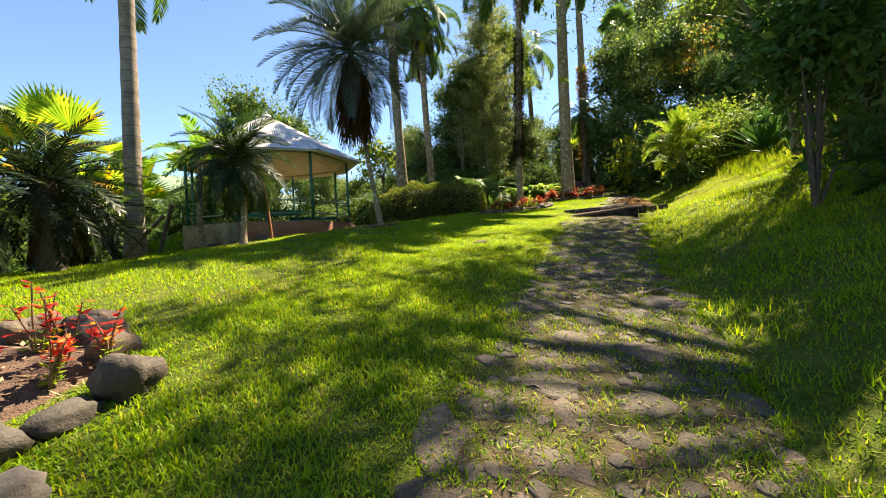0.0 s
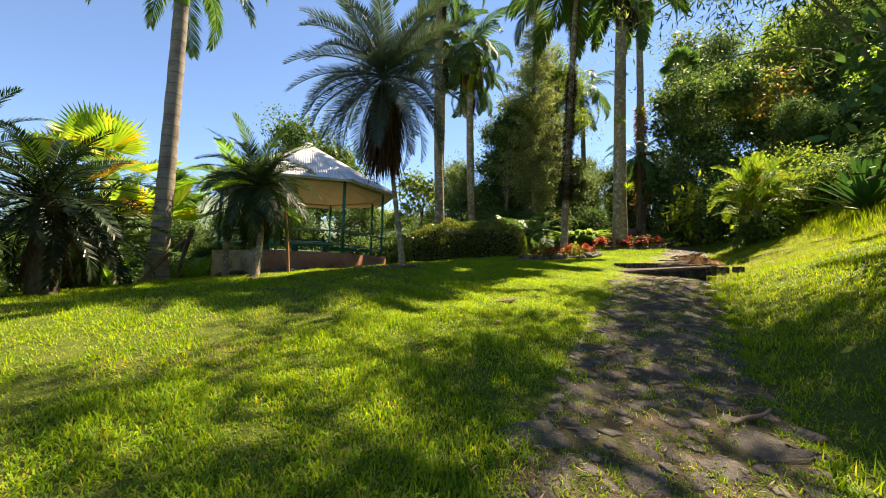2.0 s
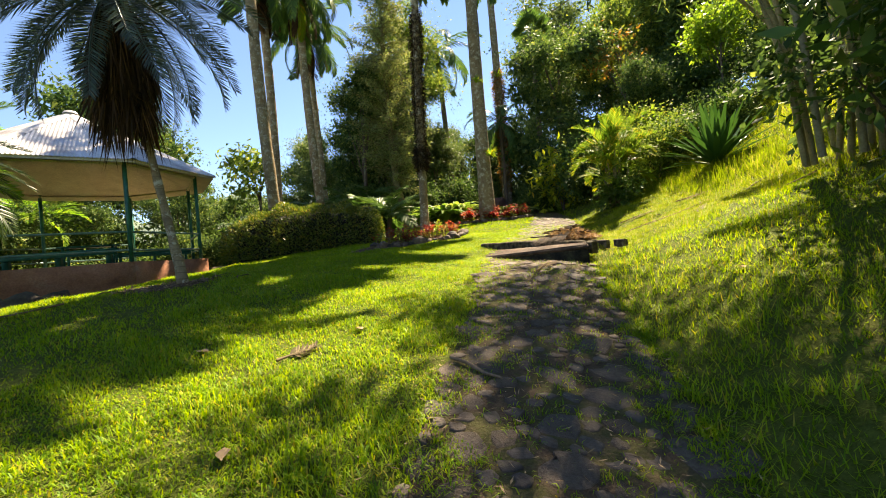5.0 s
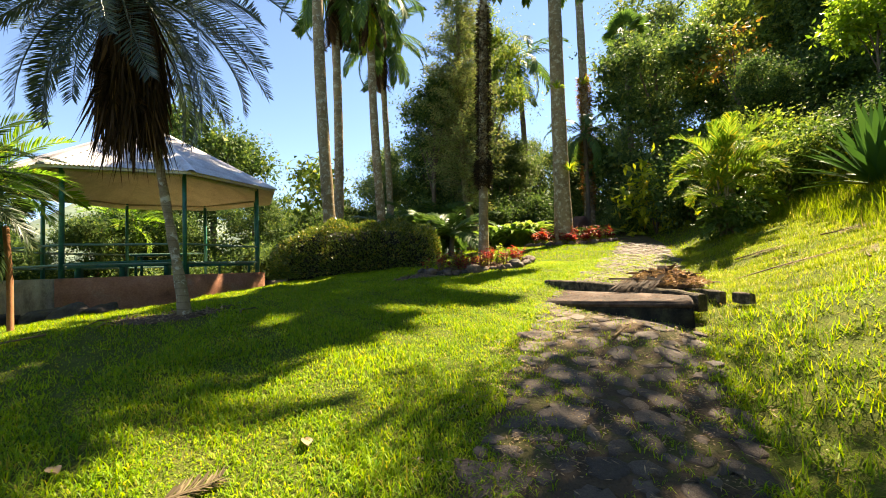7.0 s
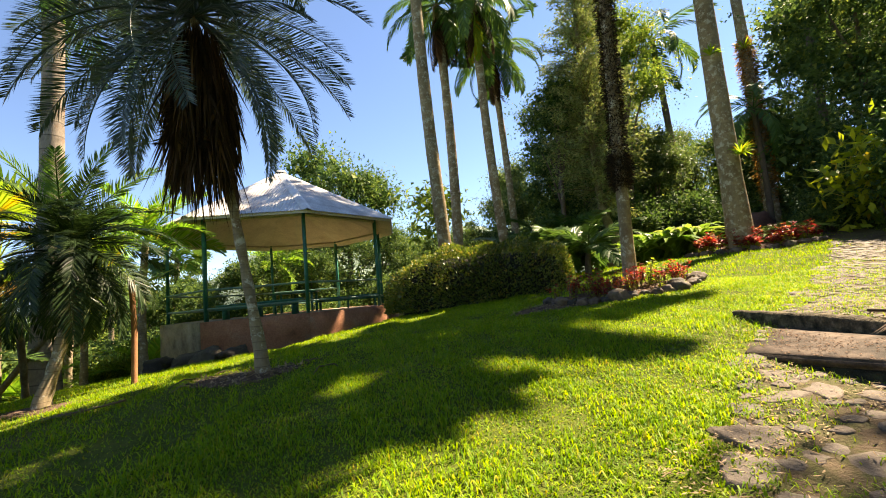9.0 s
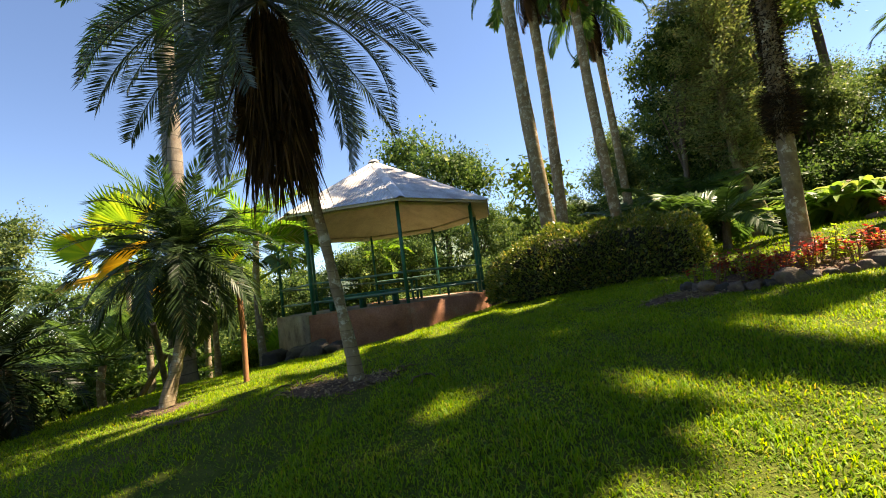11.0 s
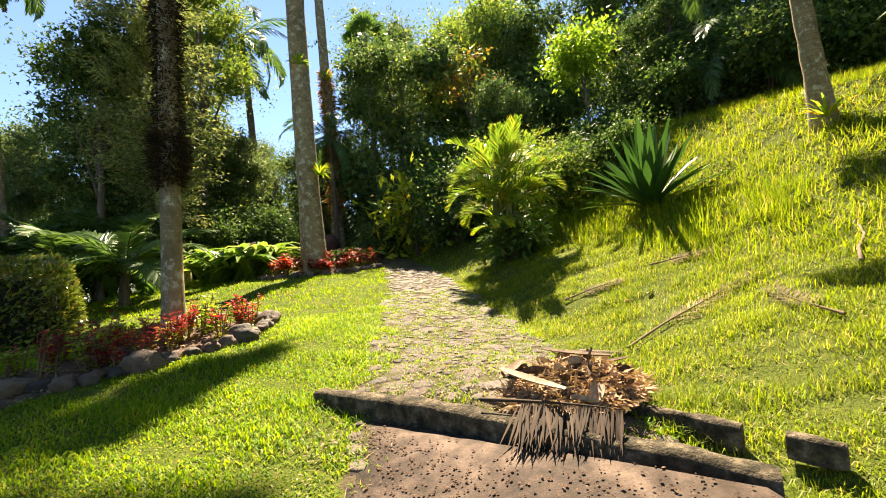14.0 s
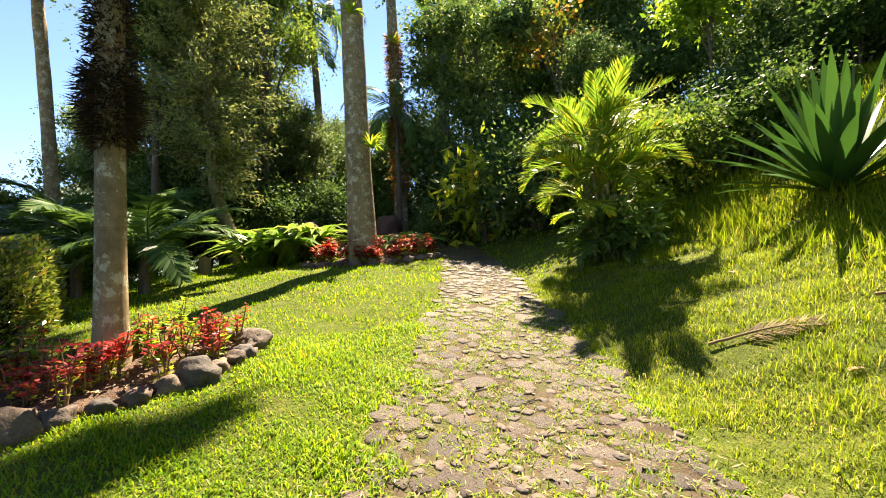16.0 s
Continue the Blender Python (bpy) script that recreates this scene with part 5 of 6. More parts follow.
for i in range(46):
    th = radians(rng.uniform(148, 325))
    q = rng.uniform(0.1, 1.5)
    b_ = np.array([q * math.cos(rng.uniform(0, 6.28)), q * math.sin(rng.uniform(0, 6.28)), -0.2])
    reach, hgt = rng.uniform(2.0, 6.0), rng.uniform(4.5, 8.5)
    d = np.array([math.cos(th), math.sin(th), 0])
    pts = []
    for u in np.linspace(0, 1, 9):
        pts.append(b_ + d * reach * u ** 1.7 + np.array([0, 0, hgt * (1 - (1 - u) ** 1.6) - 1.4 * u ** 4]))
    part("cane", Geo().tube(pts, np.linspace(0.045, 0.012, 9), 6, False), M["bamboo"], bam, smooth=True)
    for u in np.linspace(3, 8, 11):
        k = int(u)
        w = u - k
        tips.append(np.array(pts[k]) * (1 - w) + np.array(pts[min(8, k + 1)]) * w)
g = Geo()
tips = np.array(tips)
n = 26000
pk = tips[rng.integers(0, len(tips), n // 13)]
pk = pk + rng.normal(0, 0.38, pk.shape)
q = np.repeat(pk, 13, 0) + rng.normal(0, 0.13, (len(pk) * 13, 3))
al = unit(rng.normal(0, 0.6, (len(q), 3)) + np.array([0, 0, -0.55]))
g.leaves(q, al, unit(np.cross(al, rand_dirs(len(q)))), rng.uniform(0.14, 0.26, len(q)), rng.uniform(0.022, 0.04, len(q)))
part("foliage", g, M["tree"], bam, "dark narrow bamboo leaves")
make_shrub("shrub", 5.25, 6.0, 1.2, 3.6, "palm", "broad-leaved green shrub on the shady bank", 2600, 0.2, 79)
make_shrub("shrub", 7.7, 8.0, 1.7, 4.0, "tree", "dark shrub below the bamboo", 4200, 0.17, 80)
make_shrub("shrub", 7.2, 3.6, 1.6, 3.2, "tree", "dark shrub on the shady bank", 3000, 0.17, 85)
small_fern = fr("pygmy", 2, length=0.9, pitch=0, droop=60, n=34, leaf_len=0.24, leaf_w=0.03, vee=0.1, forward=62, hang=0.2, stem=0.012)
for i, (x, y) in enumerate(((5.4, 4.6), (6.0, 3.2))):
    palm("fern", x, y, (0, 0, 0.25), 0.05, 0.04, "bark", small_fern, 9, (50, 5), "green fern on the shady bank", seed=95 + i, category="fern", group="ferns on the bank")

# added shade tree on the bank, limbs over the lower path, mostly above the view
ov = thing("overhanging_tree", 11.2, 8.0, None, 0, "big tree added on the bank to shade the lower path", "tree")
base_z = gz(11.2, 8.0)
opts = catmull([(0, 0, -0.3), (-0.3, 0.1, 2.5), (-1.2, 0.6, 5.0), (-2.6, 1.4, 6.8)], 5)
g = Geo().tube(opts, np.linspace(0.3, 0.14, len(opts)), 10, False)
ob_l = []
# lumps sit sunward of the path and lawn patches they are to shade
for cx, cy, cz, k in ((-3.5, 5.5, 6.6, 1.2), (-3.8, 4.0, 6.4, 1.2), (-3.3, 7.5, 6.7, 0.7), (-5.4, 4.4, 6.6, 0.8), (-6.2, 3.2, 6.5, 0.7), (-7.9, 4.2, 6.8, 0.6), (-7.8, 2.7, 6.7, 0.6), (-2.6, 5.1, 6.4, 1.2), (-6.6, 0.8, 6.6, 0.7),
                      (-8.5, 2.0, 6.9, 0.6), (-6.9, 0.2, 6.7, 0.8), (-1.8, 1.6, 6.2, 0.9), (-6.5, 2.1, 6.7, 0.5), (-5.8, 1.9, 6.6, 0.5), (-5.7, 2.9, 6.6, 0.5), (-6.3, 1.3, 6.7, 0.5), (-7.1, 1.5, 6.8, 0.5), (-2.4, 3.5, 6.2, 1.2), (-3.5, 6.7, 6.8, 0.9), (-4.4, 6.9, 7.0, 0.5), (-2.5, 7.1, 6.6, 0.8), (-4.5, -0.8, 6.5, 0.9)):
    ob_l.append((cx, cy, cz, k * 1.15, k * 1.15, k * 0.6))
    g.tube([opts[-1], opts[-1] * 0.5 + np.array([cx, cy, cz]) * 0.5 + (0, 0, 0.35), (cx, cy, cz)], [0.1, 0.06, 0.02], 6, False)
part("trunk", g, M["bark"], ov, smooth=True)
part("crown", crown_geo(ob_l, 11500, 0.18, 88, inner=0.2), M["tree"], ov)

# ---- flower beds ----
def boulder(x, y, sx, sy, sz, mat="rock", label="rounded brown border stone", group="", turn=0.0, seed=0, z=None, sink=0.3, name="rock"):
    bm = bmesh.new()
    bmesh.ops.create_icosphere(bm, subdivisions=3, radius=1)
    off = Vector((seed * 3.1, seed * 1.7, seed))
    for v in bm.verts:
        c = v.co.copy()
        k = 1 + 0.42 * noise.noise(c * 1.2 + off) + 0.24 * noise.noise(c * 2.6 + off) + 0.07 * noise.noise(c * 8 + off)
        c = Vector([math.copysign(abs(t_) ** 0.8, t_) for t_ in c])
        v.co = Vector((c.x * sx, c.y * sy, c.z * sz)) * k
    bm.verts.index_update()
    g = Geo()
    g.add([v.co[:] for v in bm.verts], [[v.index for v in f.verts] for f in bm.faces])
    bm.free()
    ob = part(name, g, M[mat], smooth=True)
    ob.matrix_basis = pose(x, y, (gz(x, y) if z is None else z) + sz * (1 - 2 * sink), 0, 0, turn)
    return tagged(ob, label, "rock", group)


def leafy_stem(x, y, h, mat, label, seed, group, broad=0.07, tops=7, z=None, name="flowering_plant", low=None):
    r = np.random.default_rng(seed)
    p_ = thing(name, x, y, z, r.uniform(0, 360), label, "plant", group)
    gs, gl, gw = Geo(), Geo(), Geo()
    for i in range(r.integers(3, 6)):
        th = r.uniform(0, 6.28)
        e = np.array([0.12 * math.cos(th) * h * 2, 0.12 * math.sin(th) * h * 2, h * r.uniform(0.65, 1.1)])
        gs.tube([(0, 0, -0.03), e * 0.5 + r.normal(0, 0.015, 3), e], [0.009, 0.007, 0.004], 5, False)
        for tgt, k, lo, hi, wd in ((gl, tops + 8, 0.55, 1.02, broad), (gw, 5, 0.2, 0.6, broad * 0.9)):
            u = r.uniform(lo, hi, k)
            q = e[None] * u[:, None]
            a = r.uniform(0, 6.28, k)
            al = unit(np.stack([np.cos(a), np.sin(a), r.uniform(-0.25, 0.6, k)], 1))
            tgt.leaves(q, al, unit(np.cross(al, np.array([0, 0, 1.0]) + r.normal(0, 0.3, (k, 3)))), wd * r.uniform(0.7, 1.3, k), wd * 0.5)
    stem = part("stem", gs, M["stem"], p_)
    part("foliage", gl, M[mat], stem)
    part("lower_foliage", gw, M[low or "fan"], stem, "yellow-green lower leaves")
    return p_


def bed_soil(name, cx, cy, rx, ry, turn, label, h=0.1):
    g = Geo()
    v = []
    nr, na = 7, 30
    for i in range(nr):
        for j in range(na):
            a, q = 2 * math.pi * j / na, i / (nr - 1)
            lx, ly = rx * q * math.cos(a) * (1 + 0.07 * math.sin(3 * a)), ry * q * math.sin(a) * (1 + 0.06 * math.cos(4 * a))
            c, s_ = math.cos(radians(turn)), math.sin(radians(turn))
            X, Y = cx + lx * c - ly * s_, cy + lx * s_ + ly * c
            v.append((X, Y, gz(X, Y) + h * (1 - q ** 4) + 0.012 * math.sin(X * 31) * math.sin(Y * 27) - 0.02 * (q > 0.99)))
    i, j = np.meshgrid(np.arange(nr - 1), np.arange(na), indexing="ij")
    k = (j + 1) % na
    g.add(v, np.stack([i * na + j, (i + 1) * na + j, (i + 1) * na + k, i * na + k], -1).reshape(-1, 4))
    tagged(part(name, g, M["mulch"], smooth=True), label, "soil", kind="structure")


BEDS = [(2.75, 15.95, 1.4, 0.68, 22), (6.75, 22.1, 1.6, 0.75, -10), (-3.1, 2.35, 1.0, 0.85, 30)]
bed_soil("mulch_bed", *BEDS[0], "reddish mulch bed round the palm trunk")
bed_soil("mulch_bed", *BEDS[1], "mulch bed round the stout palm")
bed_soil("mulch_bed", *BEDS[2], "mulch bed with red-leaved plants at the lawn's edge")
r = np.random.default_rng(17)
def on_bed(bed, a, q):
    cx, cy, rx, ry, tn = bed
    lx, ly = rx * q * math.cos(a), ry * q * math.sin(a)
    c, s_ = math.cos(radians(tn)), math.sin(radians(tn))
    return cx + lx * c - ly * s_, cy + lx * s_ + ly * c


for i in range(22):
    a = -2.85 + i * 0.16
    x, y = on_bed(BEDS[0], a - 0.1, 1.0)
    big_ = i % 5 == 2
    k = r.uniform(0.85, 1.2)
    boulder(x, y, (0.17 if big_ else 0.1) * k, (0.12 if big_ else 0.09) * k, (0.11 if big_ else 0.08) * k, "rock" if i % 3 else "dark_rock", "rounded river stone edging the flower bed" if i % 3 else "dark mossy stone edging the flower bed", "stones of the bed edge", r.uniform(0, 180), i)
for i in range(62):
    a, q = r.uniform(0, 6.28), math.sqrt(r.uniform(0.06, 0.85))
    x, y = on_bed(BEDS[0], a, q)
    leafy_stem(x, y, r.uniform(0.28, 0.5), ("pink", "red", "fan")[0 if r.uniform() < 0.4 else (1 if r.uniform() < 0.45 else 2)], "red-leaved bedding plant on thin stems", 100 + i, "bedding plants")
for i in range(26):
    a, q = r.uniform(3.0, 6.4), math.sqrt(r.uniform(0.1, 0.95))
    x, y = on_bed(BEDS[1], a, q)
    leafy_stem(x, y, r.uniform(0.35, 0.6), "pink" if r.uniform() < 0.75 else "red", "red-leaved bedding plant by the stout palm", 200 + i, "bedding plants at the far bed", 0.13)
for i in range(12):
    x, y = on_bed(BEDS[1], 3.4 + i * 0.26, 1.02)
    boulder(x, y, 0.15, 0.12, 0.09, "rock", "small stone edging the far flower bed", "stones of the far bed edge", r.uniform(0, 180), 40 + i)
for i, (x, y, sx, sy, sz, m_, tn) in enumerate(((-1.86, 2.45, 0.17, 0.14, 0.15, "rock", 20), (-2.3, 2.95, 0.16, 0.13, 0.12, "rock", 60), (-2.62, 3.25, 0.15, 0.14, 0.14, "dark_rock", 30), (-2.85, 3.45, 0.2, 0.15, 0.14, "rock", 0),
        (-1.95, 2.15, 0.2, 0.1, 0.07, "dark_rock", 80), (-2.1, 1.85, 0.2, 0.12, 0.12, "dark_rock", 40), (-1.72, 1.5, 0.2, 0.15, 0.13, "dark_rock", 10), (-2.15, 1.62, 0.2, 0.14, 0.15, "dark_rock", 70), (-3.2, 3.3, 0.2, 0.16, 0.15, "rock", 40))):
    boulder(x, y, sx, sy, sz, m_, "smooth brown boulder edging the corner bed" if m_ == "rock" else "dark rock edging the corner bed", "stones of the corner bed", tn, 60 + i)
for i, (x, y, h) in enumerate(((-2.32, 2.45, 0.42), (-2.5, 2.75, 0.5), (-2.2, 2.75, 0.36), (-2.8, 2.9, 0.52), (-2.75, 2.45, 0.45), (-3.1, 2.6, 0.5))):
    leafy_stem(x, y, h, "red", "poinsettia-like plant with scarlet leaves", 300 + i, "red plants at the corner", 0.075, 2)
boulder(5.9, 27.2, 0.55, 0.45, 0.6, "red_rock", "large reddish boulder beyond the palms", "red boulders", 0, 81, sink=0.2, name="boulder")
boulder(9.0, 28.2, 0.6, 0.5, 0.65, "red_rock", "large reddish boulder behind the slim palm", "red boulders", 50, 82, sink=0.2, name="boulder")

# dry leaves on the mulch
g = Geo()
for cx, cy, rx, ry, tn in BEDS + [(1.55, 15.0, 0.75, 0.35, 35), (-1.85, 11.6, 0.75, 0.3, 20)]:
    n = 420
    a, q = r.uniform(0, 6.28, n), np.sqrt(r.uniform(0, 1, n))
    lx, ly, c, s_ = rx * q * np.cos(a), ry * q * np.sin(a), math.cos(radians(tn)), math.sin(radians(tn))
    px, py = cx + lx * c - ly * s_, cy + lx * s_ + ly * c
    al = unit(np.stack([r.normal(size=n), r.normal(size=n), r.normal(0, 0.3, n)], 1))
    g.leaves(np.stack([px, py, ground_z(px, py) + (0.1 if rx > 0.8 else 0.03) * (1 - q ** 4) + 0.015], 1), al, unit(np.cross(al, (0, 0, 1.0))), r.uniform(0.03, 0.1, n), r.uniform(0.012, 0.035, n))
tagged(part("mulch_litter", g, M["chaff"]), "curled dry leaves scattered over the flower beds", "litter", kind="stuff")
for i, (x, y, sx, sy, sz) in enumerate(((-6.6, 15.4, 0.4, 0.3, 0.26), (-7.4, 15.6, 0.45, 0.3, 0.25), (-5.9, 15.5, 0.35, 0.25, 0.2), (-8.2, 15.4, 0.4, 0.3, 0.28), (-9.0, 15.9, 0.4, 0.35, 0.3))):
    boulder(x, y, sx, sy, sz, "dark_rock", "dark mossy rock at the foot of the pavilion", "rocks below the pavilion", i * 37.0, 90 + i)

# strap-leaved lilies
def lily(x, y, n, size, label, seed, group="strap-leaved lilies"):
    r = np.random.default_rng(seed)
    l_ = thing("lily", x, y, None, 0, label, "plant", group)
    g = Geo()
    for i in range(n):
        th, el, L = r.uniform(0, 6.28), radians(r.uniform(48, 84)), size * r.uniform(0.7, 1.15)
        b_ = np.array([r.normal(0, 0.12), r.normal(0, 0.12), 0.0])
        c, s_ = math.cos(th), math.sin(th)
        v = []
        for u in np.linspace(0, 1, 6):
            w = 0.075 * size * (0.5 + 1.9 * u - 2.35 * u * u)
            h = L * u * math.cos(el) + 0.25 * L * u ** 3
            z = L * u * math.sin(el) - 0.62 * L * u ** 2.4
            for sd in (-1, 0, 1):
                v.append(b_ + np.array([h * c - sd * w * s_, h * s_ + sd * w * c, z + abs(sd) * 0.3 * w]))
        k, j = np.meshgrid(np.arange(5), np.arange(2), indexing="ij")
        g.add(v, np.stack([k * 3 + j, k * 3 + j + 1, (k + 1) * 3 + j + 1, (k + 1) * 3 + j], -1).reshape(-1, 4))
    part("foliage", g, M["lily"], l_, smooth=True)


for i, (x, y, n, sz) in enumerate(((4.2, 23.7, 70, 1.9), (4.9, 23.3, 70, 1.9), (5.6, 23.5, 70, 1.9), (5.3, 24.9, 60, 2.0), (4.6, 25.1, 60, 1.9), (7.8, 22.8, 55, 1.2), (8.3, 23.4, 55, 1.2), (7.3, 23.2, 50, 1.2), (11.0, 24.2, 36, 1.0))):
    lily(x, y, n, sz, "clump of glossy arching strap leaves", 400 + i)

# ---- litter by the steps ----
pile = thing("husk_heap", 5.25, 12.0, None, 0, "heap of dry reddish palm husks and chaff", "debris")
g = Geo()
n = 4200
q, th = np.sqrt(rng.uniform(0, 1, n)), rng.uniform(0, 6.28, n)
pos = np.stack([0.58 * q * np.cos(th), 0.46 * q * np.sin(th), 0.24 * (1 - q ** 1.6) * rng.uniform(0.5, 1.0, n) + 0.02], 1)
al = unit(np.stack([rng.normal(size=n), rng.normal(size=n), rng.normal(0, 0.35, n)], 1))
g.leaves(pos, al, unit(np.cross(al, rand_dirs(n))), rng.uniform(0.03, 0.11, n), rng.uniform(0.01, 0.026, n))
part("chaff", g, M["chaff"], pile)
g = Geo()
v = []
for i in range(9):
    for j in range(18):
        a, u = j / 18 * 6.283, i / 8
        v.append((0.55 * u * math.cos(a), 0.44 * u * math.sin(a), 0.2 * (1 - u ** 1.7) - 0.03 * (u == 1) + 0.02 * math.sin(i * 5 + j * 3)))
i, j = np.meshgrid(np.arange(8), np.arange(18), indexing="ij")
g.add(v, np.stack([i * 18 + j, (i + 1) * 18 + j, (i + 1) * 18 + (j + 1) % 18, i * 18 + (j + 1) % 18], -1).reshape(-1, 4))
part("core", g, M["mulch"], pile)


for i in range(16):
    a, q = rng.uniform(0, 6.28), 0.45 * math.sqrt(rng.uniform(0, 1))
    L, w = rng.uniform(0.1, 0.24), rng.uniform(0.05, 0.09)
    g = Geo()
    v = []
    for u in np.linspace(0, 1, 6):
        for e in np.linspace(-1.9, 1.9, 6):
            ww = w * (0.35 + 0.65 * math.sin(math.pi * (0.1 + 0.8 * u)))
            v.append((L * (u - 0.5), ww * math.sin(e) * 0.6, ww * (1 - math.cos(e)) * 0.5 + 0.1 * L * (u - 0.5) ** 2))
    k, j = np.meshgrid(np.arange(5), np.arange(5), indexing="ij")
    g.add(v, np.stack([k * 6 + j, k * 6 + j + 1, (k + 1) * 6 + j + 1, (k + 1) * 6 + j], -1).reshape(-1, 4))
    ob = part("husk", g, M["mulch" if i % 3 else "husk"], pile, "curled dry palm husk", True)
    ob.matrix_basis = pose(q * math.cos(a) * 1.1, q * math.sin(a), 0.22 * (1 - (q / 0.55) ** 1.6) + 0.01, rng.uniform(-40, 40), rng.uniform(-35, 35), rng.uniform(0, 360))


def sheath(x, y, z, turn, L, w, mat, label, tilt=0):
    s_ = thing("palm_sheath", x, y, z, turn, label, "debris", "dry palm sheaths")
    g = Geo()
    v = []
    for u in np.linspace(0, 1, 9):
        for a in np.linspace(-1, 1, 5):
            ww = w * (0.35 + 1.4 * u * (1 - u) * 1.6)
            v.append((L * (u - 0.5), a * ww / 2, 0.03 + 0.25 * ww * (a * a) + 0.12 * L * (u - 0.5) ** 2))
    k, j = np.meshgrid(np.arange(8), np.arange(4), indexing="ij")
    g.add(v, np.stack([k * 5 + j, k * 5 + j + 1, (k + 1) * 5 + j + 1, (k + 1) * 5 + j], -1).reshape(-1, 4))
    part("husk", g, M[mat], s_, smooth=True)


sheath(4.82, 12.0, 2.38, -98, 0.7, 0.1, "husk", "pale dry palm sheath leaning on the heap")
sheath(5.0, 12.35, 2.36, 30, 0.5, 0.1, "wood", "brown dry palm sheath on the heap")
sheath(5.3, 12.0, 2.46, 100, 0.55, 0.09, "wood", "brown dry palm sheath on the heap")
sheath(5.6, 12.0, 2.34, -20, 0.45, 0.08, "wood", "brown dry palm sheath on the heap")


def fallen_frond(x, y, turn, L, label, leaf=0.3, z=None, n=44, oneside=False, lift=0.05):
    f_ = thing("fallen_frond", x, y, z, turn, label, "palm frond", "fallen fronds")
    g = Geo()
    s_ = np.linspace(0, 1, 12)
    px, py = L * s_, 0.1 * L * np.sin(s_ * 2)
    c, sn = math.cos(radians(turn)), math.sin(radians(turn))
    base_z = gz(x, y) if z is None else z
    def zz(a, b2):
        return (float(ground_z(x + a * c - b2 * sn, y + a * sn + b2 * c)[0]) - base_z if z is None else 0.0)
    pts = np.array([(a, b2, zz(a, b2) + lift) for a, b2 in zip(px, py)])
    g.tube(pts, 0.014 * (1.1 - s_), 5, False)
    for i in range(n):
        u = 0.3 + 0.7 * i / n
        b_ = np.array([np.interp(u, s_, pts[:, k]) for k in range(3)])
        for sd in ((-1,) if oneside else (-1, 1)):
            l_ = leaf * (1.15 - 0.6 * u) * rng.uniform(0.8, 1.1)
            ang = radians(rng.uniform(35, 55)) if not oneside else radians(rng.uniform(65, 95))
            e2 = b_[:2] + l_ * np.array([math.cos(ang), sd * math.sin(ang)])
            e = np.array([e2[0], e2[1], zz(*e2) + (rng.uniform(-0.16, -0.04) if oneside else rng.uniform(0.02, 0.07))])
            d = e - b_
            g.leaves(b_[None], unit(d)[None], unit(np.cross(d, (0, 0, 1.0)))[None], np.linalg.norm(d), 0.014 if not oneside else 0.018)
    tagged(part("frond_blade", g, M["dark_frond" if oneside else "dead"], f_), kind="stuff")


fallen_frond(4.5, 12.12, -66, 0.85, "dark dry frond lying over the kerb", 0.42, 2.29, 90, True, 0.05)
fallen_frond(6.62, 12.47, -20, 1.85, "long dry brown palm frond on the grass bank", 0.3)
fallen_frond(7.75, 14.2, -50, 0.8, "short dry frond on the grass bank", 0.25)
fallen_frond(8.85, 13.5, -70, 0.8, "grey dry frond on the grass bank", 0.25)
fallen_frond(3.75, 10.05, 35, 0.5, "small dry frond on the stones", 0.22, lift=0.04)
fallen_frond(7.3, 11.0, 40, 1.0, "dry palm frond at the foot of the bank", 0.25)
fallen_frond(0.55, 7.7, 40, 0.4, "wisp of dry frond on the lawn", 0.15, lift=0.03)
fallen_frond(-2.9, 10.9, 200, 0.9, "bent dry frond by the palm", 0.2)


def stick(x, y, turn, L, rad, label, mat="wood", dz=0.02, name="stick"):
    ob = part(name, Geo().tube([(-L / 2, 0, 0), (-L / 6, 0.02 * L, 0.01), (L / 5, -0.03 * L, 0.005), (L / 2, 0.02 * L, 0.015)], [rad, rad * 0.9, rad * 0.8, rad * 0.5], 7), M[mat], smooth=True)
    ob.matrix_basis = pose(x, y, gz(x, y) + dz + rad, 0, math.degrees(-math.atan2(gz(x + math.cos(radians(turn)), y + math.sin(radians(turn))) - gz(x, y), 1)), turn)
    tagged(ob, label, "stick", "fallen sticks")


stick(2.3, 4.62, 28, 0.42, 0.02, "pale broken stick on the stones")
stick(2.05, 7.2, -55, 0.5, 0.016, "thin twig on the path")
stick(8.9, 11.2, 10, 0.9, 0.02, "dry branch on the grass bank")
stick(5.7, 12.0, 25, 0.4, 0.018, "dry stick beside the heap")
stick(4.1, 10.4, 40, 0.25, 0.008, "thin dry twig on the stones")
stick(7.9, 9.7, -30, 1.0, 0.016, "thin dry branch on the grass bank")
pl = thing("plank", 6.5, 12.7, None, -72, "short weathered dark board lying in the grass", "plank")
part("board", Geo().box((-0.24, -0.05, 0.0), (0.24, 0.05, 0.055), 0.008), M["bark"], pl)
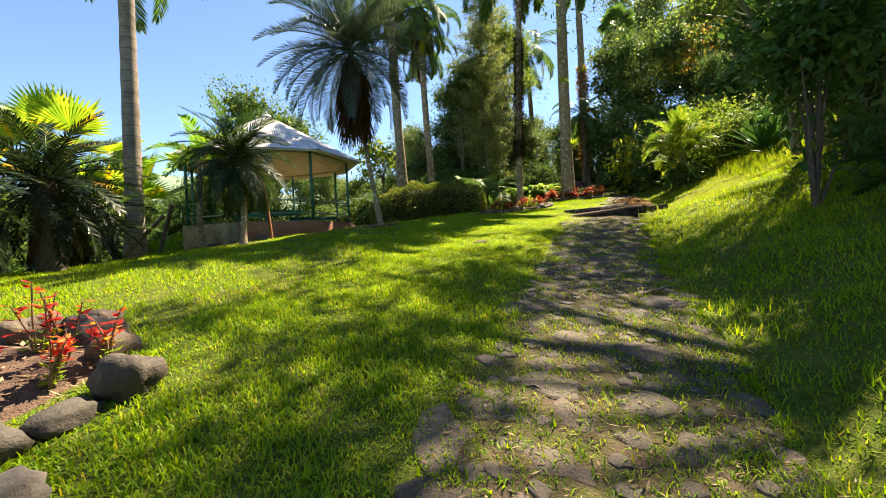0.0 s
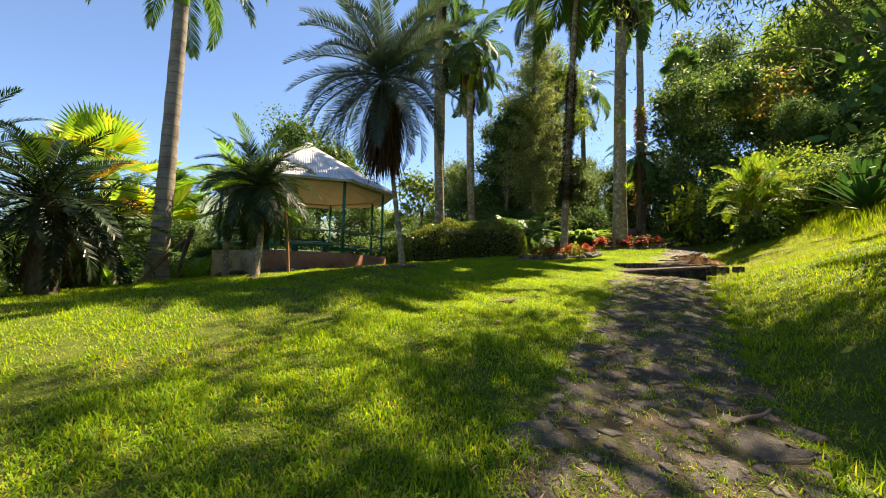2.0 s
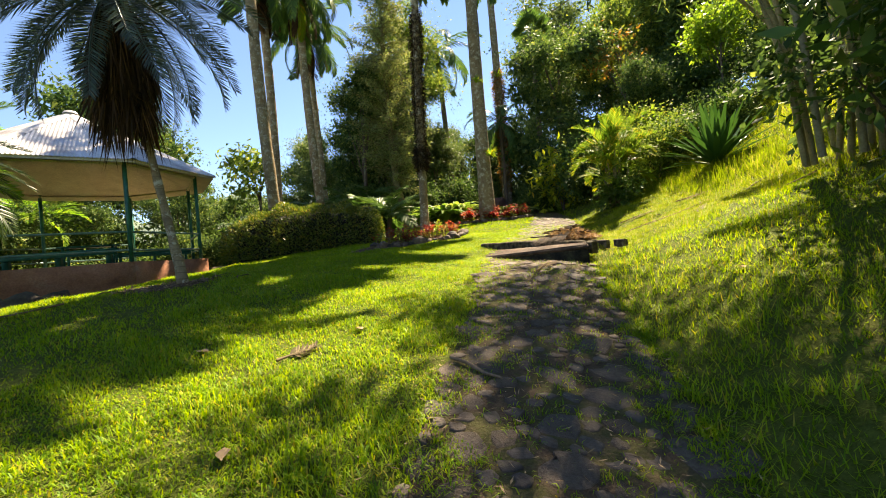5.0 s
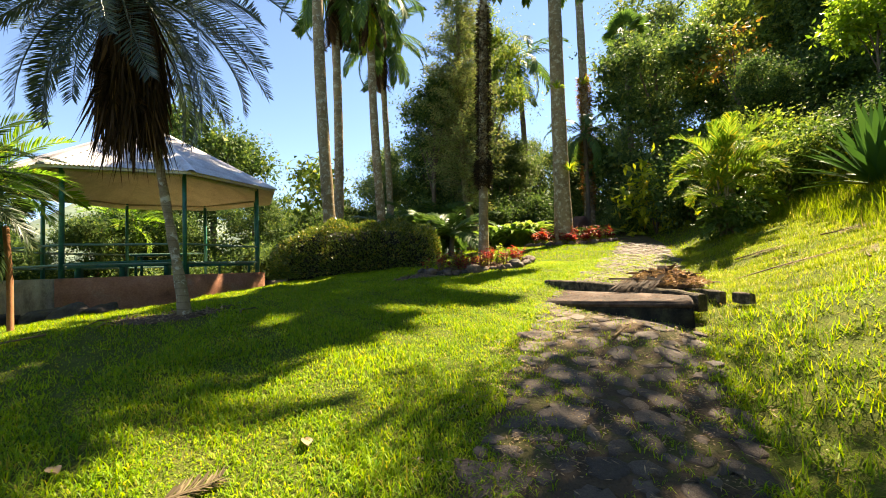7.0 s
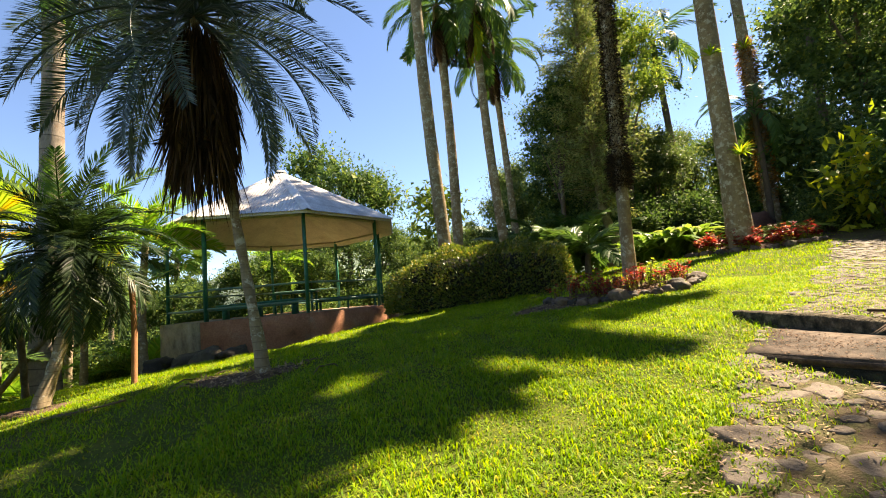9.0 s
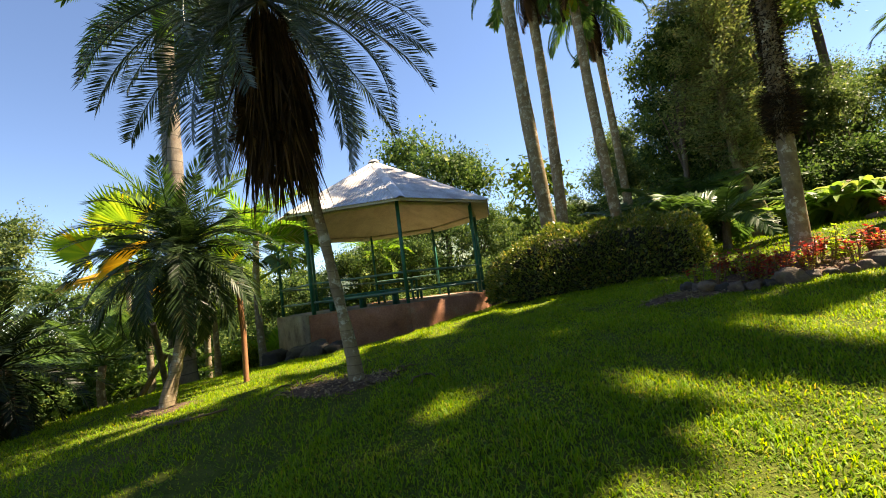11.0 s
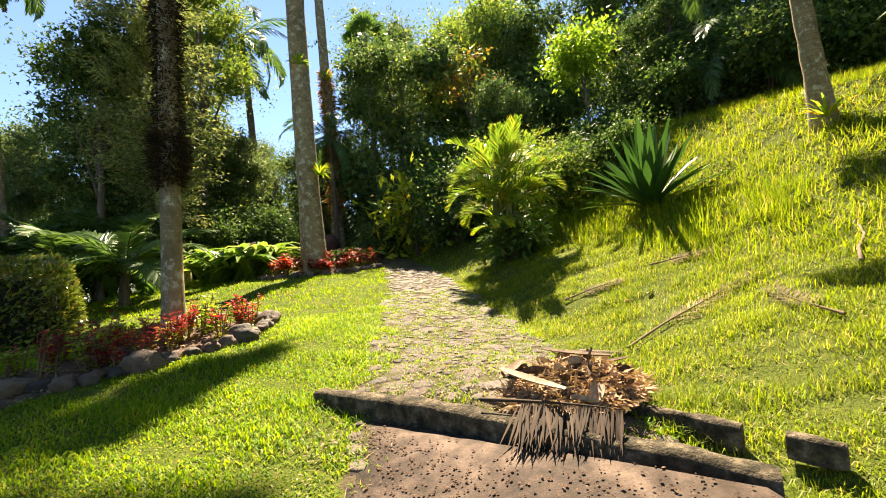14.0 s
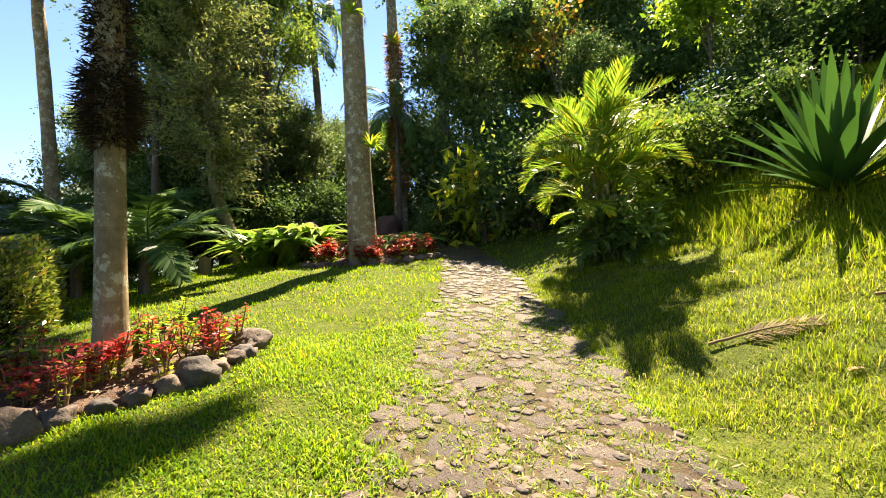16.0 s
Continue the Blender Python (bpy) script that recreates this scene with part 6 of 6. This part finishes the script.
for i, (x, y, c) in enumerate(((8.0, 13.02, "husk"), (9.2, 14.9, "husk"), (0.55, 6.4, "chaff"), (-0.1, 8.0, "chaff"), (6.3, 9.3, "husk"), (5.2, 8.0, "chaff"), (1.2, 8.3, "chaff"), (7.8, 13.2, "chaff"))):
    lf = thing("dry_leaf", x, y, None, i * 50, "pale curled dead leaf lying on the grass", "leaf", "dead leaves")
    g = Geo()
    v = []
    for u in np.linspace(0, 1, 6):
        w = 0.035 * math.sin(math.pi * (0.08 + 0.88 * u))
        v += [(0.13 * u - 0.065, -w, 0.042 + 0.012 * math.sin(4 * u)), (0.13 * u - 0.065, 0, 0.028 + 0.015 * u), (0.13 * u - 0.065, w, 0.044)]
    k, j = np.meshgrid(np.arange(5), np.arange(2), indexing="ij")
    g.add(v, np.stack([k * 3 + j, k * 3 + j + 1, (k + 1) * 3 + j + 1, (k + 1) * 3 + j], -1).reshape(-1, 4))
    part("blade", g, M[c], lf, smooth=True)
# bare root ring round the lawn palm
g = Geo()
for i in range(26):
    a, q = rng.uniform(0, 6.28), rng.uniform(0.25, 0.75)
    x, y = -1.85 + 1.5 * q * math.cos(a), 11.65 + 0.6 * q * math.sin(a) + 0.25 * q * math.cos(a)
    L, th = rng.uniform(0.15, 0.4), rng.uniform(0, 6.28)
    e = (x + L * math.cos(th), y + L * math.sin(th))
    g.tube([(x, y, gz(x, y) + 0.01), ((x + e[0]) / 2, (y + e[1]) / 2, gz(x, y) + 0.035), (*e, gz(*e) + 0.005)], [0.012, 0.01, 0.005], 5, False)
tagged(part("root_litter", g, M["dead"]), "dry roots and litter round the lawn palm", "roots", kind="stuff")
bed_soil("mulch_bed", -1.85, 11.6, 0.75, 0.3, 20, "bare soil patch round the lawn palm", 0.03)
bed_soil("mulch_bed", -5.2, 11.3, 0.8, 0.3, 20, "bare soil patch round the small palm", 0.03)
bed_soil("mulch_bed", 1.55, 15.0, 0.75, 0.35, 35, "scuffed reddish soil patch beside the flower bed", 0.025)

# ---- path stones ----
def tilt_of(x, y):
    """Turns about x and y that lay a thing flat on the ground."""
    return math.degrees(math.atan2(gz(x, y + 0.2) - gz(x, y - 0.2), 0.4)), -math.degrees(math.atan2(gz(x + 0.2, y) - gz(x - 0.2, y), 0.4))


def stone_mesh(seed):
    r = np.random.default_rng(seed)
    n = 9
    a = np.linspace(0, 2 * np.pi, n, endpoint=False) + r.normal(0, 0.17, n)
    q = 0.5 * (1 + r.normal(0, 0.2, n))
    v = []
    for s_, z in ((1.05, -0.5), (0.98, 0.12), (0.86, 0.2), (0.5, 0.235)):
        v += [(s_ * q[i] * math.cos(a[i]), s_ * q[i] * math.sin(a[i]) * 0.8, z * (1 + 0.1 * r.normal())) for i in range(n)]
    v.append((0, 0, 0.24))
    f = []
    for k in range(3):
        for i in range(n):
            j = (i + 1) % n
            f += [[k * n + i, k * n + j, (k + 1) * n + j], [k * n + i, (k + 1) * n + j, (k + 1) * n + i]]
    f += [[3 * n + i, 3 * n + (i + 1) % n, 4 * n] for i in range(n)]
    return np.array(v), np.array(f)


r = np.random.default_rng(23)
shapes = [stone_mesh(i) for i in range(12)]
stone_data = []
for v, f in shapes:
    g = Geo()
    g.add(v, f)
    stone_data.append(g.mesh("stone", M["stone"], True))
placed, tries = [], 0
cells = {}
while tries < 42000 and len(placed) < 2300:
    tries += 1
    i = r.integers(18, len(LINE) - 30)
    a = r.uniform(-1, 1)
    p, tn = LINE[i] + (LINE[i + 1] - LINE[i]) * r.uniform(), TANGENT[i]
    c = p[:2] + np.array([tn[1], -tn[0]]) * a * p[2]
    upper = c[1] + 0.41 * (c[0] - 4.5) > 12.3
    d = (r.choice([0.42, 0.31, 0.21, 0.13], p=[0.25, 0.3, 0.25, 0.2]) * r.uniform(0.9, 1.15)) * (0.78 if upper else 1.0)
    su, sw = (c[0] - 3.47) * 0.559 - (c[1] - 11.97) * 0.829, (c[0] - 3.47) * 0.829 + (c[1] - 11.97) * 0.559
    if -0.15 < su < 2.2 and -0.08 < sw < 1.25 - 0.27 * su:
        continue
    if math.hypot(c[0] - 5.25, c[1] - 12.0) < 0.5:
        continue
    if not upper and r.uniform() < (0.8 if c[1] < 4 else 0.15) and len(placed) > (0 if c[1] < 4 else 200):
        continue
    kx, ky = int(c[0] // 0.4), int(c[1] // 0.4)
    if any(math.hypot(c[0] - e[0], c[1] - e[1]) < (d + e[2]) * (0.4 if upper else 0.43) for ax in (-1, 0, 1) for ay in (-1, 0, 1) for e in cells.get((kx + ax, ky + ay), ())):
        continue
    cells.setdefault((kx, ky), []).append((c[0], c[1], d))
    placed.append((c[0], c[1], d, upper))
near = [e for e in placed if e[1] < 9.3 or e[1] > 12.6]
near.sort(key=lambda e: -e[2] if e[1] < 16.5 else 1)
own = set(id(e) for e in near[:300])
rest = Geo()
for e in placed:
    x, y, d, upper = e
    k = r.integers(0, 12)
    hgt = 0.06 if upper else 0.055
    m_ = pose(x, y, gz(x, y) + 0.0115 + r.uniform(-0.006, 0.004), *tilt_of(x, y), 0) @ pose(0, 0, 0, r.normal(0, 2.5), r.normal(0, 2.5), r.uniform(0, 360)) @ Matrix.Diagonal((d, d, hgt, 1))
    if id(e) in own:
        ob = part("stone", stone_data[k], None, path)
        ob.matrix_basis = m_
    else:
        v, f = shapes[k]
        mm = np.array(m_)
        rest.add(v @ mm[:3, :3].T + mm[:3, 3], f)
ob = part("small_stones", rest, M["stone"], path, "joined smaller path stones", True)
tagged(ob, kind="stuff")

# ---- grass ----
def blade_field(name, x, y, h, w, lean, mat, label, curve=0.35, simple=False):
    n = len(x)
    z = ground_z(x, y)
    th = rng.uniform(0, 2 * np.pi, n)
    ln = rng.uniform(0.1, 1.0, n) * lean
    base = np.stack([x, y, z - 0.004], 1)
    side = np.stack([-np.sin(th), np.cos(th), np.zeros(n)], 1) * (w / 2)[:, None]
    out = np.stack([np.cos(th), np.sin(th), np.zeros(n)], 1)
    mid = base + out * (h * ln * 0.4)[:, None] + np.array([0, 0, 1.0]) * (h * 0.6)[:, None]
    tip = base + out * (h * ln)[:, None] + np.array([0, 0, 1.0]) * (h * (1 - curve * ln * ln))[:, None]
    v = np.stack([base + side, base - side, mid - side * 0.8, mid + side * 0.8, tip], 1).reshape(-1, 3)
    k = np.arange(n)[:, None] * 5
    g = Geo()
    if simple:
        g.add(np.stack([base + side, base - side, tip], 1).reshape(-1, 3), np.arange(3 * n).reshape(-1, 3))
        tagged(part(name, g, M[mat]), label, "grass", kind="stuff")
        return
    g.add(v, np.hstack([k + 3, k + 2, k + 4]))
    g.quad.append(np.hstack([k, k + 1, k + 2, k + 3]))
    tagged(part(name, g, M[mat]), label, "grass", kind="stuff")


def keep_lawn(x, y, path_share):
    off, half = path_uv(x, y)
    wob = 0.14 * np.sin(x * 5.1 + y * 2.3) + 0.12 * np.sin(y * 7.7 - x * 3) + 0.08 * np.sin(x * 17 + y * 13) - 0.08
    inside = np.abs(off) < half + wob
    ok = ~inside | (rng.uniform(size=x.size) < path_share)
    for cx, cy, rx, ry, tn in BEDS + [(-1.85, 11.6, 0.7, 0.28, 20), (1.55, 15.0, 0.7, 0.3, 35), (5.25, 12.0, 0.5, 0.4, 0)]:
        c, s_ = math.cos(radians(tn)), math.sin(radians(tn))
        lx, ly = (x - cx) * c + (y - cy) * s_, -(x - cx) * s_ + (y - cy) * c
        ok &= (lx / rx) ** 2 + (ly / ry) ** 2 > 0.95
    ok &= (x - GC[0]) ** 2 + (y - GC[1]) ** 2 > (GR + 0.1) ** 2
    ax, ay = x - 3.47, y - 11.97
    u, w = ax * 0.559 - ay * 0.829, ax * 0.829 + ay * 0.559
    ok &= ~((u > 0) & (u < 2.15) & (w > -0.02) & (w < 1.02 - 0.27 * u))
    bare = (off > half + 0.1) & (off < half + 2.4) & (y > 9.5) & (np.sin(x * 4.3 + 2 * np.sin(y * 2.7)) + np.sin(y * 5.1 - x * 1.7) + 0.6 * np.sin(x * 11 + y * 9) > 0.75)
    ok &= ~bare | (rng.uniform(size=x.size) < 0.3)
    thin = np.sin(x * 2.1 + 1.3 * np.sin(y * 1.7)) + np.sin(y * 2.6 + np.sin(x * 2.9)) + 0.8 * np.sin(x * 6.3 - y * 5.1)
    ok &= rng.uniform(size=x.size) < np.clip(0.9 - 0.3 * np.maximum(0, thin - 0.9), 0.25, 1)
    return ok


def sow(x0, x1, y0, y1, n):
    return rng.uniform(x0, x1, n), rng.uniform(y0, y1, n)


def lawn(name, x0, x1, y0, y1, density, h0, h1, w0, w1, cond, label, mat="grass", lean=0.9, share=0.06):
    x, y = sow(x0, x1, y0, y1, int((x1 - x0) * (y1 - y0) * density))
    k = keep_lawn(x, y, share)
    x, y = x[k], y[k]
    off, half = path_uv(x, y)
    k = cond(x, y, off - half)
    x, y = x[k], y[k]
    n = len(x)
    tuft = 0.8 + 0.35 * np.sin(x * 3.1 + np.sin(y * 2.2)) * np.sin(y * 3.7) + 0.2 * np.sin(x * 9 + y * 7)
    blade_field(name, x, y, rng.uniform(h0, h1, n) * tuft, rng.uniform(w0, w1, n), lean, mat, label, simple=w0 > 0.0085)


def d_line(x, y):
    """Distance from the strip along which one walks."""
    return np.abs(x - np.interp(y, [0, 3, 6, 9, 12, 16], [0.2, 0.9, 2.1, 2.2, 4.2, 7]))


lawn("grass", -3.5, 5.0, 0.9, 9.0, 4200, 0.03, 0.085, 0.005, 0.011, lambda x, y, s: (s < 0.1) & (d_line(x, y) < 3.4), "short mown lawn grass, lush and bright green", lean=1.7)
lawn("grass", -1.0, 7.5, 9.0, 16.5, 3600, 0.03, 0.08, 0.0055, 0.0115, lambda x, y, s: (s < 0.1), "short mown sunlit lawn grass", lean=1.7)
lawn("grass", -9.0, 1.0, 3.0, 18.0, 1500, 0.035, 0.085, 0.01, 0.017, lambda x, y, s: (s < -1.5) & (~((y < 9) & (d_line(x, y) < 3.4))) & (~((y > 9) & (x > -1) & (y < 16.5))), "short mown lawn grass of the wide lawn", lean=1.6)
lawn("grass", -16.0, 9.5, 16.5, 27.0, 480, 0.04, 0.08, 0.016, 0.024, lambda x, y, s: s < 0.1, "short lawn grass of the far lawn")
lawn("grass", -16.0, -9.0, 3.0, 16.5, 110, 0.04, 0.09, 0.015, 0.025, lambda x, y, s: s < 0, "lawn grass of the lower garden")
lawn("bank_grass", 1.5, 10.5, 0.9, 10.5, 1500, 0.05, 0.15, 0.009, 0.014, lambda x, y, s: (s > -0.05) & (s < 3.5), "soft longer grass on the shady bank", "grass", 1.5)
lawn("bank_grass", 5.0, 11.5, 10.5, 18.0, 3400, 0.045, 0.12, 0.004, 0.0075, lambda x, y, s: (s > 0.0) & (s < 3.2), "sunlit yellow-green grass on the bank", "bankgrass", 1.35)
lawn("bank_grass", 8.0, 19.0, 5.0, 21.0, 800, 0.1, 0.26, 0.012, 0.02, lambda x, y, s: (s > 2.9) & (s < 9.5), "long unmown sunlit grass on the bank", "bankgrass", 1.3)
lawn("bank_grass", 8.8, 14.5, 12.0, 17.6, 420, 0.2, 0.45, 0.012, 0.02, lambda x, y, s: (s > 2.5) & (s < 4.6), "tall grass tufts below the agave", "bankgrass", 0.8)
lawn("bank_grass", 8.5, 14.0, 17.5, 26.0, 220, 0.05, 0.12, 0.014, 0.022, lambda x, y, s: (s > 0.0) & (s < 3.5), "shaded grass beside the far path", "grass", 0.9)
# tufts among the path stones
x, y = sow(-0.5, 7.8, 0.8, 17.5, 280000)
off, half = path_uv(x, y)
clump = np.sin(x * 8.3 + 2 * np.sin(y * 5.1)) + np.sin(y * 9.1 + 2 * np.sin(x * 4.7)) + 0.7 * np.sin(x * 21 + y * 17)
k = (np.abs(off) < half) & (clump + 0.5 * (np.abs(off) / half) + 1.9 * (y < 4.0) + 1.15 * (y > 12.5) > 0.65) & keep_lawn(x, y, 1.0)
x, y = x[k], y[k]
blade_field("grass_tufts", x, y, rng.uniform(0.025, 0.07, len(x)), rng.uniform(0.005, 0.01, len(x)), 1.5, "grass", "small grass tufts growing between the path stones")
# dry litter on the path and the bank
x, y = sow(-0.2, 8.6, 1.0, 16.0, 9000)
off, half = path_uv(x, y)
k = (np.abs(off) < half + 0.25) | ((off > 0) & (off < half + 2.2) & (rng.uniform(size=x.size) < 0.35) & (y > 9))
x, y = x[k], y[k]
n = len(x)
al = unit(np.stack([rng.normal(size=n), rng.normal(size=n), rng.normal(0, 0.15, n)], 1))
g = Geo()
g.leaves(np.stack([x, y, ground_z(x, y) + rng.uniform(0.02, 0.05, n)], 1), al, unit(np.cross(al, (0, 0, 1.0))), rng.uniform(0.02, 0.09, n), rng.uniform(0.004, 0.014, n))
tagged(part("leaf_litter", g, M["chaff"]), "dry straw and leaf litter strewn over the path", "litter", kind="stuff")
# fallen palm seeds and chips on the step slab
def seed_litter(name, n, spots, label, mat, size):
    g = Geo()
    c0 = np.array(SLAB)
    for u0, w0, ru, rw, share in spots:
        m_ = int(n * share)
        u, w = np.clip(u0 + rng.normal(0, ru, m_), 0.03, 0.97), np.clip(w0 + rng.normal(0, rw, m_), 0.04, 0.96)
        p = ((1 - u) * (1 - w))[:, None] * c0[0] + (u * (1 - w))[:, None] * c0[1] + (u * w)[:, None] * c0[2] + ((1 - u) * w)[:, None] * c0[3]
        k = size * rng.uniform(0.6, 1.3, m_)
        th = rng.uniform(0, 6.28, m_)
        a, b2 = np.stack([np.cos(th), np.sin(th), 0 * th], 1) * k[:, None], np.stack([-np.sin(th), np.cos(th), 0 * th], 1) * k[:, None] * 0.7
        up = np.array([0, 0, 1.0]) * k[:, None] * 0.6
        p = p + np.array([0, 0, 0.006])
        q = np.arange(m_)[:, None] * 5
        g.add(np.stack([p + a, p + b2, p - a, p - b2, p + up], 1).reshape(-1, 3), np.vstack([np.hstack([q + i, q + (i + 1) % 4, q + 4]) for i in range(4)]))
    tagged(part(name, g, M[mat]), label, "litter", kind="stuff")


seed_litter("fallen_seeds", 620, ((0.25, 0.45, 0.1, 0.2, 0.35), (0.08, 0.75, 0.05, 0.12, 0.2), (0.55, 0.4, 0.2, 0.25, 0.3), (0.8, 0.6, 0.1, 0.2, 0.15)), "small dark red palm seeds strewn on the step slab", "mulch", 0.011)
x, y = sow(1.8, 5.2, 8.0, 13.6, 12000)
off, half = path_uv(x, y)
su, sw = (x - 3.47) * 0.559 - (y - 11.97) * 0.829, (x - 3.47) * 0.829 + (y - 11.97) * 0.559
k = (np.abs(off) < half + 0.35) & ~((su > -0.02) & (su < 2.2) & (sw > -0.02) & (sw < 1.02 - 0.27 * su)) & (np.sin(x * 7 + 2 * np.sin(y * 4)) + np.sin(y * 6.5 - x * 3) > 0.1)
x, y = x[k], y[k]
n = len(x)
al = unit(np.stack([rng.normal(size=n), rng.normal(size=n), rng.normal(0, 0.25, n)], 1))
g = Geo()
hx, hy = rng.normal(5.35, 0.5, 1500), rng.normal(12.3, 0.55, 1500)
x, y, n = np.r_[x, hx], np.r_[y, hy], n + 1500
al = np.vstack([al, unit(np.stack([rng.normal(size=1500), rng.normal(size=1500), rng.normal(0, 0.25, 1500)], 1))])
g.leaves(np.stack([x, y, ground_z(x, y) + rng.uniform(0.02, 0.04, n)], 1), al, unit(np.cross(al, (0, 0, 1.0))), rng.uniform(0.015, 0.05, n), rng.uniform(0.006, 0.016, n))
tagged(part("dry_chips", g, M["chaff"]), "dry brown chips and leaf crumbs round the step", "litter", kind="stuff")
